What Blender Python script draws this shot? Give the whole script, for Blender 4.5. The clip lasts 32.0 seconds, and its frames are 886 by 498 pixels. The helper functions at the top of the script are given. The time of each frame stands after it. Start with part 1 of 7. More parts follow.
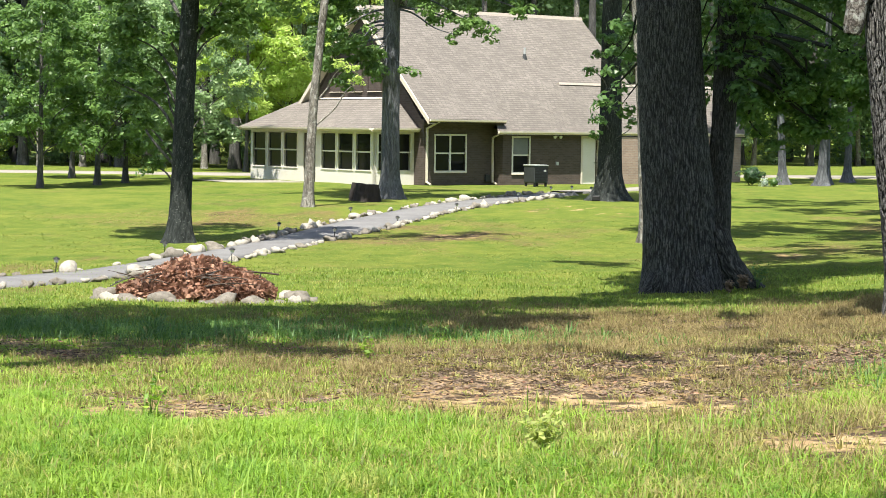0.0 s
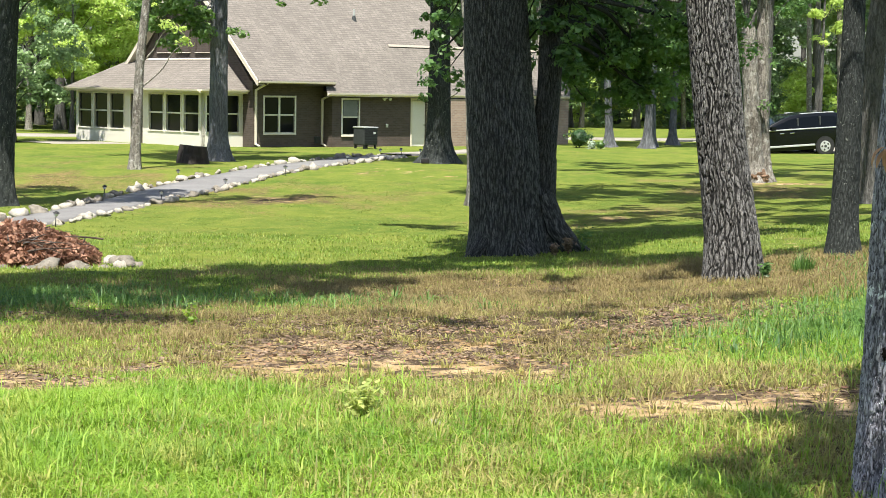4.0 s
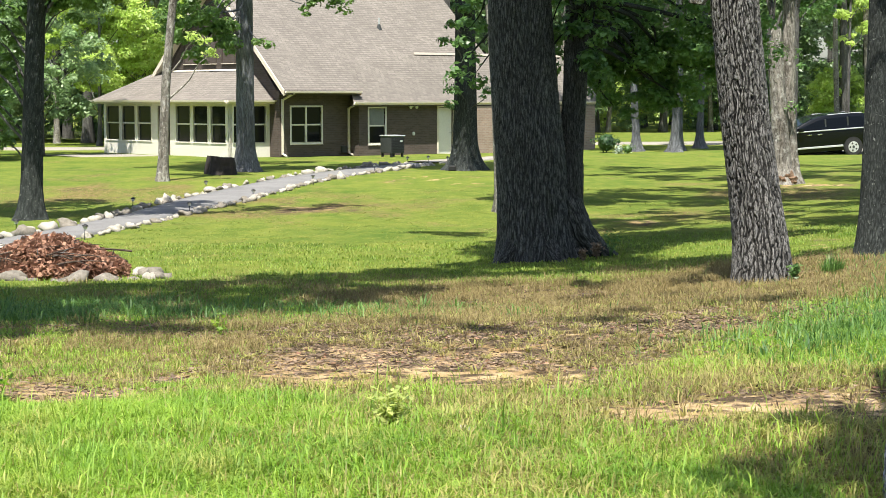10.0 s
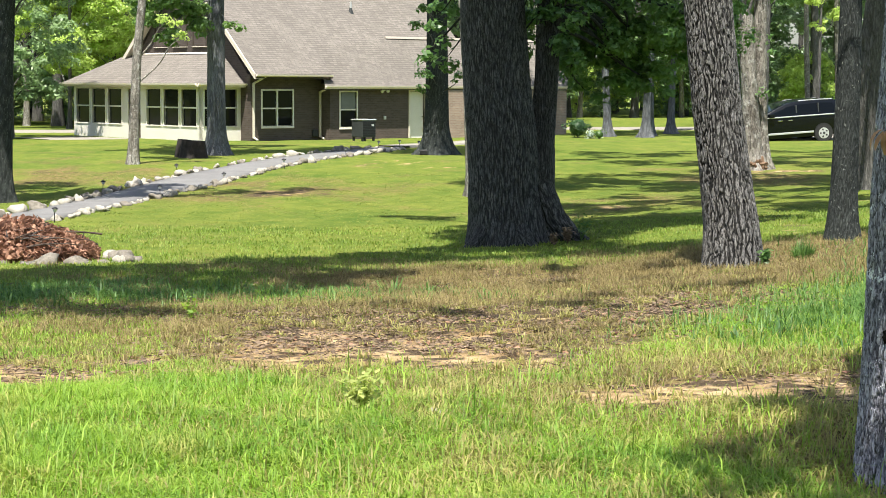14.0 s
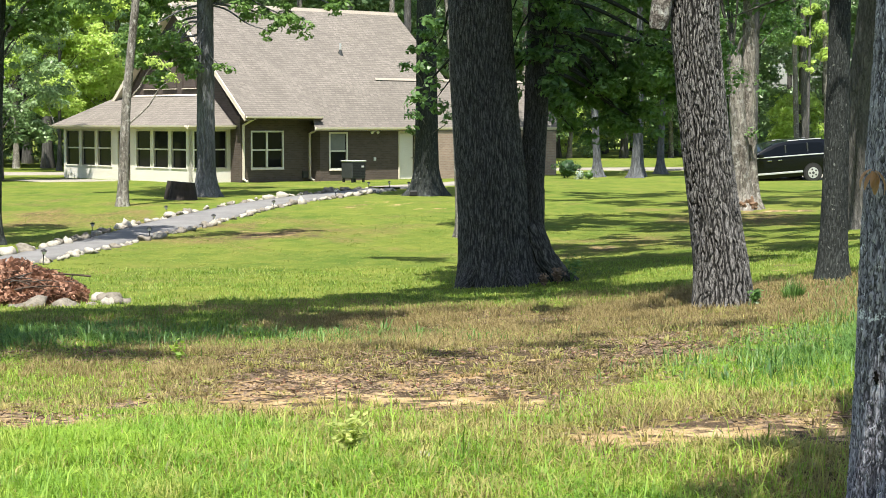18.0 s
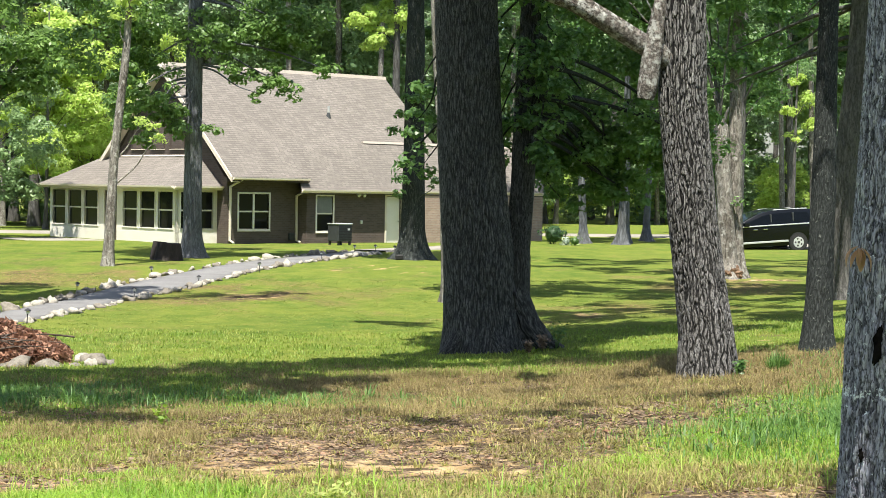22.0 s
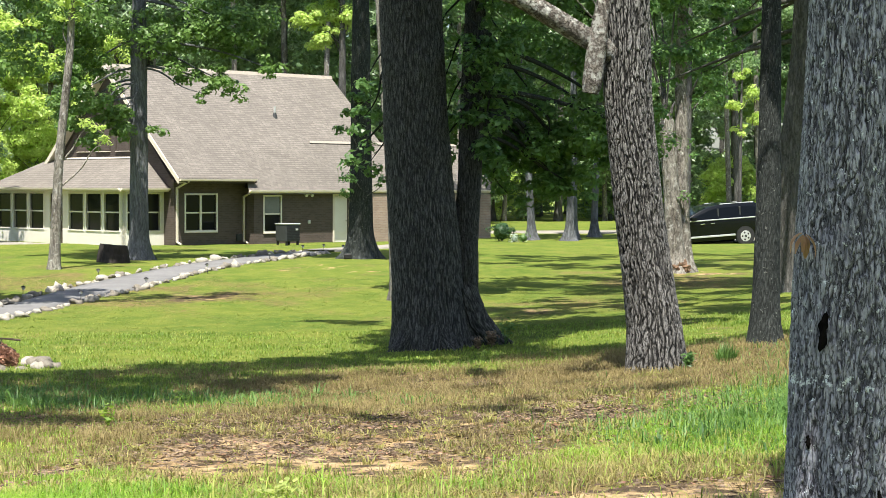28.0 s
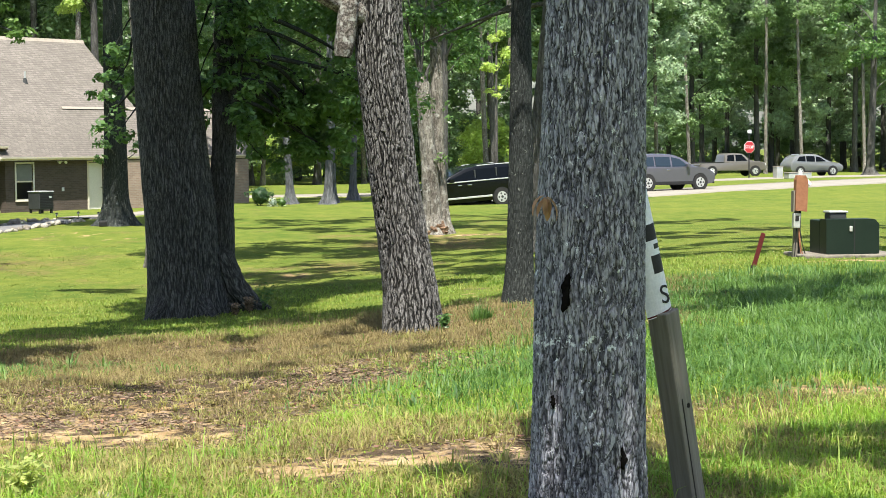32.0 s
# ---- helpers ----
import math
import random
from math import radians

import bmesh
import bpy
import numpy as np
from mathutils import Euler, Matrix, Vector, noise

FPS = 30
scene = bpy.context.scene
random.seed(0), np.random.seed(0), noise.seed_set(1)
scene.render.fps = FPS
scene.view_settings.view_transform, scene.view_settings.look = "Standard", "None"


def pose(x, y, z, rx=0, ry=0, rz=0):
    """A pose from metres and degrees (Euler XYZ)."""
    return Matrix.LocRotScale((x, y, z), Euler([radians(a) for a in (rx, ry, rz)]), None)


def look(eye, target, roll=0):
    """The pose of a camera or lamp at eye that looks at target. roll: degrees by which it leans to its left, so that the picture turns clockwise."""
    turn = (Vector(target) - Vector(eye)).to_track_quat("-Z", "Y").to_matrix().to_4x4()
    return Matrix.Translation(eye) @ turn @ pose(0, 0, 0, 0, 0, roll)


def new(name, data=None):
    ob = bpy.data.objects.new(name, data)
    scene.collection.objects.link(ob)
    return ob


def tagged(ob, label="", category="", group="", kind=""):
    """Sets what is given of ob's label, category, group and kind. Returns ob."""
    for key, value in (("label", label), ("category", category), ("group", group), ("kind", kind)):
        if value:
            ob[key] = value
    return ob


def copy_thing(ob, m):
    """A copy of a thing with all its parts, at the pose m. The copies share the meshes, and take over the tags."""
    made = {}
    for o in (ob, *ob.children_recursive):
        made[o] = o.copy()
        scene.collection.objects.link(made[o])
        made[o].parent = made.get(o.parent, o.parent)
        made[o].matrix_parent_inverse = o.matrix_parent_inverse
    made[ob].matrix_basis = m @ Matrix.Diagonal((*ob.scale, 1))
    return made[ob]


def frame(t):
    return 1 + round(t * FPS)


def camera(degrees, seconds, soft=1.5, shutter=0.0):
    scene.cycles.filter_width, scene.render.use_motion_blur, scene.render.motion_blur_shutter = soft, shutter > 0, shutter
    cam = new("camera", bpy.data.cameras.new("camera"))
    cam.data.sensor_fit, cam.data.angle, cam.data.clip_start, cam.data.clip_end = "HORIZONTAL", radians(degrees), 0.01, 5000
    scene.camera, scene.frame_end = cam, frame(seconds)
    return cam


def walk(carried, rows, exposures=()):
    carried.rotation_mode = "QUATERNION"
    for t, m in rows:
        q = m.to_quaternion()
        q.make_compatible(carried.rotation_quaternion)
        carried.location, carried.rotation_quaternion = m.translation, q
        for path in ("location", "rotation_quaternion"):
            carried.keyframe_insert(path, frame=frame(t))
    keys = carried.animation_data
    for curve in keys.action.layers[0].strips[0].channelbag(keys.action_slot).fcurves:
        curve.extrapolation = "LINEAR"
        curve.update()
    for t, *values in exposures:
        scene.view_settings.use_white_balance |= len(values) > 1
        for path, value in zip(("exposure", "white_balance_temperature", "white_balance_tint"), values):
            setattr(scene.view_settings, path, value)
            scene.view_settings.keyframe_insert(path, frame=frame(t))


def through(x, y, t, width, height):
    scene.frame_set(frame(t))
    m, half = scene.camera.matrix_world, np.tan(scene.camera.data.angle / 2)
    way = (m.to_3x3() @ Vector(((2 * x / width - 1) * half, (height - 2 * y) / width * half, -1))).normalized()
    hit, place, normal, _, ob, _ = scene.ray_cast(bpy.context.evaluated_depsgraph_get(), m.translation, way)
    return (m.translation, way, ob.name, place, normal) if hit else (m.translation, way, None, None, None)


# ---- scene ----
cam = camera(26.729, 32.0, soft=0.9)
PATH = [
    (0, (-0.0903, -0.0320, 2.8623), (-3.5951, 49.7392, -0.3843), 0.697),
    (0.5, (-0.0772, -0.0504, 2.8770), (-2.9441, 49.7228, -0.9191), 0.861),
    (1, (-0.0598, -0.0649, 2.8912), (-1.7965, 49.7173, -1.4350), 0.921),
    (1.5, (-0.0378, -0.0854, 2.9059), (-0.6178, 49.7024, -1.6589), 1.076),
    (2, (-0.0215, -0.0983, 2.9106), (0.2233, 49.6972, -1.6006), 1.202),
    (2.5, (-0.0193, -0.0997, 2.9163), (0.7644, 49.7015, -1.4692), 1.313),
    (4.5, (-0.0240, -0.0586, 2.9077), (1.0188, 49.7588, -1.2319), 0.869),
    (5, (-0.0241, -0.0518, 2.9010), (0.9359, 49.7799, -1.0832), 0.649),
    (5.5, (-0.0239, -0.0477, 2.9028), (0.8513, 49.8004, -0.8911), 0.527),
    (6, (-0.0224, -0.0493, 2.9010), (0.7606, 49.8095, -0.7720), 0.399),
    (6.5, (-0.0199, -0.0512, 2.9039), (0.5981, 49.8133, -0.7220), 0.280),
    (7, (-0.0194, -0.0522, 2.9008), (0.3606, 49.8124, -0.7565), 0.113),
    (7.5, (-0.0235, -0.0425, 2.9004), (0.0950, 49.8195, -0.8097), 0.014),
    (8, (-0.0233, -0.0410, 2.8994), (-0.0930, 49.8162, -0.8762), -0.014),
    (8.5, (-0.0181, -0.0492, 2.9010), (-0.1314, 49.8042, -0.9227), -0.002),
    (9, (-0.0172, -0.0559, 2.9022), (-0.0172, 49.7923, -0.9911), -0.000),
    (9.5, (-0.0120, -0.0654, 2.9040), (0.1306, 49.7771, -1.0597), 0.002),
    (10, (-0.0103, -0.0692, 2.9047), (0.2419, 49.7673, -1.1282), 0.000),
    (10.5, (-0.0091, -0.0672, 2.9041), (0.2625, 49.7636, -1.1972), -0.002),
    (11, (-0.0129, -0.0629, 2.8981), (0.2479, 49.7645, -1.2447), 0.017),
    (11.5, (-0.0174, -0.0558, 2.8955), (0.2811, 49.7680, -1.2881), 0.088),
    (12, (-0.0130, -0.0521, 2.9008), (0.3791, 49.7670, -1.3302), 0.119),
    (12.5, (-0.0075, -0.0533, 2.8946), (0.4995, 49.7611, -1.3799), 0.097),
    (13, (-0.0131, -0.0505, 2.8952), (0.6130, 49.7560, -1.4539), 0.153),
    (13.5, (-0.0149, -0.0483, 2.8939), (0.7502, 49.7512, -1.5132), 0.237),
    (15.5, (0.0015, -0.0412, 2.8931), (2.5003, 49.6955, -1.5815), 0.392),
    (16, (0.0145, -0.0398, 2.8921), (3.0866, 49.6934, -1.2515), 0.513),
    (16.5, (0.0137, -0.0316, 2.9084), (3.4104, 49.7193, -0.7397), 0.569),
    (17, (0.0146, -0.0176, 2.9118), (3.1989, 49.7766, -0.3136), 0.445),
    (17.5, (0.0173, -0.0049, 2.9065), (2.3950, 49.8421, -0.1961), 0.229),
    (18, (-0.0008, 0.0137, 2.8909), (1.2859, 49.8850, -0.4550), 0.102),
    (18.5, (-0.0038, 0.0223, 2.8830), (0.2645, 49.8758, -0.9319), 0.131),
    (19, (-0.0053, 0.0211, 2.8782), (-0.4334, 49.8382, -1.3731), 0.233),
    (19.5, (-0.0067, 0.0187, 2.8769), (-0.7835, 49.8100, -1.6192), 0.318),
    (20, (-0.0079, 0.0174, 2.8785), (-0.8114, 49.8032, -1.6743), 0.436),
    (20.5, (-0.0092, 0.0132, 2.8777), (-0.5908, 49.8219, -1.4530), 0.685),
    (21, (-0.0095, 0.0070, 2.8820), (-0.0826, 49.8653, -0.8790), 0.761),
    (21.5, (-0.0105, 0.0052, 2.8900), (0.7091, 49.9220, 0.0981), 0.937),
    (22, (-0.0029, 0.0269, 2.9256), (1.6591, 49.9721, 1.2786), 0.947),
    (22.5, (0.0017, 0.0484, 2.9345), (2.4478, 49.9852, 2.3579), 0.865),
    (23, (0.0116, 0.0586, 2.9392), (2.8244, 49.9789, 3.1662), 0.763),
    (23.5, (0.0145, 0.0727, 2.9401), (2.7517, 49.9929, 3.6349), 0.622),
    (24, (0.0115, 0.0805, 2.9448), (2.3594, 50.0180, 3.7966), 0.410),
    (24.5, (0.0095, 0.0838, 2.9402), (1.8826, 50.0448, 3.5653), 0.133),
    (25, (0.0071, 0.0881, 2.9180), (1.4701, 50.0666, 2.9792), -0.191),
    (25.5, (0.0070, 0.0826, 2.8994), (1.2547, 50.0633, 2.2945), -0.430),
    (27.5, (0.0166, 0.0797, 2.8912), (2.3915, 49.9979, 1.2990), 0.066),
    (28, (0.0226, 0.0802, 2.8922), (3.0488, 49.9610, 1.2340), 0.185),
    (28.5, (0.0301, 0.0846, 2.8935), (3.6437, 49.9241, 1.1722), 0.166),
    (29, (0.0327, 0.0900, 2.8904), (4.1562, 49.8881, 1.1193), 0.147),
    (29.5, (0.0378, 0.0943, 2.8891), (4.5775, 49.8550, 1.0816), 0.091),
    (30, (0.0484, 0.0948, 2.8897), (5.0464, 49.8095, 1.0254), 0.034),
    (30.5, (0.0624, 0.0899, 2.8958), (5.5791, 49.7432, 0.8673), -0.041),
    (31, (0.0888, 0.0940, 2.9108), (6.2586, 49.6581, 0.6020), -0.205),
    (31.5, (0.0952, 0.1049, 2.9057), (7.4242, 49.4952, 0.2830), -0.399),
    (32, (0.0997, 0.1096, 2.9045), (9.4605, 49.1534, 0.2416), -0.524),
]
EXPOSURE = 1.2
walk(cam, [(t, look(e, g, r)) for t, e, g, r in PATH], [(0.0, EXPOSURE), (32.0, EXPOSURE)])

# ---- world and light ----
SUN_ELEV, SUN_AZ = radians(67), math.atan2(-0.98, -0.15)
to_sun = Vector((math.cos(SUN_AZ) * math.cos(SUN_ELEV), math.sin(SUN_AZ) * math.cos(SUN_ELEV), math.sin(SUN_ELEV)))
world = bpy.data.worlds.new("sky")
scene.world = world
world.use_nodes = True
wn = world.node_tree
sky = wn.nodes.new("ShaderNodeTexSky")
sky.sky_type, sky.sun_disc = "NISHITA", False
sky.sun_elevation, sky.sun_rotation = SUN_ELEV, math.pi / 2 - SUN_AZ
sky.air_density, sky.dust_density = 1.0, 2.0
wn.links.new(sky.outputs[0], wn.nodes["Background"].inputs[0])
wn.nodes["Background"].inputs[1].default_value = 0.10
lamp = bpy.data.lights.new("sun", "SUN")
lamp.energy, lamp.angle, lamp.color = 5.0, radians(0.53), (1.0, 0.95, 0.86)
new("sun", lamp).matrix_world = look(to_sun * 200, (0, 0, 0))


# ---- materials ----
class Mat:
    """A small helper to wire node materials."""

    def __init__(self, name, rough=0.8, metal=0.0, spec=0.3):
        self.m = bpy.data.materials.new(name)
        self.m.use_nodes = True
        self.t = self.m.node_tree
        self.b = self.t.nodes["Principled BSDF"]
        self.b.inputs["Roughness"].default_value = rough
        self.b.inputs["Metallic"].default_value = metal
        self.b.inputs["Specular IOR Level"].default_value = spec

    def node(self, kind, **values):
        n = self.t.nodes.new(kind)
        for k, v in values.items():
            n.inputs[k.replace("_", " ")].default_value = v
        return n

    def link(self, a, b):
        self.t.links.new(a, b)

    def coords(self, scale=(1, 1, 1), world_space=False):
        mp = self.t.nodes.new("ShaderNodeMapping")
        mp.inputs["Scale"].default_value = scale
        if world_space:
            src = self.t.nodes.new("ShaderNodeNewGeometry").outputs["Position"]
        else:
            src = self.t.nodes.new("ShaderNodeTexCoord").outputs["Object"]
        self.link(src, mp.inputs[0])
        return mp.outputs[0]

    def noise(self, scale, detail=4, rough=0.6, stretch=(1, 1, 1), world_space=False):
        n = self.node("ShaderNodeTexNoise", Scale=scale, Detail=detail, Roughness=rough)
        self.link(self.coords(stretch, world_space), n.inputs["Vector"])
        return n.outputs["Fac"]

    def ramp(self, fac, stops):
        r = self.t.nodes.new("ShaderNodeValToRGB")
        e = r.color_ramp.elements
        while len(e) < len(stops):
            e.new(0.5)
        for el, (p, c) in zip(e, stops):
            el.position, el.color = p, (*c, 1) if len(c) == 3 else c
        self.link(fac, r.inputs[0])
        return r.outputs[0]

    def mix(self, fac, a, b, mode="MIX"):
        n = self.t.nodes.new("ShaderNodeMix")
        n.data_type, n.blend_type = "RGBA", mode
        for sock, v in ((n.inputs[0], fac), (n.inputs[6], a), (n.inputs[7], b)):
            if isinstance(v, (int, float)):
                sock.default_value = v
            elif isinstance(v, tuple):
                sock.default_value = (*v, 1)
            else:
                self.link(v, sock)
        return n.outputs[2]

    def bump(self, height, strength=0.5, dist=0.02):
        n = self.node("ShaderNodeBump", Strength=strength, Distance=dist)
        self.link(height, n.inputs["Height"])
        self.link(n.outputs[0], self.b.inputs["Normal"])

    def colour(self, c):
        if isinstance(c, tuple):
            self.b.inputs["Base Color"].default_value = (*c, 1)
        else:
            self.link(c, self.b.inputs["Base Color"])
        return self


def worn(name, c1, c2, scale=6.0, rough=0.7, metal=0.0, bump=0.2, fine=60.0, stretch=(1, 1, 1), spec=0.3):
    """A surface of two close tones with grain and a fine relief."""
    m = Mat(name, rough, metal, spec)
    big = m.ramp(m.noise(scale, 5, 0.65, stretch), [(0.3, c1), (0.7, c2)])
    small = m.noise(fine, 3, 0.6, stretch)
    m.colour(m.mix(0.25, big, m.ramp(small, [(0.3, tuple(v * 0.6 for v in c1)), (0.7, tuple(min(1, v * 1.3) for v in c2))])))
    m.bump(small, bump, 0.01)
    return m.m


def cracks(m, scale, stretch, width, seed=0.0):
    """Thin winding cracks between long plates: 0 in a crack, 1 on a plate."""
    n = m.noise(scale, 3, 0.55, stretch)
    out = n
    for op, val in (("SUBTRACT", 0.5 + seed), ("ABSOLUTE", 0.0)):
        k = m.node("ShaderNodeMath")
        k.operation = op
        m.link(out, k.inputs[0])
        k.inputs[1].default_value = val
        out = k.outputs[0]
    return m.ramp(out, [(0.0, (0, 0, 0)), (width, (1, 1, 1))])


def bark(name, dark, light, lichen, cell=9.0, lichen_amount=0.62, stretch=(1, 1, 0.16), bump=1.0, crack=0.05, spots=7.0, depth=0.5):
    """Furrowed bark: thin dark cracks between long plates, blotches and pale lichen in spots."""
    m = Mat(name, 0.95, 0, 0.1)
    plate = m.mix(1.0, cracks(m, cell, stretch, crack), cracks(m, cell * 1.7, stretch, crack * 0.9, 0.03), "MULTIPLY")
    grain = m.noise(40, 4, 0.7, (1, 1, 0.3))
    blot = m.noise(1.6, 5, 0.7, (1, 1, 0.5))
    tone = m.mix(m.ramp(m.mix(0.5, grain, blot), [(0.35, (0, 0, 0)), (0.65, (1, 1, 1))]), dark, light)
    col = m.mix(plate, m.mix(depth, tone, tuple(c * 0.25 for c in dark)), tone)
    spot = m.ramp(m.noise(spots, 5, 0.7), [(lichen_amount, (0, 0, 0)), (lichen_amount + 0.08, (1, 1, 1))])
    col = m.mix(spot, col, m.mix(0.6, tone, lichen))
    m.colour(col)
    m.bump(m.mix(0.3, plate, grain), bump, 0.03)
    return m.m


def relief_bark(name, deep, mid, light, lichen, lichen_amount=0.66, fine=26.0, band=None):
    """Bark whose tone follows the carved relief of the trunk, crevice shade put into its dark cracks, with hair cracks,
    grit and scattered lichen.
    """
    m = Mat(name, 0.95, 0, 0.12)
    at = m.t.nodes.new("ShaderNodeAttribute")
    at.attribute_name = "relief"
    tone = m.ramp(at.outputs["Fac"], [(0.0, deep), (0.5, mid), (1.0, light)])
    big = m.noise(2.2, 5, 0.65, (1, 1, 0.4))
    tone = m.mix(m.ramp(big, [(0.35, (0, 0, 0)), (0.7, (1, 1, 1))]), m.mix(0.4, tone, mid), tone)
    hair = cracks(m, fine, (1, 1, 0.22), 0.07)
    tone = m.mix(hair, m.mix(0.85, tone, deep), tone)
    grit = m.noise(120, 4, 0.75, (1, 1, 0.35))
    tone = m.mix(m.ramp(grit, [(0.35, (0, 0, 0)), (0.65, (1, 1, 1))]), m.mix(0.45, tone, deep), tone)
    amount = m.noise(22, 5, 0.72)
    if band:
        z = m.node("ShaderNodeSeparateXYZ")
        m.link(m.coords(), z.inputs[0])
        k = m.node("ShaderNodeMapRange")
        k.interpolation_type = "SMOOTHSTEP"
        d = m.node("ShaderNodeMath")
        d.operation = "SUBTRACT"
        m.link(z.outputs[2], d.inputs[0])
        d.inputs[1].default_value = band
        e = m.node("ShaderNodeMath")
        e.operation = "ABSOLUTE"
        m.link(d.outputs[0], e.inputs[0])
        m.link(e.outputs[0], k.inputs[0])
        k.inputs[1].default_value, k.inputs[2].default_value, k.inputs[3].default_value, k.inputs[4].default_value = 0.0, 0.06, 0.095, 0.0
        s = m.node("ShaderNodeMath")
        m.link(amount, s.inputs[0])
        m.link(k.outputs[0], s.inputs[1])
        amount = s.outputs[0]
    spot = m.ramp(amount, [(lichen_amount, (0, 0, 0)), (lichen_amount + 0.03, (1, 1, 1))])
    m.colour(m.mix(spot, tone, m.mix(0.25, lichen, tone)))
    m.bump(m.mix(0.5, hair, grit), 0.8, 0.012)
    return m.m


def leafy(name, c1, c2, sun_c, through=0.45, rough=0.42, scale=0.25, dry=None):
    """Leaves: each a little different, light shines through them."""
    m = Mat(name, rough, 0, 0.45)
    geo = m.t.nodes.new("ShaderNodeNewGeometry")
    # tones spread wide: sunlit flecks and dark gaps are put into leaf colour
    tone = m.ramp(geo.outputs["Random Per Island"], [(0.0, c1), (0.6, c2), (1.0, sun_c)])
    patch = m.noise(scale, 3, 0.6, (1, 1, 1), True)
    col = m.mix(m.ramp(patch, [(0.35, (0, 0, 0)), (0.65, (1, 1, 1))]), tone, m.mix(0.5, tone, sun_c))
    if dry:
        col = m.mix(m.ramp(m.noise(1.7, 5, 0.7, (1, 0.7, 1), True), [(0.48, (0, 0, 0)), (0.68, (1, 1, 1))]), col, m.mix(geo.outputs["Random Per Island"], col, dry))
    m.colour(col)
    tr = m.t.nodes.new("ShaderNodeBsdfTranslucent")
    m.link(m.mix(0.5, col, tuple(min(1, v * 1.6) for v in sun_c)), tr.inputs["Color"])
    mx = m.t.nodes.new("ShaderNodeMixShader")
    mx.inputs[0].default_value = through
    m.link(m.b.outputs[0], mx.inputs[1])
    m.link(tr.outputs[0], mx.inputs[2])
    m.link(mx.outputs[0], m.t.nodes["Material Output"].inputs[0])
    return m.m


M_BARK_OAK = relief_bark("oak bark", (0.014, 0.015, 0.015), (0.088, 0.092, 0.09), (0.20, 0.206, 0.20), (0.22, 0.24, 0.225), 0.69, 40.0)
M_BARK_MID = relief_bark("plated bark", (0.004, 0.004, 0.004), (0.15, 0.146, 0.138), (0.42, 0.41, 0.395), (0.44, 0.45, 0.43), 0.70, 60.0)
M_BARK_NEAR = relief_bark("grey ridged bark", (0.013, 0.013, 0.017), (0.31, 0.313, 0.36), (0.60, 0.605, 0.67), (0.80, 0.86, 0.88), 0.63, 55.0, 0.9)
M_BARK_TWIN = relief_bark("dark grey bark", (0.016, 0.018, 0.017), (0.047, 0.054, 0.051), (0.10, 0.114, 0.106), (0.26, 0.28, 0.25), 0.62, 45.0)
M_BARK_GREY = bark("blue-grey bark", (0.075, 0.08, 0.086), (0.20, 0.21, 0.222), (0.30, 0.31, 0.31), 9.0, 0.64, (1, 1, 0.14), 0.9, 0.05)
M_LIMB = bark("lichened limb bark", (0.085, 0.072, 0.06), (0.26, 0.24, 0.215), (0.52, 0.54, 0.5), 14.0, 0.5, (1, 1, 1), 1.0, 0.05, 9.0, 0.75)
M_BARK_FAR = bark("far bark", (0.058, 0.056, 0.052), (0.17, 0.168, 0.158), (0.29, 0.295, 0.275), 9.0, 0.64, (1, 1, 0.14), 0.8, 0.05)
M_BARK_PALE = bark("pale bark", (0.07, 0.058, 0.046), (0.38, 0.36, 0.32), (0.48, 0.48, 0.44), 7.0, 0.55, (1, 1, 0.2), 0.8, 0.035)
M_LEAF_OAK = leafy("oak leaf", (0.018, 0.05, 0.016), (0.055, 0.13, 0.036), (0.17, 0.30, 0.085), 0.40)
M_LEAF_WOOD = leafy("woodland leaf", (0.035, 0.08, 0.034), (0.115, 0.205, 0.085), (0.31, 0.43, 0.20), 0.45, scale=0.08)
# brighter, bluer copy of the woodland leaf: sky glints are put into the colour
M_LEAF_GLINT = leafy("woodland leaf with sky glints", (0.06, 0.12, 0.068), (0.26, 0.385, 0.23), (0.54, 0.66, 0.44), 0.45, scale=0.08)
M_LEAF_LIGHT = leafy("young leaf", (0.16, 0.26, 0.04), (0.32, 0.45, 0.085), (0.52, 0.64, 0.19), 0.5)
M_LEAF_YARD = leafy("yard tree leaf", (0.022, 0.055, 0.016), (0.065, 0.14, 0.034), (0.19, 0.31, 0.08), 0.40)
M_GRASS = leafy("grass blade", (0.05, 0.135, 0.013), (0.12, 0.25, 0.022), (0.28, 0.42, 0.045), 0.4, 0.6, 0.8, (0.46, 0.39, 0.13))
M_GRASS_OLIVE = leafy("olive half-dry grass", (0.10, 0.125, 0.028), (0.21, 0.225, 0.052), (0.36, 0.335, 0.105), 0.4, 0.6, 0.8, (0.42, 0.34, 0.15))
M_GRASS_LUSH = leafy("lush grass blade", (0.02, 0.07, 0.017), (0.057, 0.145, 0.026), (0.16, 0.275, 0.06), 0.4, 0.52, 0.8)
M_GRASS_LAWN = leafy("mown lawn blade", (0.09, 0.145, 0.02), (0.14, 0.20, 0.03), (0.23, 0.28, 0.055), 0.35, 0.65, 0.4, (0.30, 0.26, 0.09))
M_GRASS_MID = leafy("half-shaded lawn blade", (0.066, 0.138, 0.016), (0.13, 0.222, 0.027), (0.25, 0.34, 0.05), 0.4, 0.6, 0.8, (0.40, 0.34, 0.11))
M_LEAF_WEED = leafy("pale weed leaf", (0.28, 0.36, 0.09), (0.42, 0.48, 0.14), (0.5, 0.54, 0.2), 0.5)
M_STRAW = leafy("dry straw", (0.07, 0.052, 0.02), (0.17, 0.133, 0.052), (0.30, 0.245, 0.105), 0.3, 0.8, 0.8)
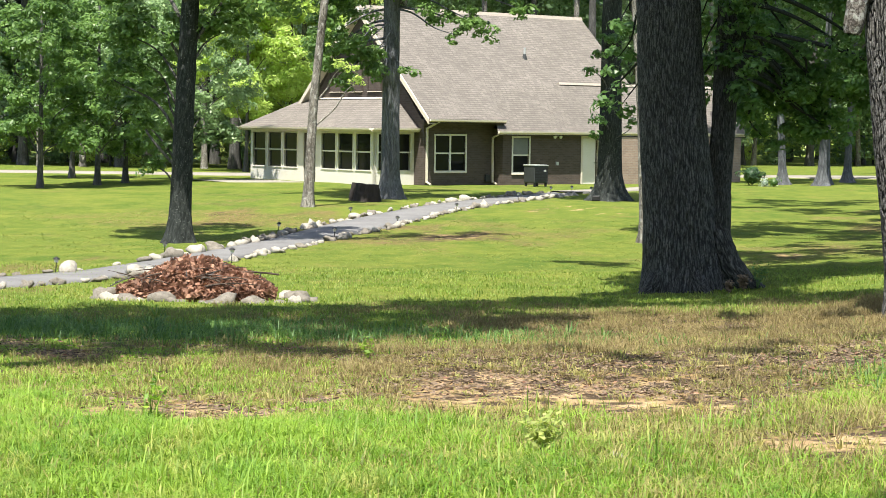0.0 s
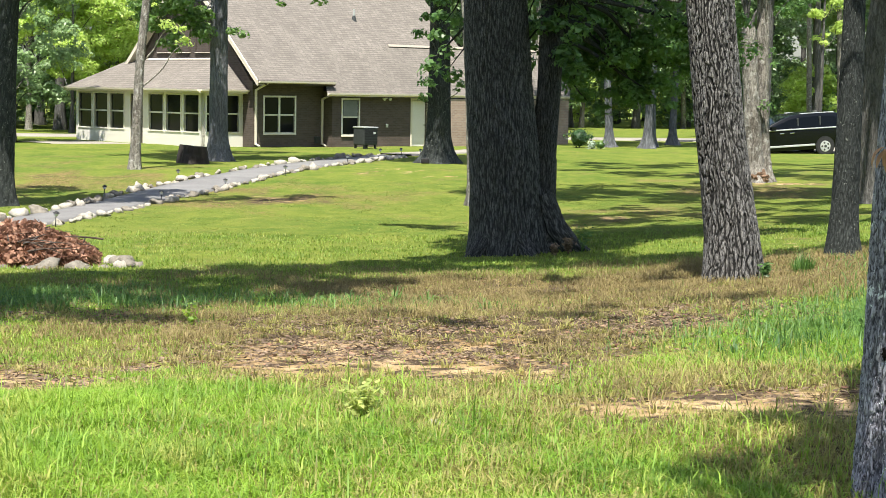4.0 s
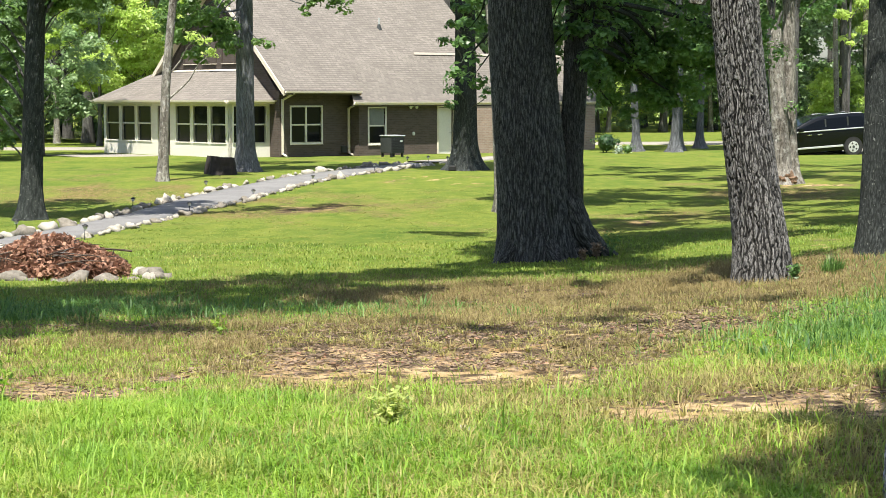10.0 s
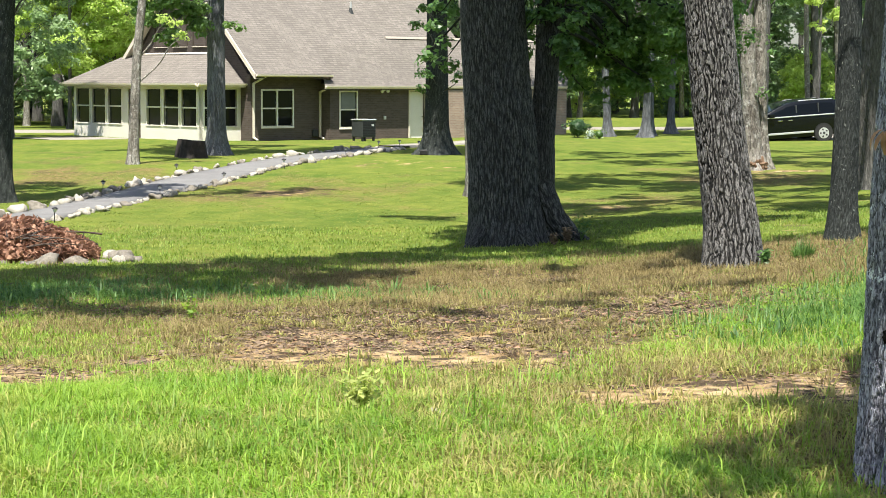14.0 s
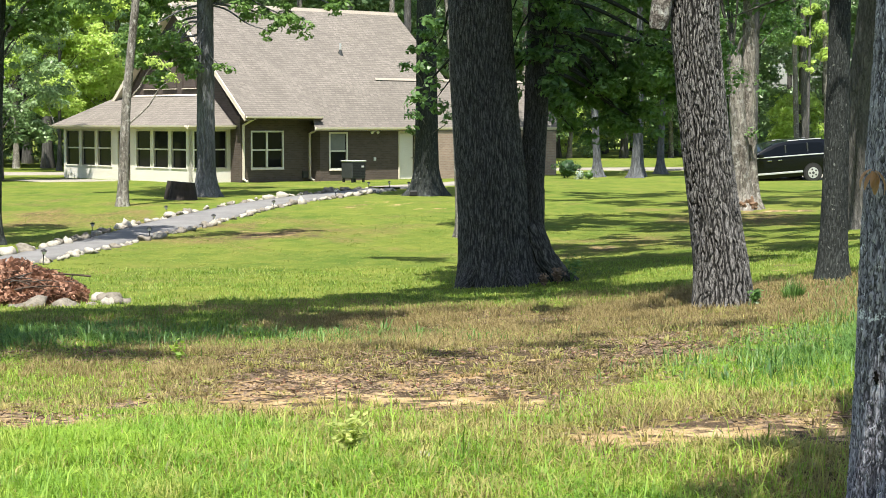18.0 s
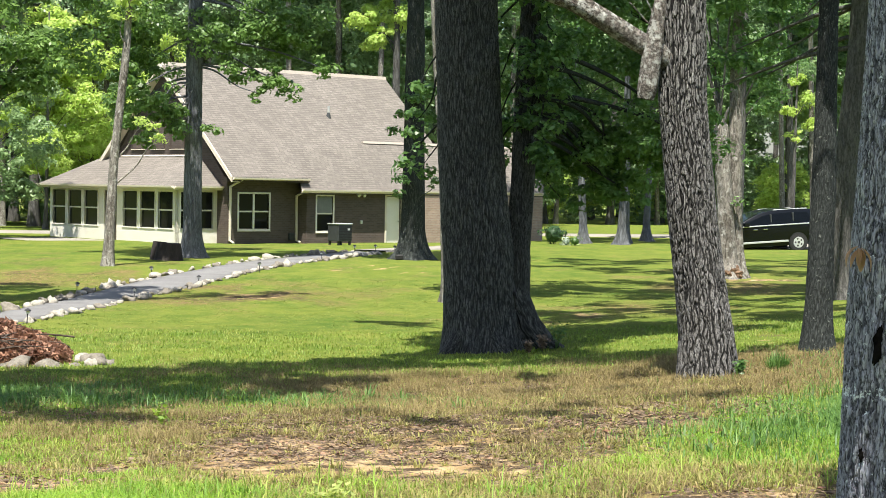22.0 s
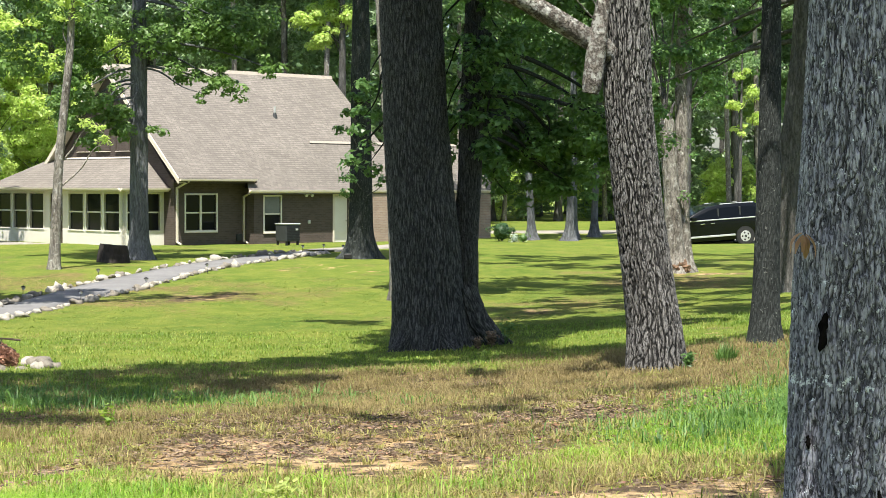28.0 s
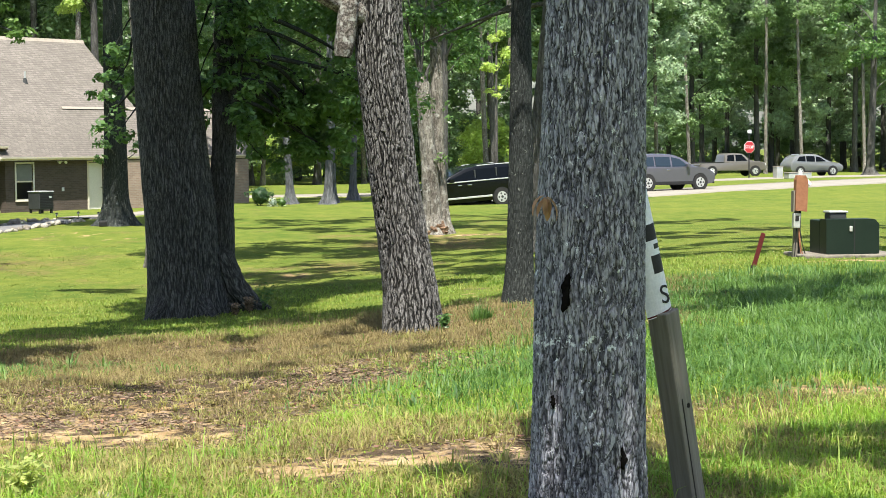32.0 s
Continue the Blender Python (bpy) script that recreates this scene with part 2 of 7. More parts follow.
M_DEAD_LEAF = leafy("dead leaf", (0.03, 0.012, 0.009), (0.165, 0.07, 0.04), (0.43, 0.25, 0.165), 0.2, 0.8, 2.0)


def ground_material():
    m = Mat("lawn and soil", 0.95, 0, 0.1)
    at = {}
    for n in ("soil", "dry", "litter"):
        a = m.t.nodes.new("ShaderNodeAttribute")
        a.attribute_name = n
        at[n] = a.outputs["Fac"]
    big = m.noise(0.22, 5, 0.65, (1, 1, 1), True)
    fine = m.noise(9, 5, 0.7, (1, 0.35, 1), True)
    grit = m.noise(60, 3, 0.7, (1, 1, 1), True)
    green = m.mix(m.ramp(big, [(0.35, (0, 0, 0)), (0.65, (1, 1, 1))]), (0.058, 0.115, 0.015), (0.125, 0.165, 0.026))
    green = m.mix(m.ramp(m.noise(1.5, 6, 0.75, (1, 0.6, 1), True), [(0.4, (0, 0, 0)), (0.62, (1, 1, 1))]), green, m.mix(0.5, green, (0.24, 0.25, 0.05)))
    green = m.mix(m.ramp(fine, [(0.3, (0, 0, 0)), (0.75, (1, 1, 1))]), m.mix(0.45, green, (0.08, 0.10, 0.02)), green)
    straw = m.mix(m.ramp(fine, [(0.35, (0, 0, 0)), (0.7, (1, 1, 1))]), (0.095, 0.072, 0.028), (0.225, 0.178, 0.072))
    soil = m.mix(m.ramp(m.noise(2.2, 6, 0.7, (1, 0.6, 1), True), [(0.35, (0, 0, 0)), (0.65, (1, 1, 1))]), (0.26, 0.17, 0.075), (0.52, 0.385, 0.215))
    soil = m.mix(m.ramp(grit, [(0.4, (0, 0, 0)), (0.7, (1, 1, 1))]), soil, m.mix(0.3, soil, (0.2, 0.13, 0.08)))
    dm = m.node("ShaderNodeMath")
    dm.operation = "MULTIPLY_ADD"
    m.link(fine, dm.inputs[0])
    dm.inputs[1].default_value = 0.9
    m.link(at["dry"], dm.inputs[2])
    col = m.mix(m.ramp(dm.outputs[0], [(0.6, (0, 0, 0)), (1.05, (1, 1, 1))]), green, straw)
    sm = m.node("ShaderNodeMath")
    sm.operation = "MULTIPLY_ADD"
    m.link(m.noise(3.0, 5, 0.7, (1, 0.5, 1), True), sm.inputs[0])
    sm.inputs[1].default_value = 1.0
    m.link(at["soil"], sm.inputs[2])
    col = m.mix(m.ramp(sm.outputs[0], [(0.85, (0, 0, 0)), (1.02, (1, 1, 1))]), col, soil)
    # dark brown noise patches where the ground is dry or bare, denser where litter lies
    dark_patch = m.node("ShaderNodeMath")
    dark_patch.operation = "MULTIPLY"
    heap = m.node("ShaderNodeMath")
    heap.operation = "MULTIPLY_ADD"
    m.link(at["litter"], heap.inputs[0])
    heap.inputs[1].default_value = 0.09
    m.link(m.noise(2.7, 6, 0.72, (1, 1, 1), True), heap.inputs[2])
    m.link(m.ramp(heap.outputs[0], [(0.47, (0, 0, 0)), (0.55, (1, 1, 1))]), dark_patch.inputs[0])
    both = m.node("ShaderNodeMath")
    m.link(at["dry"], both.inputs[0])
    m.link(at["soil"], both.inputs[1])
    m.link(m.ramp(both.outputs[0], [(0.35, (0, 0, 0)), (0.8, (1, 1, 1))]), dark_patch.inputs[1])
    col = m.mix(dark_patch.outputs[0], col, m.mix(m.ramp(grit, [(0.4, (0, 0, 0)), (0.65, (1, 1, 1))]), (0.042, 0.031, 0.021), (0.115, 0.083, 0.05)))
    m.colour(col)
    m.bump(m.mix(0.5, fine, grit), 0.9, 0.05)
    return m.m


def brick_material(name, c1, c2, mortar):
    m = Mat(name, 0.9, 0, 0.15)
    t = m.t.nodes.new("ShaderNodeTexBrick")
    t.inputs["Scale"].default_value = 1.0
    for k, v in (("Brick Width", 0.215), ("Row Height", 0.075), ("Mortar Size", 0.008)):
        t.inputs[k].default_value = v
    for k, v in (("Color1", c1), ("Color2", c2), ("Mortar", mortar)):
        t.inputs[k].default_value = (*v, 1)
    sep = m.t.nodes.new("ShaderNodeSeparateXYZ")
    m.link(m.t.nodes.new("ShaderNodeTexCoord").outputs["Object"], sep.inputs[0])
    add = m.t.nodes.new("ShaderNodeMath")
    m.link(sep.outputs[0], add.inputs[0])
    m.link(sep.outputs[1], add.inputs[1])
    cmb = m.t.nodes.new("ShaderNodeCombineXYZ")
    m.link(add.outputs[0], cmb.inputs[0])
    m.link(sep.outputs[2], cmb.inputs[1])
    m.link(cmb.outputs[0], t.inputs["Vector"])
    n = m.noise(1.2, 5, 0.7)
    m.colour(m.mix(m.ramp(n, [(0.3, (0, 0, 0)), (0.7, (1, 1, 1))]), t.outputs["Color"], m.mix(0.35, t.outputs["Color"], (0.06, 0.05, 0.045))))
    m.bump(t.outputs["Fac"], 0.3, 0.01)
    return m.m


def shingle_material():
    m = Mat("asphalt shingles", 0.95, 0, 0.1)
    t = m.t.nodes.new("ShaderNodeTexBrick")
    for k, v in (("Scale", 1.0), ("Brick Width", 0.21), ("Row Height", 0.085), ("Mortar Size", 0.007), ("Bias", 0.0)):
        t.inputs[k].default_value = v
    for k, v in (("Color1", (0.215, 0.196, 0.174)), ("Color2", (0.155, 0.141, 0.126)), ("Mortar", (0.095, 0.087, 0.078))):
        t.inputs[k].default_value = (*v, 1)
    sep = m.t.nodes.new("ShaderNodeSeparateXYZ")
    m.link(m.t.nodes.new("ShaderNodeTexCoord").outputs["Object"], sep.inputs[0])
    cmb = m.t.nodes.new("ShaderNodeCombineXYZ")
    add = m.t.nodes.new("ShaderNodeMath")
    m.link(sep.outputs[0], add.inputs[0])
    m.link(sep.outputs[1], add.inputs[1])
    m.link(add.outputs[0], cmb.inputs[0])
    m.link(sep.outputs[2], cmb.inputs[1])
    m.link(cmb.outputs[0], t.inputs["Vector"])
    big = m.noise(0.7, 6, 0.7, (1, 1, 0.5))
    m.colour(m.mix(m.ramp(big, [(0.35, (0, 0, 0)), (0.7, (1, 1, 1))]), m.mix(0.4, t.outputs["Color"], (0.11, 0.10, 0.09)), t.outputs["Color"]))
    m.bump(m.mix(0.4, t.outputs["Color"], m.noise(30, 3)), 0.5, 0.02)
    return m.m


def glass_material(name="dark window glass", tint=(0.010, 0.011, 0.012), rough=0.08, spec=0.16):
    m = Mat(name, rough, 0, spec)
    m.colour(tint)
    return m.m


def paint_material(name, c, rough=0.25, metal=0.3, coat=0.6):
    m = Mat(name, rough, metal, 0.25 if coat > 0.1 else 0.06)
    m.b.inputs["Coat Weight"].default_value = coat
    m.b.inputs["Coat Roughness"].default_value = 0.06
    n = m.noise(3, 4, 0.6)
    m.colour(m.mix(n, tuple(v * 0.92 for v in c), tuple(min(1, v * 1.08) for v in c)))
    return m.m


M_GROUND = ground_material()
# dark copy of the house brick, with the eave shade put into its colour
M_BRICK_SHADE = brick_material("shaded brown brick", (0.078, 0.062, 0.053), (0.115, 0.09, 0.076), (0.11, 0.098, 0.087))
# the same brick as sunlight shows it, the light put into its colour
M_BRICK_SUN = brick_material("sunlit brick", (0.30, 0.22, 0.17), (0.36, 0.27, 0.21), (0.36, 0.32, 0.28))
M_SHINGLE = shingle_material()
M_CREAM = worn("cream siding paint", (0.66, 0.63, 0.56), (0.73, 0.70, 0.63), 2.0, 0.6, 0, 0.1)
M_TRIM = worn("beige trim paint", (0.60, 0.54, 0.44), (0.66, 0.60, 0.50), 3.0, 0.55, 0, 0.1)
M_RIDGE = worn("ridge shingles", (0.30, 0.265, 0.225), (0.38, 0.34, 0.29), 5.0, 0.9)
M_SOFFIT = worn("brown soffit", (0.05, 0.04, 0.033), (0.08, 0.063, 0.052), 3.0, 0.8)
M_GLASS = glass_material()
M_BLIND = worn("pale blind", (0.14, 0.15, 0.145), (0.19, 0.20, 0.19), 4.0, 0.7)
M_ASPHALT = worn("grey path asphalt", (0.115, 0.113, 0.112), (0.185, 0.183, 0.18), 1.2, 0.95, 0, 0.5, 45)
M_CONCRETE = worn("pale concrete", (0.20, 0.185, 0.155), (0.27, 0.25, 0.215), 0.8, 0.9, 0, 0.3, 30)
M_STONE = worn("field stone", (0.22, 0.20, 0.165), (0.41, 0.385, 0.33), 5.0, 0.9, 0, 0.7, 25)
M_STONE_DARK = worn("grey field stone", (0.09, 0.08, 0.066), (0.24, 0.218, 0.18), 5.0, 0.9, 0, 0.7, 25)
M_SILVER_LEAF = leafy("silver leaf", (0.22, 0.28, 0.22), (0.34, 0.42, 0.34), (0.5, 0.55, 0.48), 0.3)
M_TWIG = leafy("twig bits", (0.035, 0.025, 0.018), (0.11, 0.075, 0.05), (0.26, 0.19, 0.13), 0.05, 0.9, 2.0)
M_TAN_LEAF = leafy("dry tan leaf", (0.20, 0.11, 0.055), (0.34, 0.20, 0.105), (0.48, 0.31, 0.18), 0.3, 0.7, 2.0)
M_BLACK = worn("black plastic", (0.012, 0.012, 0.013), (0.025, 0.025, 0.026), 5.0, 0.5, 0, 0.1)
M_METAL_GREY = worn("grey painted metal", (0.03, 0.034, 0.034), (0.05, 0.055, 0.055), 4.0, 0.55, 0.1, 0.1)
M_LIGHT_METAL = worn("pale metal", (0.5, 0.51, 0.5), (0.6, 0.61, 0.6), 4.0, 0.45, 0.5, 0.1)
M_GREEN_BOX = worn("dark green enamel", (0.005, 0.013, 0.009), (0.009, 0.02, 0.013), 3.0, 0.5, 0, 0.1)
M_RUST = worn("weathered orange enamel", (0.19, 0.075, 0.04), (0.33, 0.155, 0.085), 7.0, 0.75, 0, 0.3)
M_POST = worn("weathered grey timber", (0.12, 0.11, 0.09), (0.26, 0.24, 0.20), 5.0, 0.9, 0, 0.8, 40, (1, 1, 0.06))
# near-black, for the shade inside holes that are not cut
M_HOLLOW_SHADE = worn("hollow shade", (0.003, 0.003, 0.003), (0.009, 0.008, 0.007), 9.0, 1.0, 0, 0.5, 40, (1, 1, 1), 0.02)
M_ROT = worn("rotten wood", (0.035, 0.022, 0.016), (0.24, 0.155, 0.10), 9.0, 0.95, 0, 1.0, 30)
M_STICK = worn("dead stick bark", (0.03, 0.022, 0.017), (0.10, 0.075, 0.058), 9.0, 0.95, 0, 0.6)
M_STUMP = worn("dark stump bark", (0.012, 0.010, 0.009), (0.036, 0.030, 0.026), 8.0, 0.95, 0, 1.0, 30, (1, 1, 0.2))
M_WHITE = worn("white board", (0.74, 0.77, 0.80), (0.82, 0.84, 0.86), 3.0, 0.5, 0, 0.05)
M_HEDGE = leafy("clipped hedge leaf", (0.008, 0.026, 0.01), (0.02, 0.055, 0.018), (0.06, 0.12, 0.035), 0.25)
M_INK = worn("black lettering", (0.015, 0.015, 0.017), (0.03, 0.03, 0.03), 3.0, 0.6)
M_RED = worn("red sign face", (0.36, 0.024, 0.03), (0.44, 0.035, 0.035), 3.0, 0.5)
M_RED_STAKE = worn("dark red stake", (0.07, 0.010, 0.009), (0.11, 0.016, 0.014), 5.0, 0.6)
M_VAN = paint_material("black car paint", (0.002, 0.003, 0.004), 0.25, 0.0, 0.16)
M_GREY_CAR = paint_material("grey car paint", (0.10, 0.10, 0.125), 0.25, 0.15, 1.0)
M_TAN_CAR = paint_material("pewter car paint", (0.14, 0.128, 0.116), 0.28, 0.15, 0.9)
M_SILVER_CAR = paint_material("silver car paint", (0.19, 0.2, 0.208), 0.26, 0.2, 0.9)
M_CHROME = worn("chrome", (0.7, 0.7, 0.7), (0.78, 0.78, 0.78), 5.0, 0.2, 1.0, 0.02)
M_TYRE = worn("tyre rubber", (0.02, 0.02, 0.02), (0.035, 0.035, 0.035), 9.0, 0.9)
M_CAR_GLASS = glass_material("car glass", (0.003, 0.004, 0.005), 0.03, 0.16)
# the sky mirrored in these windows is put into the blue tint
M_CAR_GLASS_SKY = glass_material("car glass with sky tint", (0.02, 0.032, 0.046), 0.03, 0.5)
M_LAMP_RED = worn("red lens", (0.3, 0.01, 0.01), (0.4, 0.02, 0.02), 5.0, 0.2)
M_LAMP_CLEAR = worn("clear lens", (0.6, 0.6, 0.6), (0.7, 0.7, 0.7), 5.0, 0.15)


# ---- mesh helpers ----
def mesh_np(name, verts, faces, mat, smooth=False):
    """A mesh from arrays of corners and of faces with one corner count."""
    me = bpy.data.meshes.new(name)
    verts, faces = np.asarray(verts, np.float32), np.asarray(faces, np.int32)
    k = faces.shape[1]
    me.vertices.add(len(verts))
    me.vertices.foreach_set("co", verts.ravel())
    me.loops.add(faces.size)
    me.loops.foreach_set("vertex_index", faces.ravel())
    me.polygons.add(len(faces))
    me.polygons.foreach_set("loop_start", np.arange(0, faces.size, k, dtype=np.int32))
    me.update(calc_edges=True)
    if smooth:
        me.polygons.foreach_set("use_smooth", np.ones(len(faces), bool))
    me.materials.append(mat)
    return me


def empty(name, m=None, **tags):
    ob = new(name)
    if m is not None:
        ob.matrix_world = m
    return tagged(ob, **tags)


def part(name, bm, material, parent, label="", smooth=False):
    """One bmesh (or mesh) as one mesh object under a thing or a part."""
    if isinstance(bm, bmesh.types.BMesh):
        me = bpy.data.meshes.new(name)
        bmesh.ops.recalc_face_normals(bm, faces=bm.faces)
        bm.to_mesh(me)
        bm.free()
        me.materials.append(material)
        if smooth:
            for p in me.polygons:
                p.use_smooth = True
    else:
        me = bm
    ob = new(name, me)
    if parent is not None:
        ob.parent = parent
    return tagged(ob, label=label)


def box(lo, hi, bevel=0.0, bm=None):
    bm = bm or bmesh.new()
    lo, hi = Vector(lo), Vector(hi)
    mat = Matrix.Translation((lo + hi) / 2) @ Matrix.Diagonal((*(hi - lo), 1))
    r = bmesh.ops.create_cube(bm, size=1, matrix=mat)
    if bevel:
        es = list({e for v in r["verts"] for e in v.link_edges})
        bmesh.ops.bevel(bm, geom=es, offset=bevel, segments=2, affect="EDGES", profile=0.5)
    return bm


def rod(a, b, r, r2=None, sides=10, bm=None):
    bm = bm or bmesh.new()
    a, b = Vector(a), Vector(b)
    d = b - a
    m = Matrix.Translation((a + b) / 2) @ d.to_track_quat("Z", "Y").to_matrix().to_4x4()
    bmesh.ops.create_cone(bm, cap_ends=True, segments=sides, radius1=r, radius2=r if r2 is None else r2, depth=d.length, matrix=m)
    return bm


def prism(poly, axis, a, b):
    """A polygon of (p, q) pairs pushed along an axis from a to b."""
    bm = bmesh.new()

    def at(p, q, s):
        return {"x": (s, p, q), "y": (p, s, q), "z": (p, q, s)}[axis]

    v1 = [bm.verts.new(at(p, q, a)) for p, q in poly]
    v2 = [bm.verts.new(at(p, q, b)) for p, q in poly]
    bm.faces.new(v1)
    bm.faces.new(v2[::-1])
    for i in range(len(poly)):
        j = (i + 1) % len(poly)
        bm.faces.new((v1[i], v2[i], v2[j], v1[j]))
    return bm


def slab(corners, thick):
    """A roof slab: corners of its upper face, thickness straight down."""
    bm = bmesh.new()
    top = [bm.verts.new(c) for c in corners]
    low = [bm.verts.new((c[0], c[1], c[2] - thick)) for c in corners]
    bm.faces.new(top)
    bm.faces.new(low[::-1])
    for i in range(len(corners)):
        j = (i + 1) % len(corners)
        bm.faces.new((top[i], low[i], low[j], top[j]))
    return bm


def hashed(ix, iy, seed):
    h = (ix.astype(np.int64) * 374761393 + iy.astype(np.int64) * 668265263 + seed * 2246822519) & 0xFFFFFFFF
    h = ((h ^ (h >> 13)) * 1274126177) & 0xFFFFFFFF
    return ((h ^ (h >> 16)) & 0xFFFF) / 65535.0


def vnoise(x, y, seed=0):
    """Smooth value noise on arrays, 0 to 1."""
    x, y = np.asarray(x, float), np.asarray(y, float)
    ix, iy = np.floor(x), np.floor(y)
    fx, fy = x - ix, y - iy
    fx, fy = fx * fx * (3 - 2 * fx), fy * fy * (3 - 2 * fy)
    a, b = hashed(ix, iy, seed), hashed(ix + 1, iy, seed)
    c, d = hashed(ix, iy + 1, seed), hashed(ix + 1, iy + 1, seed)
    return (a * (1 - fx) + b * fx) * (1 - fy) + (c * (1 - fx) + d * fx) * fy


def fbm(x, y, seed=0, octaves=3):
    return sum(vnoise(x * 2**i, y * 2**i, seed + i) / 2 ** (i + 1) for i in range(octaves)) / (1 - 0.5**octaves)


# ---- ground ----
LEFT = ((0, 1.15), (9, 1.12), (16, 0.7), (25, 0.28), (30, 0.1), (43, 0.07), (62, 0.4), (78, 0.47), (2000, 0.47))
RIGHT = ((0, 1.15), (9, 1.12), (20, 1.05), (26, 1.0), (33, 0.83), (50, 0.6), (75, 0.67), (85, 0.85), (110, 0.95), (150, 0.45), (2000, 0.3))


def ease(t):
    return t * t * (3 - 2 * t)


def profile(knots, d):
    z = np.full(np.shape(d), knots[-1][1], float)
    for (a, za), (b, zb) in reversed(list(zip(knots, knots[1:]))):
        z = np.where(d <= b, za + (zb - za) * ease(np.clip((d - a) / (b - a), 0, 1)), z)
    return z


def ground_z(x, y):
    x, y = np.asarray(x, float), np.asarray(y, float)
    d = np.maximum(y, 0.5)
    w = ease(np.clip(x / d / 0.42, 0, 1))
    return profile(LEFT, d) * (1 - w) + profile(RIGHT, d) * w - 0.13 * np.exp(-(((x - 2.6) / 1.0) ** 2 + ((y - 8.2) / 1.0) ** 2))


def gz(x, y):
    return float(ground_z(x, y))


def hump(x, y, cx, cy, rx, ry):
    return np.exp(-(((x - cx) / rx) ** 2 + ((y - cy) / ry) ** 2))


def soil_mask(x, y):
    """How bare the ground is."""
    m = 0.95 * hump(x, y, -0.25, 14.8, 1.5, 2.4) + 0.82 * hump(x, y, 1.65, 10.9, 0.7, 0.5) + 0.5 * hump(x, y, -3.3, 13.6, 1.5, 0.6) + 1.1 * hump(x, y, 2.65, 11.0, 0.55, 0.75)
    m = m + 0.5 * hump(x, y, 2.2, 17.6, 2.2, 1.4) + 0.55 * hump(x, y, 4.3, 40.4, 0.9, 1.6) + 0.4 * hump(x, y, -3.4, 47.0, 1.6, 2.0) + 0.85 * hump(x, y, -2.5, 12.2, 1.0, 0.8) + 0.7 * hump(x, y, -4.9, 17.1, 0.6, 0.6)
    m = m + 0.5 * hump(x, y, 10.6, 53.5, 2.0, 1.6) + 0.35 * hump(x, y, 6.6, 30.5, 1.5, 1.6) + 0.9 * hump(x, y, 5.7, 13.0, 0.9, 0.42) + 0.4 * hump(x, y, -5.5, 18.5, 2.4, 1.2)
    m = m + 0.5 * hump(x, y, 13.3, 31.5, 1.2, 0.9) + 0.35 * hump(x, y, 0.3, 58, 2.5, 3)
    return m + 0.95 * (fbm(x * 2.1, y * 1.1, 5, 4) - 0.5) - 0.05


def dry_mask(x, y):
    """How dry and brown the grass is."""
    m = 0.9 * hump(x, y, 0.9, 16.6, 3.6, 3.4) + 1.05 * hump(x, y, 4.2, 22.6, 3.8, 2.9) + 0.2 * hump(x, y, -3.4, 14.6, 3.0, 2.2) + 1.0 * hump(x, y, 1.9, 11.7, 2.4, 1.7) + 0.7 * hump(x, y, 4.8, 12.6, 1.8, 0.7) + 0.45 * hump(x, y, 1.4, 9.2, 1.8, 2.2) + 0.8 * hump(x, y, 6.0, 25.0, 2.0, 2.4) + 0.8 * hump(x, y, 1.3, 23.6, 2.6, 2.8)
    m = m + 0.4 * hump(x, y, -9, 52, 5, 6) + 0.35 * hump(x, y, -3, 47, 3, 4) + 0.35 * hump(x, y, 5, 40, 3, 5) + 0.35 * hump(x, y, 9, 50, 3, 6) + 0.3 * hump(x, y, -11, 33, 4, 3)
    lush = 0.9 * hump(x, y, 4.3, 15.4, 1.9, 2.0) + 0.2 * hump(x, y, 2.2, 13.4, 1.2, 0.8) - 0.4 * hump(x, y, 2.2, 9.0, 2.0, 1.2) + 0.7 * hump(x, y, -2.5, 9.0, 3.0, 1.6) + 0.6 * hump(x, y, 8.8, 20.0, 2.0, 3.5) + 0.25 * hump(x, y, 1.5, 8.5, 3, 1.0)
    return m - lush + 0.9 * (fbm(x * 0.9, y * 0.6, 9) - 0.5)


def litter_mask(x, y):
    """Where dark rotted litter lies."""
    return hump(x, y, 2.0, 17.4, 2.9, 1.8) + 0.5 * hump(x, y, -2.5, 20.5, 2.5, 2.0)


def sheet():
    ys = np.concatenate([np.arange(-80, 4, 6.0), np.arange(4, 34, 0.22), np.arange(34, 80, 0.7), np.arange(80, 190, 3.0), np.geomspace(190, 1600, 12)])
    xs = np.concatenate([-np.geomspace(700, 42, 12), np.arange(-40, -11, 1.5), np.arange(-11, 16, 0.25), np.arange(16, 70, 1.5), np.geomspace(72, 900, 12)])
    gx, gy = np.meshgrid(xs, ys)
    z = ground_z(gx, gy) + (fbm(gx * 1.1, gy * 1.1, 3) - 0.5) * 0.05
    n, k = len(xs), len(ys)
    i = (np.arange(k - 1)[:, None] * n + np.arange(n - 1)).ravel()
    me = mesh_np("ground", np.stack([gx, gy, z], -1).reshape(-1, 3), np.stack([i, i + 1, i + 1 + n, i + n], -1), M_GROUND, True)
    for key, f in (("soil", soil_mask), ("dry", dry_mask), ("litter", litter_mask)):
        a = me.attributes.new(key, "FLOAT", "POINT")
        a.data.foreach_set("value", f(gx, gy).ravel().astype(np.float32))
    return tagged(new("ground", me), label="lawn of green and dry grass with bare sandy patches", category="ground", kind="structure")


sheet()


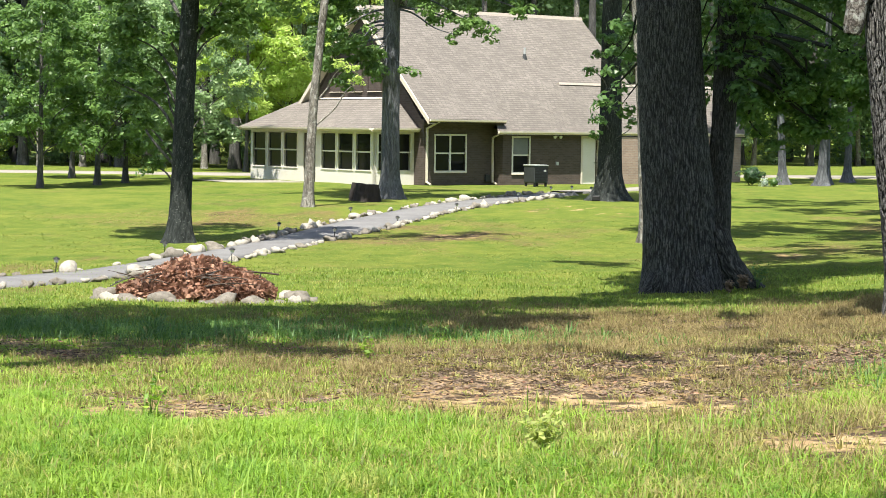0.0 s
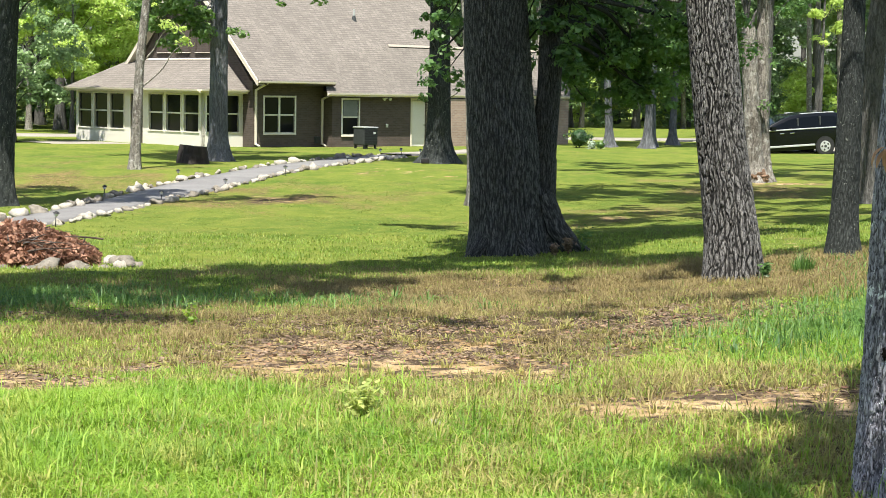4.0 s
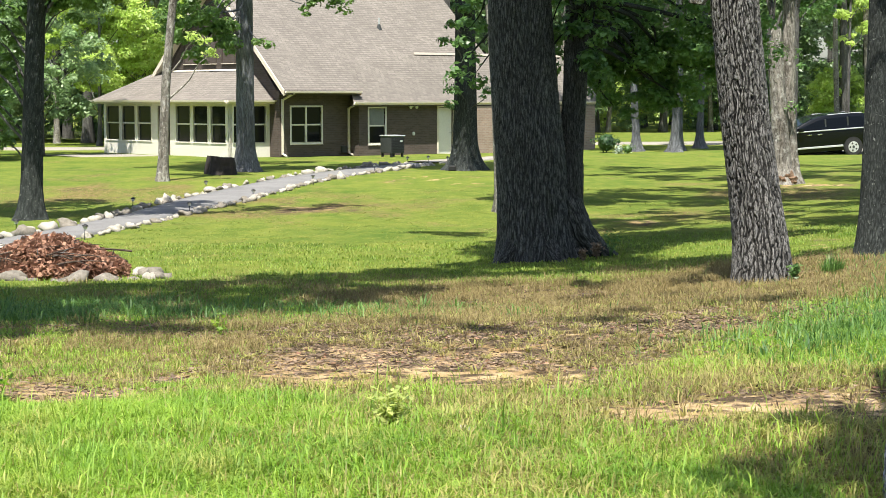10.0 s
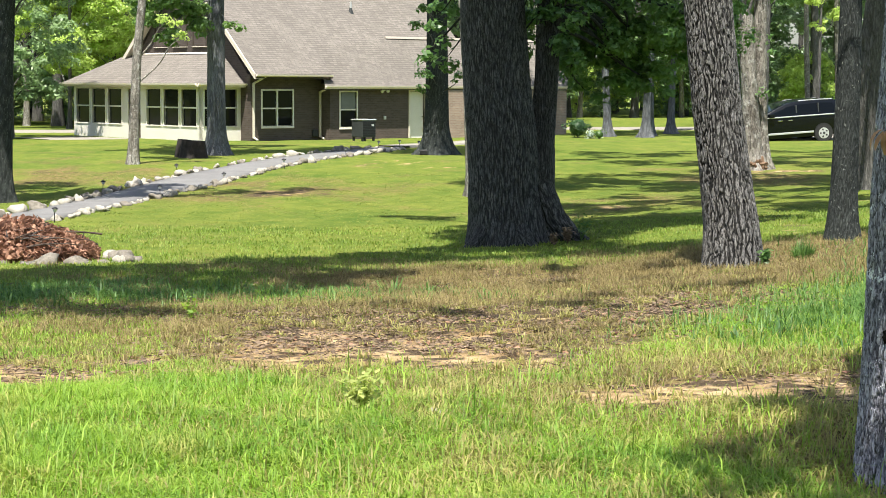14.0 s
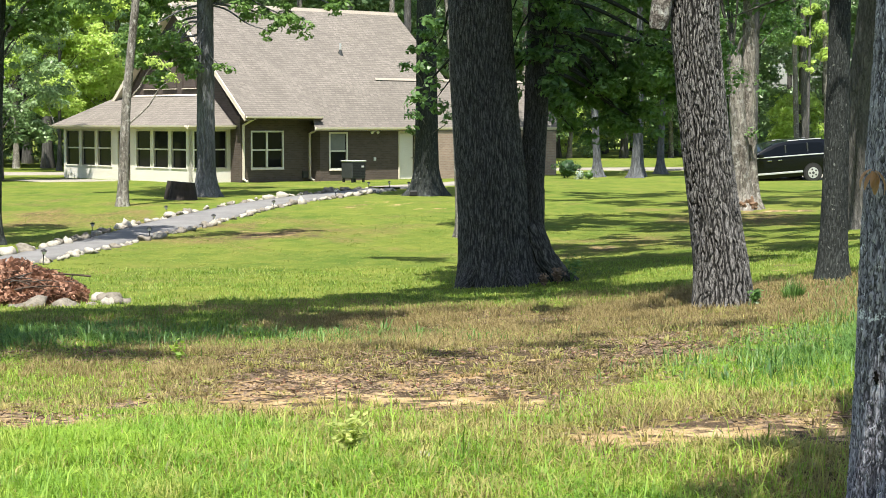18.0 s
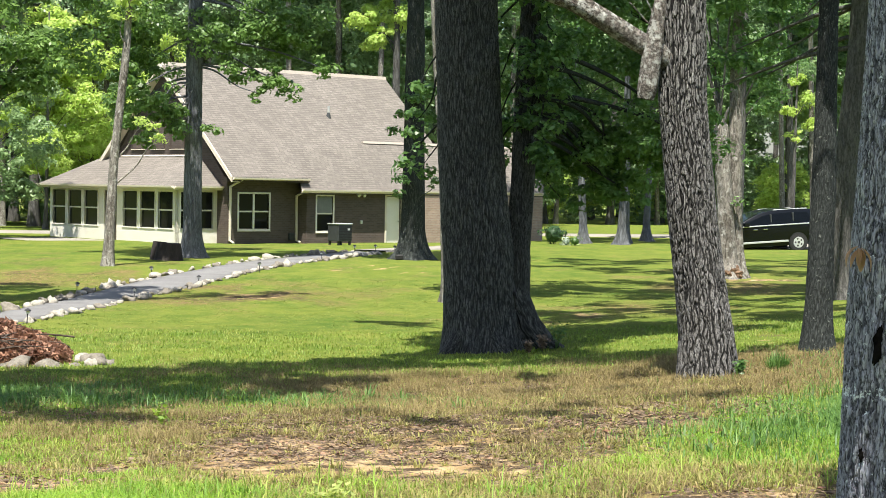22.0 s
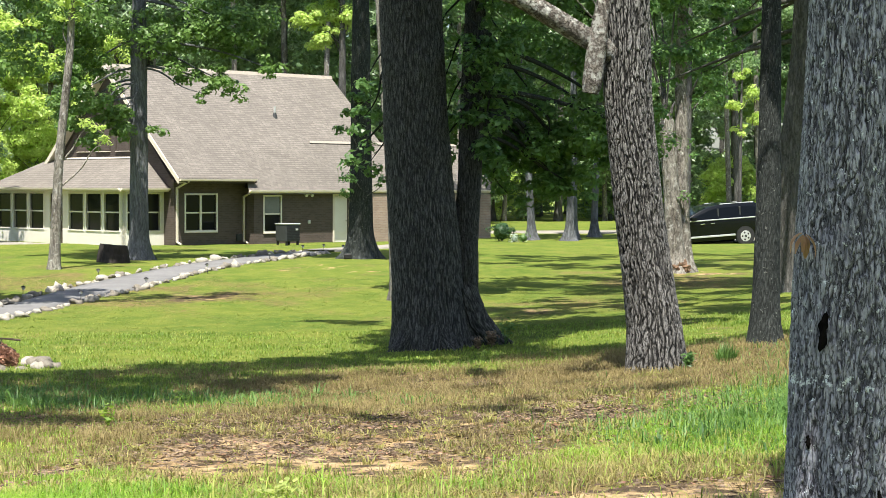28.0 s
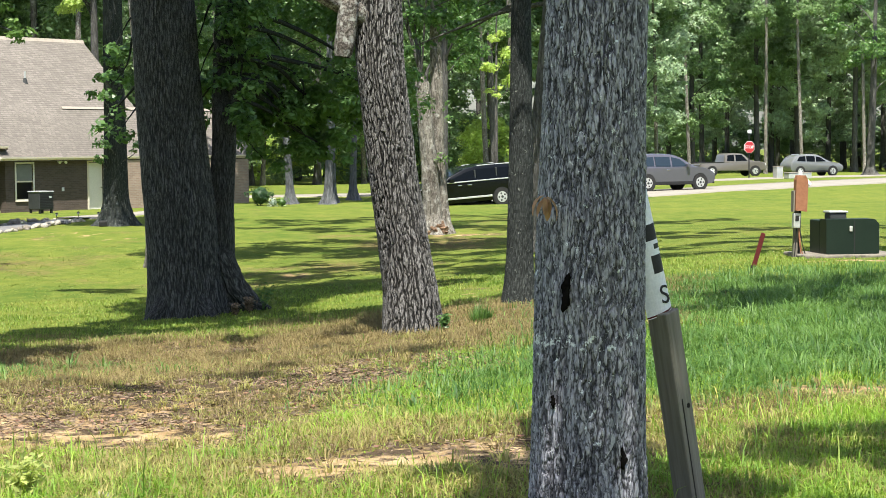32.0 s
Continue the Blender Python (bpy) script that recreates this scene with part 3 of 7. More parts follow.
# ---- road, drive, path ----
def ribbon(name, mat, left, right, lift, **tags):
    """A paved strip between two edge lines, with thickness, laid on the ground."""
    n = 60

    def line(pts):
        t = np.linspace(0, len(pts) - 1, n)
        k = np.arange(len(pts))
        return np.interp(t, k, [p[0] for p in pts]), np.interp(t, k, [p[1] for p in pts])

    (ax, ay), (bx, by) = line(left), line(right)
    v = []
    for f, dz in ((0, -0.1), (0, lift), (0.25, lift), (0.5, lift + 0.01), (0.75, lift), (1, lift), (1, -0.1)):
        x, y = ax + (bx - ax) * f, ay + (by - ay) * f
        v.append(np.stack([x, y, ground_z(x, y) + dz], -1))
    v = np.stack(v, 1)
    k = v.shape[1]
    i = (np.arange(n - 1)[:, None] * k + np.arange(k - 1)).ravel()
    me = mesh_np(name, v.reshape(-1, 3), np.stack([i, i + 1, i + 1 + k, i + k], -1), mat)
    return tagged(new(name, me), **tags)


PATH_FAR = [(-13.0, 29.6), (-10.2, 32.2), (-9.23, 33.95), (-8.6, 37.0), (-8.05, 40.4), (-7.6, 43.9), (-7.2, 47.1), (-6.7, 50.4), (-6.0, 53.6), (-4.97, 57.9), (-3.3, 64.0), (-0.89, 70.73)]
PATH_NEAR = [(-12.2, 27.8), (-9.6, 30.3), (-8.45, 32.0), (-7.98, 35.2), (-7.1, 38.3), (-6.7, 41.1), (-6.3, 44.0), (-5.85, 46.7), (-5.1, 49.6), (-4.05, 55.3), (-2.2, 62.4), (-0.3, 68.6)]
ribbon("path", M_ASPHALT, PATH_FAR, PATH_NEAR, 0.04, label="winding grey asphalt garden path edged with stones", category="path", kind="structure")
ribbon("road", M_CONCRETE, [(-120, 92), (-27.6, 90.5), (-15.8, 91.5), (8, 100), (18, 97), (27, 88), (36, 96), (46, 104), (75, 128)], [(-120, 86), (-27, 86.8), (-15, 87.5), (8, 96), (15, 92), (24.2, 79.5), (33, 86), (42, 94), (75, 118)], 0.05,
       label="pale concrete road along the lawn", category="road", kind="structure")
ribbon("driveway", M_CONCRETE, [(14.2, 80.0), (17, 83), (24, 88)], [(14.2, 77.2), (18.0, 77.4), (25.5, 81)], 0.045, label="concrete driveway with a parked van", category="driveway", kind="structure")
ribbon("pavement", M_CONCRETE, [(33, 106), (52, 118), (80, 140)], [(34, 103.5), (53, 114), (80, 135)], 0.05, label="pale concrete side street", category="street", kind="structure")
ribbon("patio", M_CONCRETE, [(-16.8, 79.5), (-14.2, 81.5)], [(-14.6, 76.9), (-11.5, 78.6)], 0.025, label="small concrete patio beside the sunroom", category="patio", kind="structure")
ribbon("walkway", M_CONCRETE, [(-1.0, 71.6), (2.0, 76.0), (3.6, 80.4)], [(0.2, 70.6), (3.2, 75.2), (4.8, 79.4)], 0.05, label="concrete walkway to the side door", category="walkway", kind="structure")


def rock_mesh(name, seed, mat, flat=0.62):
    bm = bmesh.new()
    bmesh.ops.create_icosphere(bm, subdivisions=2, radius=0.5)
    for v in bm.verts:
        k = 1 + 0.8 * (noise.noise(v.co * 1.9 + Vector((seed * 7.1, 0, 0)))) + 0.35 * noise.noise(v.co * 5 + Vector((0, seed, 0)))
        v.co = Vector((v.co.x * k * 1.15, v.co.y * k * 0.9, v.co.z * k * flat))
    me = bpy.data.meshes.new(name)
    bm.to_mesh(me)
    bm.free()
    for p in me.polygons:
        p.use_smooth = True
    me.materials.append(mat)
    return me


ROCKS = [rock_mesh("stone", s, M_STONE if s % 3 else M_STONE_DARK, 0.78) for s in range(7)]
rng = np.random.default_rng(4)


DARK_ROCKS = [rock_mesh("stone", s, M_STONE_DARK, 0.68) for s in range(20, 24)]


def stone(parent, x, y, size, z=None, meshes=ROCKS):
    ob = new("stone", meshes[int(rng.integers(len(meshes)))])
    ob.matrix_world = pose(x, y, (gz(x, y) if z is None else z) + size * 0.16, *rng.uniform(-14, 14, 2), rng.uniform(0, 360)) @ Matrix.Diagonal((size, size * rng.uniform(0.8, 1.1), size * rng.uniform(0.75, 1.15), 1))
    if parent:
        ob.parent = parent
    return ob


def edge_line(pts, step):
    p = np.array(pts, float)
    seg = np.hypot(*np.diff(p, axis=0).T)
    s = np.concatenate([[0], np.cumsum(seg)])
    at = np.arange(0, s[-1], step)
    return np.stack([np.interp(at, s, p[:, 0]), np.interp(at, s, p[:, 1])], -1)


for pts, side in ((PATH_FAR, -1), (PATH_NEAR, 1)):
    edging = empty("stone_edging", label="row of pale rounded field stones edging the path", category="stone edging", group="path edging")
    for x, y in edge_line(pts, 0.4):
        if rng.random() < (0.95 if side > 0 else 0.8):
            stone(edging, x + side * 0.12 + rng.normal(0, 0.06), y - side * 0.05 + rng.normal(0, 0.1), rng.choice([0.16, 0.22, 0.28, 0.38], p=[0.35, 0.35, 0.2, 0.1]) * rng.uniform(0.85, 1.15))


def path_light():
    t = empty("path_light", label="small black solar path light on a stake", category="garden light", group="solar lights along the path")
    part("stake", rod((0, 0, -0.05), (0, 0, 0.26), 0.012), M_BLACK, t)
    part("lens", rod((0, 0, 0.26), (0, 0, 0.33), 0.045, 0.05, 12), M_LAMP_CLEAR, t, "clear ribbed lens")
    bm = rod((0, 0, 0.33), (0, 0, 0.36), 0.085, 0.07, 14)
    part("cap", rod((0, 0, 0.36), (0, 0, 0.39), 0.06, 0.02, 14, bm), M_BLACK, t)
    return t


lamp0 = path_light()
spots = [(-8.75, 38.9), (-7.0, 37.2), (-7.6, 46.9), (-5.95, 45.3), (-6.5, 53.2), (-4.85, 49.9), (-3.6, 55.6), (-2.0, 63.0), (-1.0, 69.4), (-9.6, 33.6), (-0.2, 70.2), (0.5, 69.5)]
for k, (x, y) in enumerate(spots):
    m = pose(x, y, gz(x, y), rng.uniform(-4, 4), rng.uniform(-4, 4), 0)
    if k == 0:
        lamp0.matrix_world = m @ Matrix.Scale(0.8, 4)
    else:
        copy_thing(lamp0, m)


# ---- house ----
HOUSE = pose(-6.35, 76.9, 0.45, 0, 0, 40)
house = empty("house", HOUSE, label="single-storey brown brick house with a steep brown shingle roof", category="house")
LEN, DEEP, EAVE, RIDGE = 11.9, 9.2, 2.75, 7.55
WALL_T = 0.2


def wall_with_holes(length, height, holes, thick=WALL_T):
    """A wall along x from 0, its outer face at y = 0, with real openings (x0, x1, z0, z1)."""
    bm = bmesh.new()
    xs = sorted({0, length, *(h[0] for h in holes), *(h[1] for h in holes)})
    zs = sorted({-0.4, height, *(h[2] for h in holes), *(h[3] for h in holes)})
    corner = {(x, z): bm.verts.new((x, 0, z)) for x in xs for z in zs}
    for a, b in zip(xs, xs[1:]):
        for lo, hi in zip(zs, zs[1:]):
            if not any(h[0] <= a and h[1] >= b and h[2] <= lo and h[3] >= hi for h in holes):
                bm.faces.new((corner[a, lo], corner[b, lo], corner[b, hi], corner[a, hi]))
    grown = bmesh.ops.extrude_face_region(bm, geom=bm.faces[:])
    bmesh.ops.translate(bm, vec=(0, thick, 0), verts=[q for q in grown["geom"] if isinstance(q, bmesh.types.BMVert)])
    bmesh.ops.delete(bm, geom=[q for q in bm.verts if not q.link_faces], context="VERTS")
    bmesh.ops.recalc_face_normals(bm, faces=bm.faces[:])
    return bm


def moved(bm, m):
    bmesh.ops.transform(bm, matrix=m, verts=bm.verts)
    return bm


def window(parent, m, w, h, cols, rows, blind=False, frame_w=0.07, name="window", wood=None):
    """A window that fills an opening whose lower left corner is at m, outward -y."""
    win = part(name, moved(box((0, 0.12, 0), (w, 0.16, 0.05)), m), M_TRIM, parent)
    bm = bmesh.new()
    f = frame_w
    for lo, hi in (((-f, -0.03, -f), (w + f, 0.08, 0)), ((-f, -0.03, h), (w + f, 0.08, h + f)), ((-f, -0.03, 0), (0, 0.08, h)), ((w, -0.03, 0), (w + f, 0.08, h))):
        box(lo, hi, 0.008, bm)
    part("frame", moved(bm, m), wood or M_CREAM, win, "beige window frame")
    for i in range(1, cols):
        part("mullion", moved(box((w * i / cols - 0.04, 0, 0), (w * i / cols + 0.04, 0.09, h), 0.006), m), M_CREAM, win)
    for j in range(1, rows):
        part("rail", moved(box((0, 0.005, h * j / rows - 0.03), (w, 0.085, h * j / rows + 0.03), 0.006), m), M_CREAM, win)
    for i in range(cols):
        for j in range(rows):
            part("pane", moved(box((w * i / cols + 0.03, 0.05 + 0.02 * (j == 0), h * j / rows + 0.02), (w * (i + 1) / cols - 0.03, 0.06 + 0.02 * (j == 0), h * (j + 1) / rows - 0.02)), m), M_GLASS, win)
    if blind:
        part("blind", moved(box((0.05, -0.002, h * 0.5 + 0.03), (w - 0.05, 0.048, h - 0.02)), m), M_BLIND, win, "pale lowered blind")
    if name == "sunroom_window":
        return win
    part("sill", moved(box((-f, -0.05, -f - 0.03), (w + f, 0.05, -f), 0.006), m), M_TRIM, win)
    return win


# main front wall, with the double window
part("front_wall", wall_with_holes(3.65, EAVE, [(0.59, 2.13, 0.62, 2.08)]), M_BRICK_SHADE, house)
window(house, pose(0.59, 0, 0.62), 1.54, 1.46, 2, 2)
# gable wall towards the sunroom
bm = prism([(0.0, -0.4), (DEEP, -0.4), (DEEP, EAVE), (DEEP / 2, RIDGE - 0.1), (0.0, EAVE)], "x", 0.002, WALL_T)
part("gable_wall", moved(bm, pose(0, 0.202, 0)), M_BRICK_SHADE, house)
for y in (3.2, 4.7, 6.2):
    window(house, pose(-0.01, y + 0.95, 4.0, 0, 0, -90), 0.95, 1.0, 1, 1, name="gable_window", wood=M_SOFFIT)
# back and far walls close it
part("back_wall", box((0.2, DEEP - 0.2, -0.4), (LEN, DEEP + 0.2, EAVE)), M_BRICK_SHADE, house)
part("end_wall", prism([(0.2, -0.4), (DEEP, -0.4), (DEEP, EAVE), (DEEP / 2 + 0.2, RIDGE - 0.15), (0.2, EAVE)], "x", LEN - 0.25, LEN - 0.05), M_BRICK_SHADE, house)
# garage wing
GX, GY, GLEN, GEAVE = 3.65, -0.61, 13.6, 2.28
part("wing_side_wall", box((GX, GY + 0.2, -0.4), (GX + 0.2, 0.6, GEAVE + 0.1)), M_BRICK_SHADE, house)
part("wing_front_wall", moved(wall_with_holes(GLEN, GEAVE, [(0.55, 1.41, 0.55, 2.02), (4.4, 5.25, -0.05, 2.05)]), pose(GX, GY, 0)), M_BRICK_SHADE, house)
window(house, pose(GX + 0.55, GY, 0.55), 0.86, 1.47, 1, 2, True)
# pushed out past the eave shade; sunlight is also put into its brick
part("garage_wall", box((GX + 5.75, GY - 0.44, -0.4), (GX + GLEN, GY - 0.003, GEAVE - 0.17)), M_BRICK_SUN, house, "brick garage wall with sunlight put into its colour")
part("wing_end_wall", box((GX + GLEN - 0.2, GY + 0.2, -0.4), (GX + GLEN, 6.0, GEAVE)), M_BRICK_SHADE, house)
door = part("door", box((GX + 4.42, GY + 0.1, -0.05), (GX + 5.23, GY + 0.15, 2.03), 0.008), M_CREAM, house, "closed cream side door")
part("knob", rod((GX + 5.14, GY + 0.1, 0.95), (GX + 5.14, GY + 0.02, 0.95), 0.03), M_CHROME, door)
part("door_frame", box((GX + 4.31, GY - 0.03, -0.05), (GX + 4.4, GY + 0.1, 2.14), 0.006, box((GX + 5.25, GY - 0.03, -0.05), (GX + 5.34, GY + 0.1, 2.14), 0.006, box((GX + 4.4, GY - 0.03, 2.05), (GX + 5.25, GY + 0.1, 2.14), 0.006))), M_TRIM, house)
fl = part("flood_light", box((GX + 2.8, GY - 0.08, 2.08), (GX + 2.96, GY, 2.16), 0.01), M_LIGHT_METAL, house, "twin white flood light")
for dx in (-0.08, 0.24):
    part("lamp_head", rod((GX + 2.8 + dx, GY - 0.05, 2.12), (GX + 2.8 + dx - 0.03, GY - 0.2, 2.06), 0.05, 0.07), M_LIGHT_METAL, fl)
part("outlet_box", box((GX + 2.9, GY - 0.06, 0.85), (GX + 3.02, GY, 1.0), 0.01), M_LIGHT_METAL, house)
part("meter_box", box((GX - 0.5, -0.12, 0.15), (GX - 0.25, 0, 0.45), 0.02), M_METAL_GREY, house)

# roofs
OV = 0.85
pitch = (RIDGE + 0.03 - EAVE) / (DEEP / 2 + OV)


def roof_z(y):
    return EAVE + 0.02 + (y + OV) * pitch


part("roof_front", slab([(px_, py_, roof_z(py_)) for px_, py_ in ((-0.35, -OV), (3.5, -OV), (3.8, 0.5), (7.75, 0.86), (LEN + 0.3, 0.86), (LEN + 0.3, DEEP / 2), (-0.35, DEEP / 2))], 0.16), M_SHINGLE, house, "brown asphalt shingle roof")
part("roof_back", slab([(-0.35, DEEP + OV, EAVE + 0.02), (-0.35, DEEP / 2 + 0.01, RIDGE + 0.05), (LEN + 0.3, DEEP / 2 + 0.01, RIDGE + 0.05), (LEN + 0.3, DEEP + OV, EAVE + 0.02)], 0.16), M_SHINGLE, house, "brown asphalt shingle roof")
part("ridge_cap", prism([(DEEP / 2 - 0.12, RIDGE - 0.06), (DEEP / 2 + 0.12, RIDGE - 0.06), (DEEP / 2 + 0.05, RIDGE + 0.10), (DEEP / 2 - 0.05, RIDGE + 0.10)], "x", -0.37, LEN + 0.32), M_RIDGE, house, "pale ridge vent")
for nm, s in (("rake_front", 1), ("rake_back", -1)):
    y0, y1 = (-OV, DEEP / 2) if s > 0 else (DEEP + OV, DEEP / 2)
    bm = prism([(y0, EAVE - 0.2), (y1, RIDGE - 0.17), (y1, RIDGE + 0.06), (y0, EAVE + 0.03)], "x", -0.40, -0.352)
    part(nm, bm, M_TRIM, house, "beige rake board")
    part("rake_soffit", slab([(-0.35, y0, EAVE - 0.15), (0.0, y0, EAVE - 0.15), (0.0, y1, RIDGE - 0.12), (-0.35, y1, RIDGE - 0.12)], 0.03), M_TRIM, house)
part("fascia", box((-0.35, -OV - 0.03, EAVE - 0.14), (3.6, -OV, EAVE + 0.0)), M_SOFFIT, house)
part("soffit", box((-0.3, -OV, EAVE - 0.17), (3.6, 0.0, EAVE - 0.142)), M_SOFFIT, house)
GOV = 0.36


def gutter(parent, a, b):
    a, b = Vector(a), Vector(b)
    bm = bmesh.new()
    d = (b - a).normalized()
    side = d.cross(Vector((0, 0, 1)))
    prof = [(0, 0), (0.11, 0.03), (0.12, 0.1), (0.1, 0.1), (0.09, 0.04), (0.01, 0.02), (0, 0.1), (-0.005, 0.1)]
    rings = []
    for p in (a, b):
        rings.append([bm.verts.new(p + side * q + Vector((0, 0, r))) for q, r in prof])
    for i in range(len(prof) - 1):
        bm.faces.new((rings[0][i], rings[0][i + 1], rings[1][i + 1], rings[1][i]))
    for r in rings:
        bm.faces.new(r)
    return part("gutter", bm, M_TRIM, parent, "beige metal gutter")


gutter(house, (-0.35, -OV - 0.03, EAVE - 0.1), (3.55, -OV - 0.03, EAVE - 0.1))


def downspout(parent, x, y, top, eave_y):
    bm = box((x - 0.045, y - 0.09, 0.12), (x + 0.045, y - 0.01, top - 0.35), 0.01)
    rod((x, y - 0.05, top - 0.38), (x, eave_y - 0.04, top - 0.1), 0.045, sides=8, bm=bm)
    rod((x, y - 0.05, 0.15), (x, y - 0.35, 0.05), 0.045, sides=8, bm=bm)
    return part("downspout", bm, M_TRIM, parent, "beige downspout")


downspout(house, 0.12, 0.0, EAVE, -OV)
downspout(house, GX - 0.1, 0.0, EAVE - 0.35, -OV)
# wing roof: its slope, which meets the main roof in a valley, and the ridge strip
gy, gr = GY - GOV, 0.9
RZ = 4.42
wing_rise = (RZ - GEAVE - 0.02) / (gr - gy)
part("wing_roof", slab([(3.1, gy, GEAVE + 0.02), (GX + GLEN + 0.4, gy, GEAVE + 0.02), (GX + GLEN + 0.4, gr, RZ), (7.9, gr, RZ), (3.8, 0.5, GEAVE + 0.02 + (0.5 - gy) * wing_rise)], 0.05), M_SHINGLE, house, "brown asphalt shingle roof")
part("wing_roof_back", slab([(7.9, gr + 0.01, RZ), (GX + GLEN + 0.4, gr + 0.01, RZ), (GX + GLEN + 0.4, 6.2, GEAVE), (8.1, 6.2, GEAVE)], 0.14), M_SHINGLE, house)
part("wing_ridge", prism([(gr - 0.1, RZ - 0.05), (gr + 0.1, RZ - 0.05), (gr + 0.04, RZ + 0.05), (gr - 0.04, RZ + 0.05)], "x", 7.85, GX + GLEN + 0.4), M_RIDGE, house, "pale ridge vent")
part("wing_fascia", box((3.1, gy - 0.03, GEAVE - 0.12), (GX + GLEN + 0.4, gy, GEAVE)), M_TRIM, house)
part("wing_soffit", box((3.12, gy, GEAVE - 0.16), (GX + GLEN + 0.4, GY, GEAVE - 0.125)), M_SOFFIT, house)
gutter(house, (3.1, gy - 0.03, GEAVE - 0.08), (GX + GLEN + 0.4, gy - 0.03, GEAVE - 0.08))
vent = part("roof_vent", rod((7.05, 2.3, 5.4), (7.05, 2.3, 6.0), 0.05), M_LIGHT_METAL, house, "pale vent pipe")
part("vent_collar", rod((7.05, 2.3, 5.45), (7.05, 2.3, 5.72), 0.14, 0.06), M_METAL_GREY, vent)

# sunroom on the gable side
SX, SY0, SZ = -2.0, 0.7, 2.35
sun_holes = []
y = 0.25
layout = [("w", 1.1), ("g", 0.24), ("w", 1.1), ("g", 0.24), ("w", 1.1), ("g", 0.5), ("d", 1.0), ("g", 0.5), ("w", 1.1), ("g", 0.24), ("w", 1.1), ("g", 0.24), ("w", 1.1)]
for kind_, w in layout:
    if kind_ != "g":
        sun_holes.append((y, y + w, 0.62 if kind_ == "w" else 0.02, 2.12 if kind_ == "w" else 2.12, kind_))
    y += w
total = y + 0.25
side = pose(SX, SY0 + total, 0, 0, 0, -90)
part("sunroom_side_wall", moved(wall_with_holes(total, SZ, [h[:4] for h in sun_holes], 0.12), side), M_CREAM, house, "cream panelled sunroom wall")
for a, b, z0, z1, kind_ in sun_holes:
    if kind_ == "w":
        window(house, side @ pose(a, 0, z0), b - a, z1 - z0, 1, 2, frame_w=0.05, name="sunroom_window")
    else:
        d = part("sunroom_door", moved(box((a, 0.05, z0), (b, 0.09, z1), 0.006), side), M_SOFFIT, house, "dark screen door")
        part("handle", moved(box((b - 0.1, 0.0, 1.0), (b - 0.07, 0.05, 1.2), 0.005), side), M_CHROME, d)
fw = -SX
front = pose(SX, SY0, 0)
part("sunroom_front_wall", moved(wall_with_holes(fw - 0.002, SZ, [(0.2, 0.4, 0.62, 2.12), (0.95, 1.8, 0.62, 2.12)], 0.12), front), M_CREAM, house, "cream panelled sunroom wall")
window(house, front @ pose(0.2, 0, 0.62), 0.2, 1.5, 1, 2, frame_w=0.05, name="sunroom_window")
window(house, front @ pose(0.95, 0, 0.62), 0.85, 1.5, 1, 2, frame_w=0.05, name="sunroom_window")
sy1 = SY0 + total
part("sunroom_back_wall", box((SX + 0.13, sy1 - 0.12, -0.3), (-0.01, sy1, SZ)), M_CREAM, house)
part("sunroom_floor", box((SX + 0.13, SY0 + 0.13, -0.3), (-0.01, sy1 - 0.13, 0.03)), M_CONCRETE, house)
so = 0.38
ax, bx, y0, y1 = SX - so, -0.02, SY0 - so, sy1 + so
tz, lz = 3.62, SZ + 0.02
part("sunroom_roof", slab([(ax, y0, lz), (bx, y0 + 1.7, tz), (bx, y1 - 1.7, tz), (ax, y1, lz)], 0.12), M_SHINGLE, house, "brown asphalt shingle roof")
part("sunroom_hip", slab([(ax, y0, lz), (bx, y0, lz), (bx, y0 + 1.7, tz)], 0.12), M_SHINGLE, house)
part("sunroom_hip_back", slab([(ax, y1, lz), (bx, y1 - 1.7, tz), (bx, y1, lz)], 0.12), M_SHINGLE, house)
part("sunroom_fascia", box((ax - 0.03, y0, lz - 0.14), (ax, y1, lz - 0.01), 0, box((ax, y0 - 0.03, lz - 0.14), (bx, y0, lz - 0.01))), M_TRIM, house)
part("sunroom_soffit", box((ax, y0, lz - 0.165), (bx, y1, lz - 0.125)), M_TRIM, house)
gutter(house, (ax - 0.03, y1, lz - 0.1), (ax - 0.03, y0, lz - 0.1))
gutter(house, (ax, y0 - 0.03, lz - 0.1), (bx, y0 - 0.03, lz - 0.1))
part("roof_flashing", prism([(bx - 0.08, tz), (bx - 0.001, tz), (bx - 0.001, tz + 0.06)], "y", y0 + 1.7, y1 - 1.7), M_TRIM, house)

# condenser on its stand
ac = empty("air_conditioner", pose(-1.72, 77.4, gz(-1.72, 77.4), 0, 0, 40), label="dark grey outdoor air conditioner on short legs beside the house", category="air conditioner")
part("body", box((-0.36, -0.36, 0.16), (0.36, 0.36, 0.86), 0.03), M_METAL_GREY, ac)
for k in range(9):
    part("louvre", box((-0.34, -0.375, 0.24 + k * 0.065), (0.34, -0.36, 0.27 + k * 0.065)), M_BLACK, ac)
part("top", box((-0.385, -0.385, 0.86), (0.385, 0.385, 0.91), 0.02), M_LIGHT_METAL, ac, "pale metal top")
part("badge", box((0.12, -0.385, 0.62), (0.24, -0.36, 0.7)), M_LIGHT_METAL, ac)
for sx in (-0.29, 0.29):
    for sy in (-0.29, 0.29):
        part("leg", box((sx - 0.04, sy - 0.04, -0.02), (sx + 0.04, sy + 0.04, 0.17), 0.006), M_BLACK, ac)


# ---- trees ----
LAST = {}


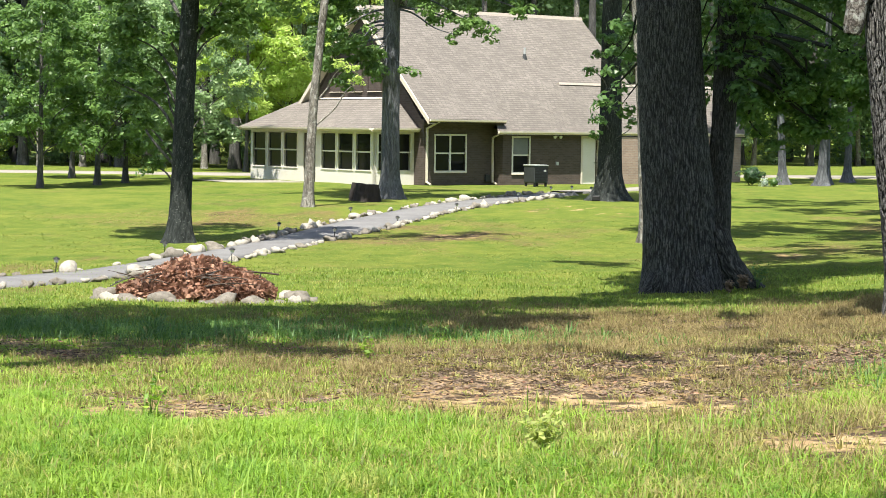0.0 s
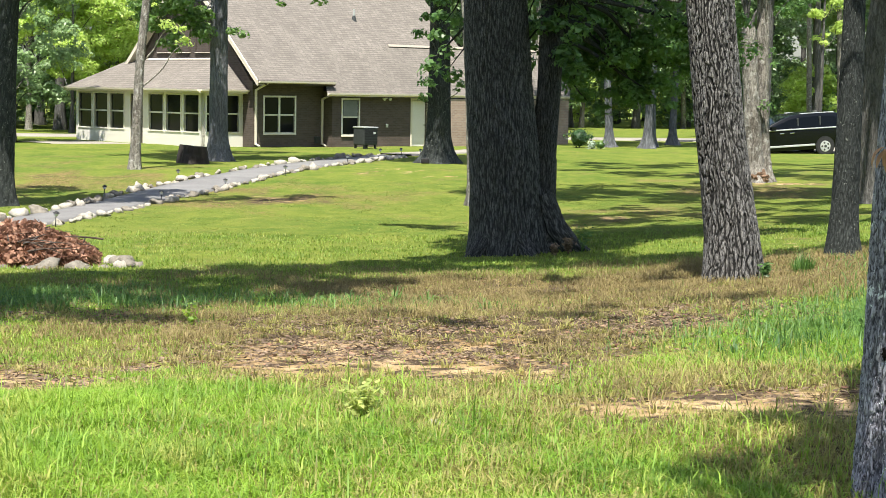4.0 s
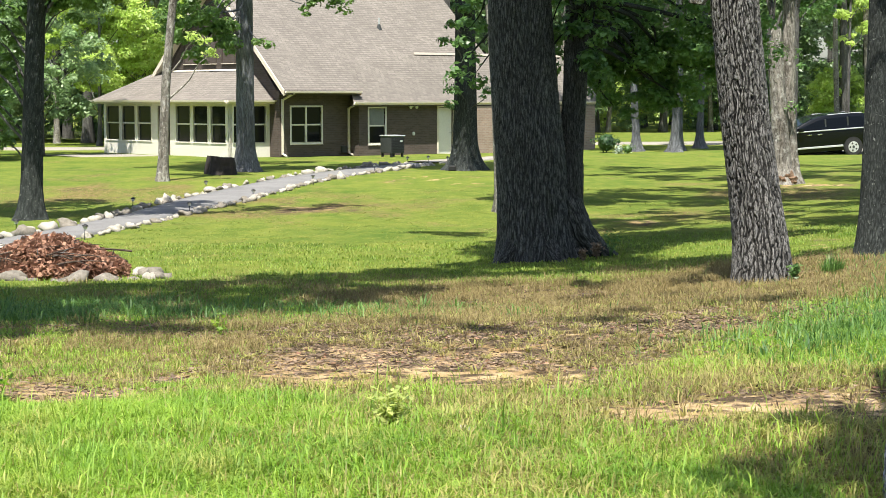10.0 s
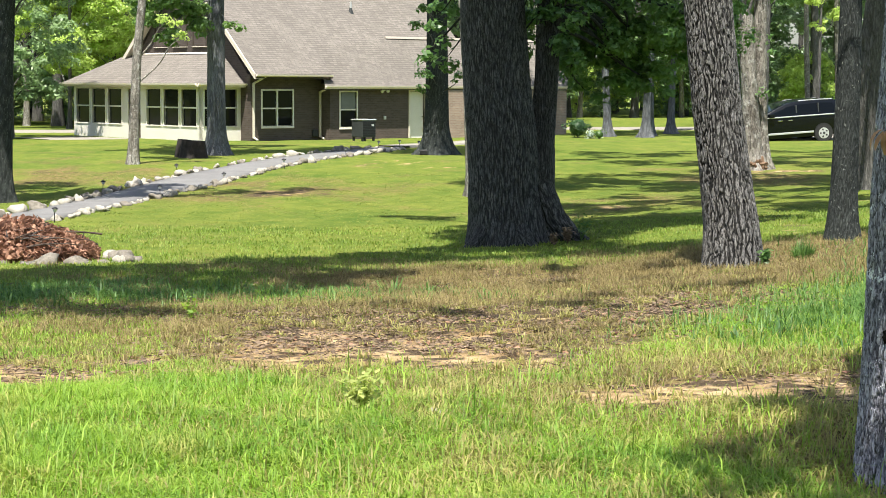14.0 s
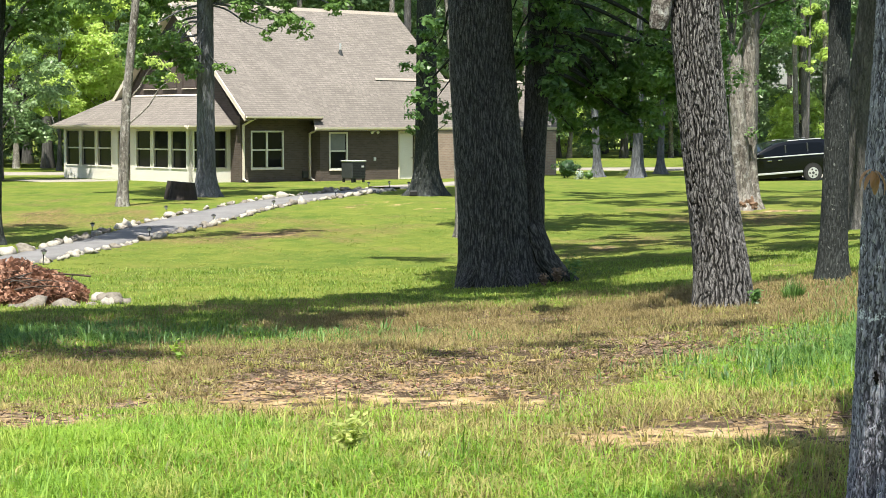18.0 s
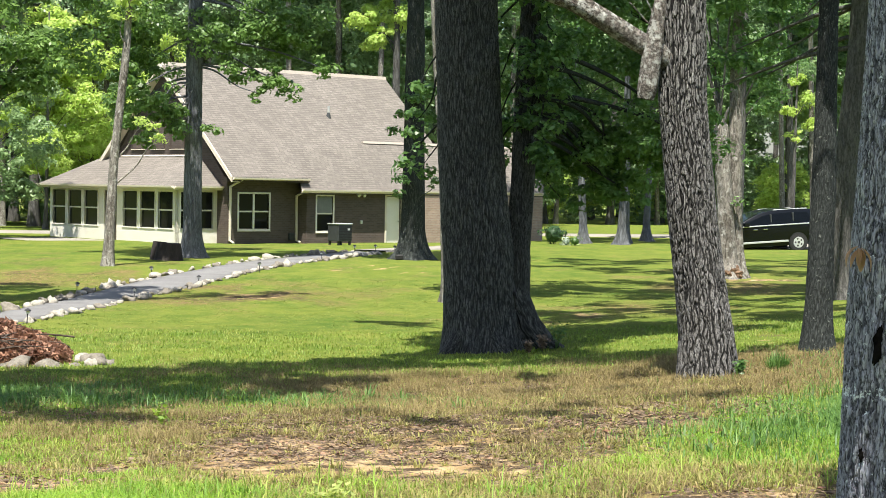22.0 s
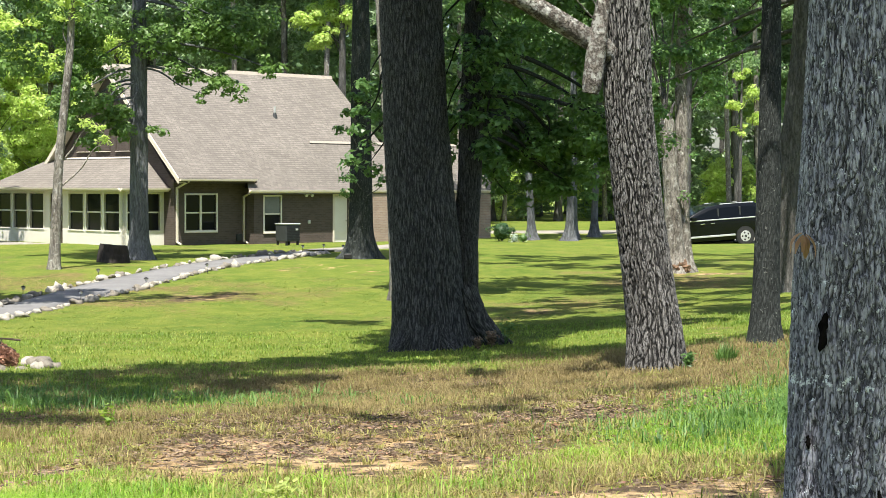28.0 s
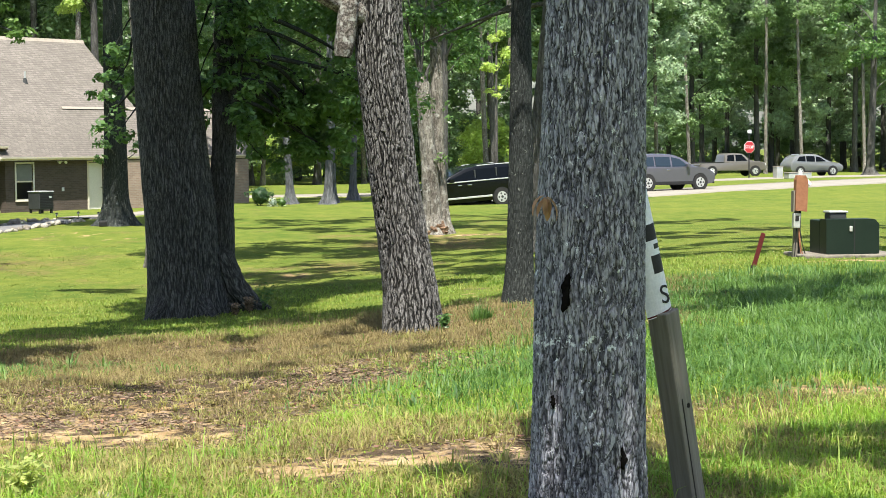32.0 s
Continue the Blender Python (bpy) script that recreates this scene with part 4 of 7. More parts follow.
def cells_of(g, t, around, seed):
    """Jittered cells on the unrolled bark: the gap between the two nearest centres, and the cell's own number from 0 to 1."""
    ig, it = np.floor(g), np.floor(t)
    near, second, own = np.full(g.shape, 9.0), np.full(g.shape, 9.0), np.zeros(g.shape)
    for a in (-1, 0, 1):
        for b in (-1, 0, 1):
            cg, ct = ig + a, it + b
            k = np.mod(cg, around)
            dg, dt = cg + 0.12 + 0.76 * hashed(k, ct, seed) - g, ct + 0.5 * np.mod(cg, 2) + 0.1 + 0.5 * hashed(k, ct, seed + 1) - t
            d = np.hypot(dg, dt)
            closer = d < near
            second = np.where(closer, near, np.minimum(second, d))
            own = np.where(closer, hashed(k, ct, seed + 2), own)
            near = np.where(closer, d, near)
    return second - near, own


def relief(A, T, cells, along, seed, style):
    """Carved bark, 0 in the cracks to 1 on the ridges, round a trunk (A) and up it (T)."""
    g = (A + np.pi / 2) / (2 * np.pi) * cells
    x, y = np.cos(A) * cells / 6.3, np.sin(A) * cells / 6.3
    wave = vnoise(x * 0.35 + y * 0.21 + 40, T * along * 0.8, seed + 3) - 0.5
    fine = vnoise(g * 1.9, T * along * 2.6, seed + 4) - 0.5
    u = T * along
    if style in ("plates", "chips"):
        k = g * (0.8 if style == "plates" else 0.62) + 1.5 * (vnoise(g * 0.5, u * 0.9, seed + 11) - 0.5) + 0.8 * (vnoise(g * 1.2, u * 2.1, seed + 12) - 0.5) + 0.3 * (vnoise(g * 2.7, u * 4.5, seed + 13) - 0.5)
        strip = 1 - np.abs(2 * (k - np.floor(k)) - 1)
        gap, own = cells_of(g * 0.7 + 1.2 * wave + 0.5 * fine, u + 0.6 * fine, cells, seed)
        grain = vnoise(g * 4.1, u * 6.0, seed + 6)
        cross = ease(np.clip((gap - 0.03) / 0.16, 0, 1))
        if style == "plates":
            return ease(np.clip((strip - 0.26) / 0.16, 0, 1)) * (1 - 0.85 * (1 - cross)) * (0.62 + 0.2 * own + 0.18 * grain)
        open_ = np.clip(2.4 * vnoise(g * 0.7 + 3, u * 1.1, seed + 8) - 0.35, 0.1, 1)
        dark = np.maximum(1 - ease(np.clip((strip - 0.08) / 0.4, 0, 1)), 0.8 * (1 - cross)) * open_
        return np.clip((0.5 + 0.22 * own + 0.3 * (grain - 0.5) + 0.3 * fine + 0.15 * strip) * (1 - 0.96 * dark), 0, 1)
    g = g + 1.5 * wave + 0.6 * fine
    t = u + 1.3 * (vnoise(g * 0.6, u * 0.6, seed + 5) - 0.5) + 0.3 * fine
    gap, own = cells_of(g, t, cells, seed)
    grain = vnoise(g * 4.1, t * 6.0, seed + 6)
    edge = ease(np.clip((gap - 0.02) / 0.42, 0, 1))
    return np.clip(edge * (0.55 + 0.3 * own) + 0.2 * grain, 0, 1)


def tube_np(pts, radii, sides, rows, lump=0.0, ridge=0.0, furrow=(26, 1.2), flare=0.0, lobes=5, seed=0, style="ridges"):
    """A trunk or limb: rings along a bent axis, with root flare, lumps and furrows."""
    p, r = np.array(pts, float), np.array(radii, float)
    s = np.concatenate([[0], np.cumsum(np.linalg.norm(np.diff(p, axis=0), axis=1))])
    t = np.linspace(0, s[-1], rows)
    c = np.stack([np.interp(t, s, p[:, k]) for k in range(3)], -1)
    for _ in range(3):
        c[1:-1] = (c[:-2] + 2 * c[1:-1] + c[2:]) / 4
    rad = np.interp(t, s, r)
    d = np.gradient(c, axis=0)
    d /= np.linalg.norm(d, axis=1)[:, None] + 1e-9
    u = np.cross(d, (0, 1, 0.001))
    u /= np.linalg.norm(u, axis=1)[:, None] + 1e-9
    w = np.cross(d, u)
    a = np.linspace(0, 2 * np.pi, sides, endpoint=False) - np.pi / 2
    A, T = np.meshgrid(a, t)
    k = np.ones_like(A)
    if lump:
        k += lump * (fbm(np.cos(A) * 1.5 + 9, np.sin(A) * 1.5 + T * 0.8, seed) - 0.5) * 2
    if flare:
        f = flare * np.exp(-T / 0.35)
        k += f * (0.55 + 0.9 * np.abs(np.cos(A * lobes / 2 + seed)) ** 2 * (0.6 + 0.8 * vnoise(np.cos(A) * 2 + 5, np.sin(A) * 2 + 5, seed)))
    R = rad[:, None] * k
    if ridge:
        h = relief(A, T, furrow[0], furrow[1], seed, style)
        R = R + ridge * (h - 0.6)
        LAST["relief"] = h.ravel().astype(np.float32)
    v = c[:, None, :] + R[..., None] * (np.cos(A)[..., None] * u[:, None, :] + np.sin(A)[..., None] * w[:, None, :])
    n = sides
    i, j = np.meshgrid(np.arange(rows - 1), np.arange(n), indexing="ij")
    f = np.stack([i * n + j, i * n + (j + 1) % n, (i + 1) * n + (j + 1) % n, (i + 1) * n + j], -1).reshape(-1, 4)
    return v.reshape(-1, 3), f


def merge(chunks):
    vs, fs, o = [], [], 0
    for v, f in chunks:
        vs.append(v)
        fs.append(f + o)
        o += len(v)
    return np.concatenate(vs), np.concatenate(fs)


def leaf_quads(c, size, g, droop=0.25, wide=0.5, flat=0.5, out=None):
    """Leaf shapes at the points c, each turned its own way, or facing along out with some play."""
    n = len(c)
    d = g.normal(size=(n, 3))
    if out is None:
        d[:, 2] = d[:, 2] * flat - droop
        d /= np.linalg.norm(d, axis=1)[:, None]
        s = np.cross(d, g.normal(size=(n, 3)) * (1, 1, 0.5) + (0, 0, 1.2))
    else:
        o = out + g.normal(size=(n, 3)) * 0.42
        o /= np.linalg.norm(o, axis=1)[:, None]
        d = d - (d * o).sum(1)[:, None] * o
        d /= np.linalg.norm(d, axis=1)[:, None] + 1e-9
        s = np.cross(o, d)
    s /= np.linalg.norm(s, axis=1)[:, None] + 1e-9
    L = (size * g.uniform(0.6, 1.35, n))[:, None]
    v = np.stack([c - d * L * 0.5, c + s * L * wide * 0.5 - d * L * 0.05, c + d * L * 0.5, c - s * L * wide * 0.5 - d * L * 0.05], 1)
    return v.reshape(-1, 3), np.arange(n * 4).reshape(n, 4)


def cloud(blobs, per, g, sub=10):
    """Leaves on the upper skin of many small sprays inside egg-shaped blobs (x, y, z, rx, rz): their places and the ways they face."""
    out, faces = [], []
    for x, y, z, rx, rz in blobs:
        k = max(4, int(sub * rx))
        q = g.normal(size=(k, 3))
        q /= np.linalg.norm(q, axis=1)[:, None]
        q *= g.uniform(0.35, 1.0, k)[:, None]
        cs = q * (rx, rx, rz) + (x, y, z)
        n = max(2, int(per * rx * rx / k))
        r = (0.26 * rx + 0.14) * g.uniform(0.55, 1.3, (k, 1, 1))
        o = g.normal(size=(k, n, 3)) + (0, 0, 0.45)
        o /= np.linalg.norm(o, axis=2)[..., None]
        off = o * r * (1, 1, 0.52) * g.uniform(0.55, 1.08, (k, n, 1))
        off[..., 2] -= 0.25 * (off[..., 0] ** 2 + off[..., 1] ** 2) / r[..., 0]
        out.append((cs[:, None, :] + off).reshape(-1, 3))
        faces.append((o * (1, 1, 1.25) + (0, 0, 0.35)).reshape(-1, 3))
    return np.concatenate(out), np.concatenate(faces)


def half_relief(me):
    """An even middle tone for limbs too thin to carve."""
    me.attributes.new("relief", "FLOAT", "POINT").data.foreach_set("value", np.full(len(me.vertices), 0.45, np.float32))
    return me


def tree(name, x, y, trunks, bark_mat, blobs=(), leaf_mat=None, per=260, leaf=0.16, label="", group="", seed=1, sides=28, rows=50, limbs=(), ridge=0.02, flare=0.5, furrow=(26, 1.2), limb_mat=None, roots=(), high_from=7.6, high_per=420, high_leaf=0.26, limb_every=1, hang=False, style="ridges", lift=0.0):
    """A tree with its trunk(s), limbs and crown. Trunk points: (dx, dy, z, r) from the foot; blobs in the same frame."""
    g = np.random.default_rng(seed)
    t = empty(name, pose(x, y, gz(x, y) + lift), label=label, category="tree", group=group)
    for k, tr in enumerate(trunks):
        v, f = tube_np([(a, b, c) for a, b, c, _ in tr], [q[3] for q in tr], sides, rows, 0.06, ridge, furrow, flare, 5, seed + k, style)
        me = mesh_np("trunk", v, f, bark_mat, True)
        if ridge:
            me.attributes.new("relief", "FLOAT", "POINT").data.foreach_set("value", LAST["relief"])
        part("trunk", me, None, t)
    for k, tr in enumerate(roots):
        v, f = tube_np([(a, b, c) for a, b, c, _ in tr], [q[3] for q in tr], 90, 60, 0.12, ridge, (furrow[0] // 3, furrow[1]), 0, 5, seed + 40 + k, style)
        me = mesh_np("root", v, f, bark_mat, True)
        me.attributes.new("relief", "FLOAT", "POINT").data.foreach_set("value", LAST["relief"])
        part("root", me, None, t)
    for lm in limbs:
        v, f = tube_np([(a, b, c) for a, b, c, _ in lm], [q[3] for q in lm], 16, 40, 0.24, 0, seed=seed)
        part("limb", half_relief(mesh_np("limb", v, f, limb_mat or bark_mat, True)), None, t)
    fine, high = [b for b in blobs if b[2] < high_from], [b for b in blobs if b[2] >= high_from]
    for bx_, by_, bz_, rx_, rz_ in [b for b in fine + high if b[2] < high_from or b[3] > 0.46][::limb_every]:
        tr = min(trunks, key=lambda q: abs(q[-1][0] - bx_))
        zs = [q[2] for q in tr]
        z0 = min(bz_ + 0.9, zs[-1] * 0.95) if hang and bz_ < high_from else min(max(bz_ - 0.6 * math.hypot(bx_, by_) - 0.5, zs[0] + 1.2), zs[-1])
        if bz_ >= high_from:
            z0 = min(max(z0, high_from + 0.8), zs[-1])
        k = [float(np.interp(z0, zs, [q[i] for q in tr])) for i in range(4)]
        r0 = min(k[3] * 0.35, 0.012 + 0.018 * rx_ + 0.011 * math.hypot(bx_ - k[0], by_ - k[1]))
        q1 = [(k[i] * 0.65 + e * 0.35 + g.normal(0, 0.15)) for i, e in ((0, bx_), (1, by_))] + [z0 * 0.6 + bz_ * 0.4 + g.uniform(0.1, 0.4)]
        q2 = [(k[i] * 0.3 + e * 0.7 + g.normal(0, 0.15)) for i, e in ((0, bx_), (1, by_))] + [z0 * 0.2 + bz_ * 0.8 + g.uniform(0.0, 0.35)]
        v, f = tube_np([(k[0], k[1], z0), q1, q2, (bx_, by_, bz_)], [r0, r0 * 0.75, r0 * 0.5, r0 * 0.2], 7, 12, 0.1, seed=seed)
        part("limb", half_relief(mesh_np("limb", v, f, limb_mat or bark_mat, True)), None, t)
    sets = []
    if fine:
        c, o = cloud(fine, per, g, 14)
        sets.append(leaf_quads(c, leaf, g, out=o))
    if high:
        c, o = cloud(high, high_per, g)
        sets.append(leaf_quads(c, high_leaf, g, out=o))
    if sets:
        v, f = merge(sets)
        part("crown", mesh_np("crown", v, f, leaf_mat), None, t, "green leaves")
    return t


def ring_blobs(n, r, z0, z1, size, g, x=0.0, y=0.0):
    """Crown blobs spread round a trunk."""
    out = []
    for k in range(n):
        a = k * 2.4 + g.uniform(-0.4, 0.4)
        f = (k + 0.5) / n
        rr = r * (0.35 + 0.65 * math.sin(math.pi * min(0.98, 0.15 + 0.8 * f))) * g.uniform(0.6, 1.0)
        s = size * g.uniform(0.75, 1.2)
        out.append((x + rr * math.cos(a), y + rr * math.sin(a), z0 + (z1 - z0) * f, s, s * 0.7))
    return out


G = np.random.default_rng(11)
# the great oak with its second stem
ox, oy = 1.93, 32.2
tree("oak_tree", ox, oy,
     [[(-0.12, 0, -0.1, 0.70), (-0.15, 0, 0.4, 0.67), (-0.20, 0, 0.85, 0.64), (-0.25, 0, 1.8, 0.61), (-0.35, 0, 2.8, 0.565), (-0.43, 0, 3.75, 0.55), (-0.47, 0, 4.75, 0.55), (-0.525, 0, 5.7, 0.525), (-0.60, 0, 7.7, 0.52), (-0.62, 0, 8.4, 0.5)],
      [(0.33, 0.02, -0.1, 0.44), (0.35, 0.04, 0.4, 0.36), (0.38, 0.05, 0.9, 0.275), (0.43, 0.05, 1.8, 0.215), (0.5, 0.05, 2.8, 0.2), (0.52, 0.05, 3.8, 0.2), (0.65, 0.1, 8.0, 0.13)]],
     M_BARK_OAK,
     [(1.0, 1.6, 4.0, 0.8, 0.6), (2.0, 1.2, 3.7, 0.9, 0.7), (1.7, 2.0, 4.6, 1.1, 0.9), (2.9, 1.6, 4.4, 1.1, 1.0), (2.2, 1.4, 5.9, 1.2, 1.0), (3.4, 1.9, 5.6, 1.2, 0.9), (1.2, 1.5, 6.6, 1.2, 0.9), (3.0, 1.2, 7.2, 1.4, 1.0), (1.1, 1.2, 3.2, 0.4, 0.35), (2.9, 2.0, 3.3, 0.6, 0.4), (3.8, 1.6, 3.6, 0.6, 0.5), (2.2, 1.8, 3.0, 0.5, 0.3), (0.95, -0.5, 4.2, 0.5, 0.5), (1.2, -0.4, 5.2, 0.6, 0.6), (0.7, -0.5, 6.4, 0.5, 0.6), (0.85, -0.5, 3.5, 0.35, 0.4), (0.5, -0.6, 5.0, 0.35, 0.5),
      (1.18, 1.8, 3.82, 0.6, 0.48), (1.55, 1.8, 3.31, 0.55, 0.44), (1.96, 1.8, 3.0, 0.5, 0.4), (2.38, 1.8, 3.11, 0.5, 0.4), (0.93, 1.8, 3.09, 0.4, 0.32), (2.79, 1.8, 3.52, 0.55, 0.44), (3.05, 1.8, 4.04, 0.6, 0.48), (1.34, 1.8, 2.63, 0.35, 0.28), (0.77, 1.8, 3.61, 0.4, 0.32), (1.91, 1.8, 3.72, 0.7, 0.56), (2.53, 1.8, 2.8, 0.4, 0.32),
      # high clumps in front are unseen, added to keep the sun off the trunk
      (0.5, -0.38, 3.9, 0.3, 0.35), (0.58, -0.4, 4.6, 0.34, 0.4), (0.62, -0.42, 5.4, 0.38, 0.45), (0.64, -0.42, 6.2, 0.38, 0.45), (0.66, -0.42, 7.0, 0.38, 0.45), (0.8, -0.36, 3.4, 0.3, 0.3), (0.15, 0.9, 3.3, 0.28, 0.3), (0.1, 0.9, 3.9, 0.3, 0.35), (0.08, 0.9, 4.6, 0.32, 0.4), (0.05, 0.9, 5.4, 0.35, 0.45), (0.05, 0.9, 6.3, 0.35, 0.45), (-1.3, 1.0, 4.0, 0.34, 0.42), (-1.2, 0.8, 3.2, 0.25, 0.32), (-1.65, 1.0, 3.2, 0.2, 0.16), (-1.3, 1.0, 4.6, 0.34, 0.35)] + ring_blobs(24, 5.4, 9.2, 14.5, 1.1, G, 2.6, 1.0) + [(-0.4, -2.6, 9.8, 1.3, 0.6), (-0.3, -4.0, 12.0, 1.5, 0.8), (0.7, -3.2, 10.9, 1.3, 0.7), (-1.1, -3.3, 11.2, 1.1, 0.7), (0.3, -1.6, 9.6, 1.1, 0.5), (-0.5, -1.4, 9.5, 1.0, 0.5), (-0.2, -4.8, 13.6, 1.4, 0.8), (0.6, -4.0, 11.8, 1.2, 0.6), (-0.8, -2.2, 9.7, 0.9, 0.5)] + [(a - 0.065 * (11 - z), -0.65 - 0.44 * (11 - z), 11.0, 0.75, 0.3) for z in (0.1, 1.1, 2.1, 3.1) for a in (-0.7, 0.0, 0.7)],
     M_LEAF_OAK, 2000, 0.12, "huge old oak with dark furrowed bark and two stems", "", 3, 440, 420, [[(-0.62, 0, 8.2, 0.5), (-0.66, 0, 11, 0.4), (-0.68, 0, 14, 0.28)]], ridge=0.028, flare=0.10, furrow=(96, 2.7), hang=True, high_per=900, high_leaf=0.22, limb_mat=M_BARK_TWIN,
     roots=[[(0.40, -0.12, 1.0, 0.2), (0.62, -0.18, 0.45, 0.22), (0.92, -0.24, 0.12, 0.18), (1.38, -0.28, -0.12, 0.08)], [(0.0, -0.52, 0.3, 0.16), (0.15, -0.72, 0.02, 0.14), (0.3, -0.98, -0.14, 0.1)], [(-0.55, -0.4, 0.3, 0.16), (-0.72, -0.52, 0.02, 0.13), (-0.95, -0.7, -0.14, 0.07)]])
# unseen oak, added left of the view so that its wide crown shades the lawn
tree("unseen_oak", -10.4, 17.0, [[(0, 0, -0.1, 0.5), (0.1, 0, 3, 0.42), (0.3, 0, 8, 0.36), (0.4, 0, 13, 0.2)]], M_BARK_FAR,
     [(a + 9.75, b - 21.3, 9.9 + 0.3 * math.sin(3 * a), r, 0.45) for a, b, r in ((-9.0, 23.8, 1.5), (-7.5, 24.1, 1.5), (-6.1, 24.6, 1.5), (-4.9, 25.2, 1.4), (-3.8, 26.1, 1.3), (-2.9, 27.1, 1.3), (-2.1, 28.1, 1.2), (-1.2, 28.9, 1.2), (-0.2, 29.4, 1.1), (-9.0, 22.0, 1.6), (-7.0, 22.4, 1.6), (-5.2, 22.8, 1.6), (-3.8, 23.6, 1.5), (-2.6, 25.0, 1.3), (-1.5, 26.6, 1.1), (-0.5, 27.9, 1.0), (-8.5, 19.8, 1.6), (-6.5, 20.2, 1.6), (-4.9, 20.6, 1.5), (-3.6, 21.4, 1.2), (-2.5, 22.8, 0.9), (-8.0, 17.8, 1.4), (-6.2, 18.0, 1.3), (-4.7, 18.4, 1.2), (-3.5, 19.0, 0.9), (-2.6, 19.8, 0.6), (-4.2, 16.8, 0.7), (-2.2, 21.2, 1.0), (-1.6, 22.7, 0.9), (-1.1, 24.3, 1.0), (-2.9, 18.1, 0.8), (-0.4, 25.7, 0.9), (-5.5, 17.0, 1.0))],
     M_LEAF_OAK, 400, 0.2, "wide unseen oak added for the shade on the lawn", "", 4, 30, 40, high_per=1500, high_leaf=0.2)
# plated tree with a dead limb
tree("plated_tree", 4.15, 23.6,
     [[(0.03, 0, -0.1, 0.36), (0.0, 0, 0.5, 0.335), (-0.1, 0, 1.2, 0.315), (-0.22, 0, 2.1, 0.31), (-0.36, 0, 3.5, 0.305), (-0.42, 0, 5.6, 0.3), (-0.4, 0, 7.2, 0.28)]],
     # unseen clumps, each set back from a lawn spot that its shade reaches
     M_BARK_MID, [(a - 4.15 - 0.65, b - 23.6 - 4.3, 9.8, r, 0.45) for a, b, r in ((0.0, 30.2, 1.1), (0.9, 31.0, 1.2), (1.9, 31.2, 1.2), (2.9, 30.8, 1.2), (3.7, 29.9, 1.1), (4.5, 28.9, 1.0), (0.7, 29.2, 1.0), (1.8, 29.4, 1.0), (2.9, 28.9, 0.9), (5.3, 27.8, 0.8), (6.6, 28.4, 0.8), (7.4, 27.2, 0.7), (0.9, 25.9, 0.35), (2.3, 25.2, 0.4), (3.4, 24.4, 0.35), (1.8, 23.1, 0.35), (3.0, 22.5, 0.3), (0.2, 22.4, 0.4))], M_LEAF_OAK, 150, 0.22, "leaning tree with plated grey bark and a broken limb", "", 5, 360, 640,
     [[(-0.4, 0, 7.1, 0.28), (-0.35, 0, 10, 0.22), (-0.3, 0, 13, 0.12)],
      [(-0.45, -0.1, 3.95, 0.13), (-1.0, -0.15, 4.25, 0.125), (-1.78, -0.2, 4.7, 0.125), (-2.45, -0.2, 4.92, 0.11), (-2.55, -0.2, 5.0, 0.1)],
      [(-2.42, -0.2, 4.85, 0.11), (-2.47, -0.2, 5.3, 0.115), (-2.5, -0.2, 6.5, 0.1)],
      [(-2.5, -0.2, 4.95, 0.075), (-2.8, -0.22, 5.05, 0.045), (-3.02, -0.22, 5.25, 0.025), (-3.04, -0.22, 5.42, 0.008)],
      [(-0.4, -0.1, 5.0, 0.06), (-0.8, -0.12, 5.25, 0.05), (-1.3, -0.1, 5.35, 0.045), (-1.75, -0.2, 5.62, 0.03), (-2.2, -0.2, 6.0, 0.02)], [(-1.3, -0.1, 5.35, 0.03), (-1.6, -0.1, 5.3, 0.02), (-1.9, -0.1, 5.55, 0.01)],
      [(-0.86, -0.2, 3.5, 0.10), (-0.84, -0.2, 3.62, 0.125), (-0.79, -0.22, 4.1, 0.12), (-0.72, -0.2, 4.6, 0.085), (-0.68, -0.15, 5.0, 0.035)],
      [(-0.8, -0.2, 4.4, 0.012), (-1.1, -0.3, 4.7, 0.006)], [(-0.75, -0.2, 4.5, 0.01), (-1.0, -0.3, 4.95, 0.005)], [(-0.62, -0.2, 5.0, 0.012), (-0.9, -0.3, 5.5, 0.008), (-1.3, -0.3, 5.7, 0.004)], [(-0.62, -0.2, 5.05, 0.01), (-1.0, -0.3, 5.15, 0.007), (-1.35, -0.3, 4.95, 0.004)], [(-0.65, -0.2, 5.1, 0.01), (-0.8, -0.3, 5.6, 0.007), (-0.75, -0.3, 6.0, 0.004)], [(-0.9, -0.25, 5.3, 0.008), (-1.15, -0.3, 5.5, 0.005), (-1.1, -0.3, 5.9, 0.003)]],
     ridge=0.024, flare=0.2, furrow=(46, 4.2), limb_mat=M_LIMB, style="plates", high_per=1300, high_leaf=0.2)
# dark slender tree behind it, and a leaning one farther off
tree("dark_tree", 6.14, 26.0, [[(0.0, 0, -0.1, 0.235), (0.0, 0, 0.3, 0.205), (0.01, 0, 0.7, 0.185), (0.05, 0, 2.3, 0.17), (0.06, 0, 4.3, 0.14), (0.1, 0, 9.0, 0.08)]],
     # the ring of clumps is unseen, reaching forward to shade the lush grass
     M_BARK_TWIN, [(0.4, 0.3, 5.9, 0.5, 0.4), (-0.5, 0.2, 6.3, 0.5, 0.4), (0.9, 0.2, 6.6, 0.6, 0.4), (-0.2, -0.2, 7.0, 0.6, 0.4)] + ring_blobs(15, 3.6, 10.5, 12.5, 0.95, G, 3.4, -9.3), M_LEAF_OAK, 1300, 0.12, "dark slender tree behind the plated trunk", "", 8, 160, 320, ridge=0.012, flare=0.25, furrow=(40, 6.0), limb_mat=M_BARK_FAR)
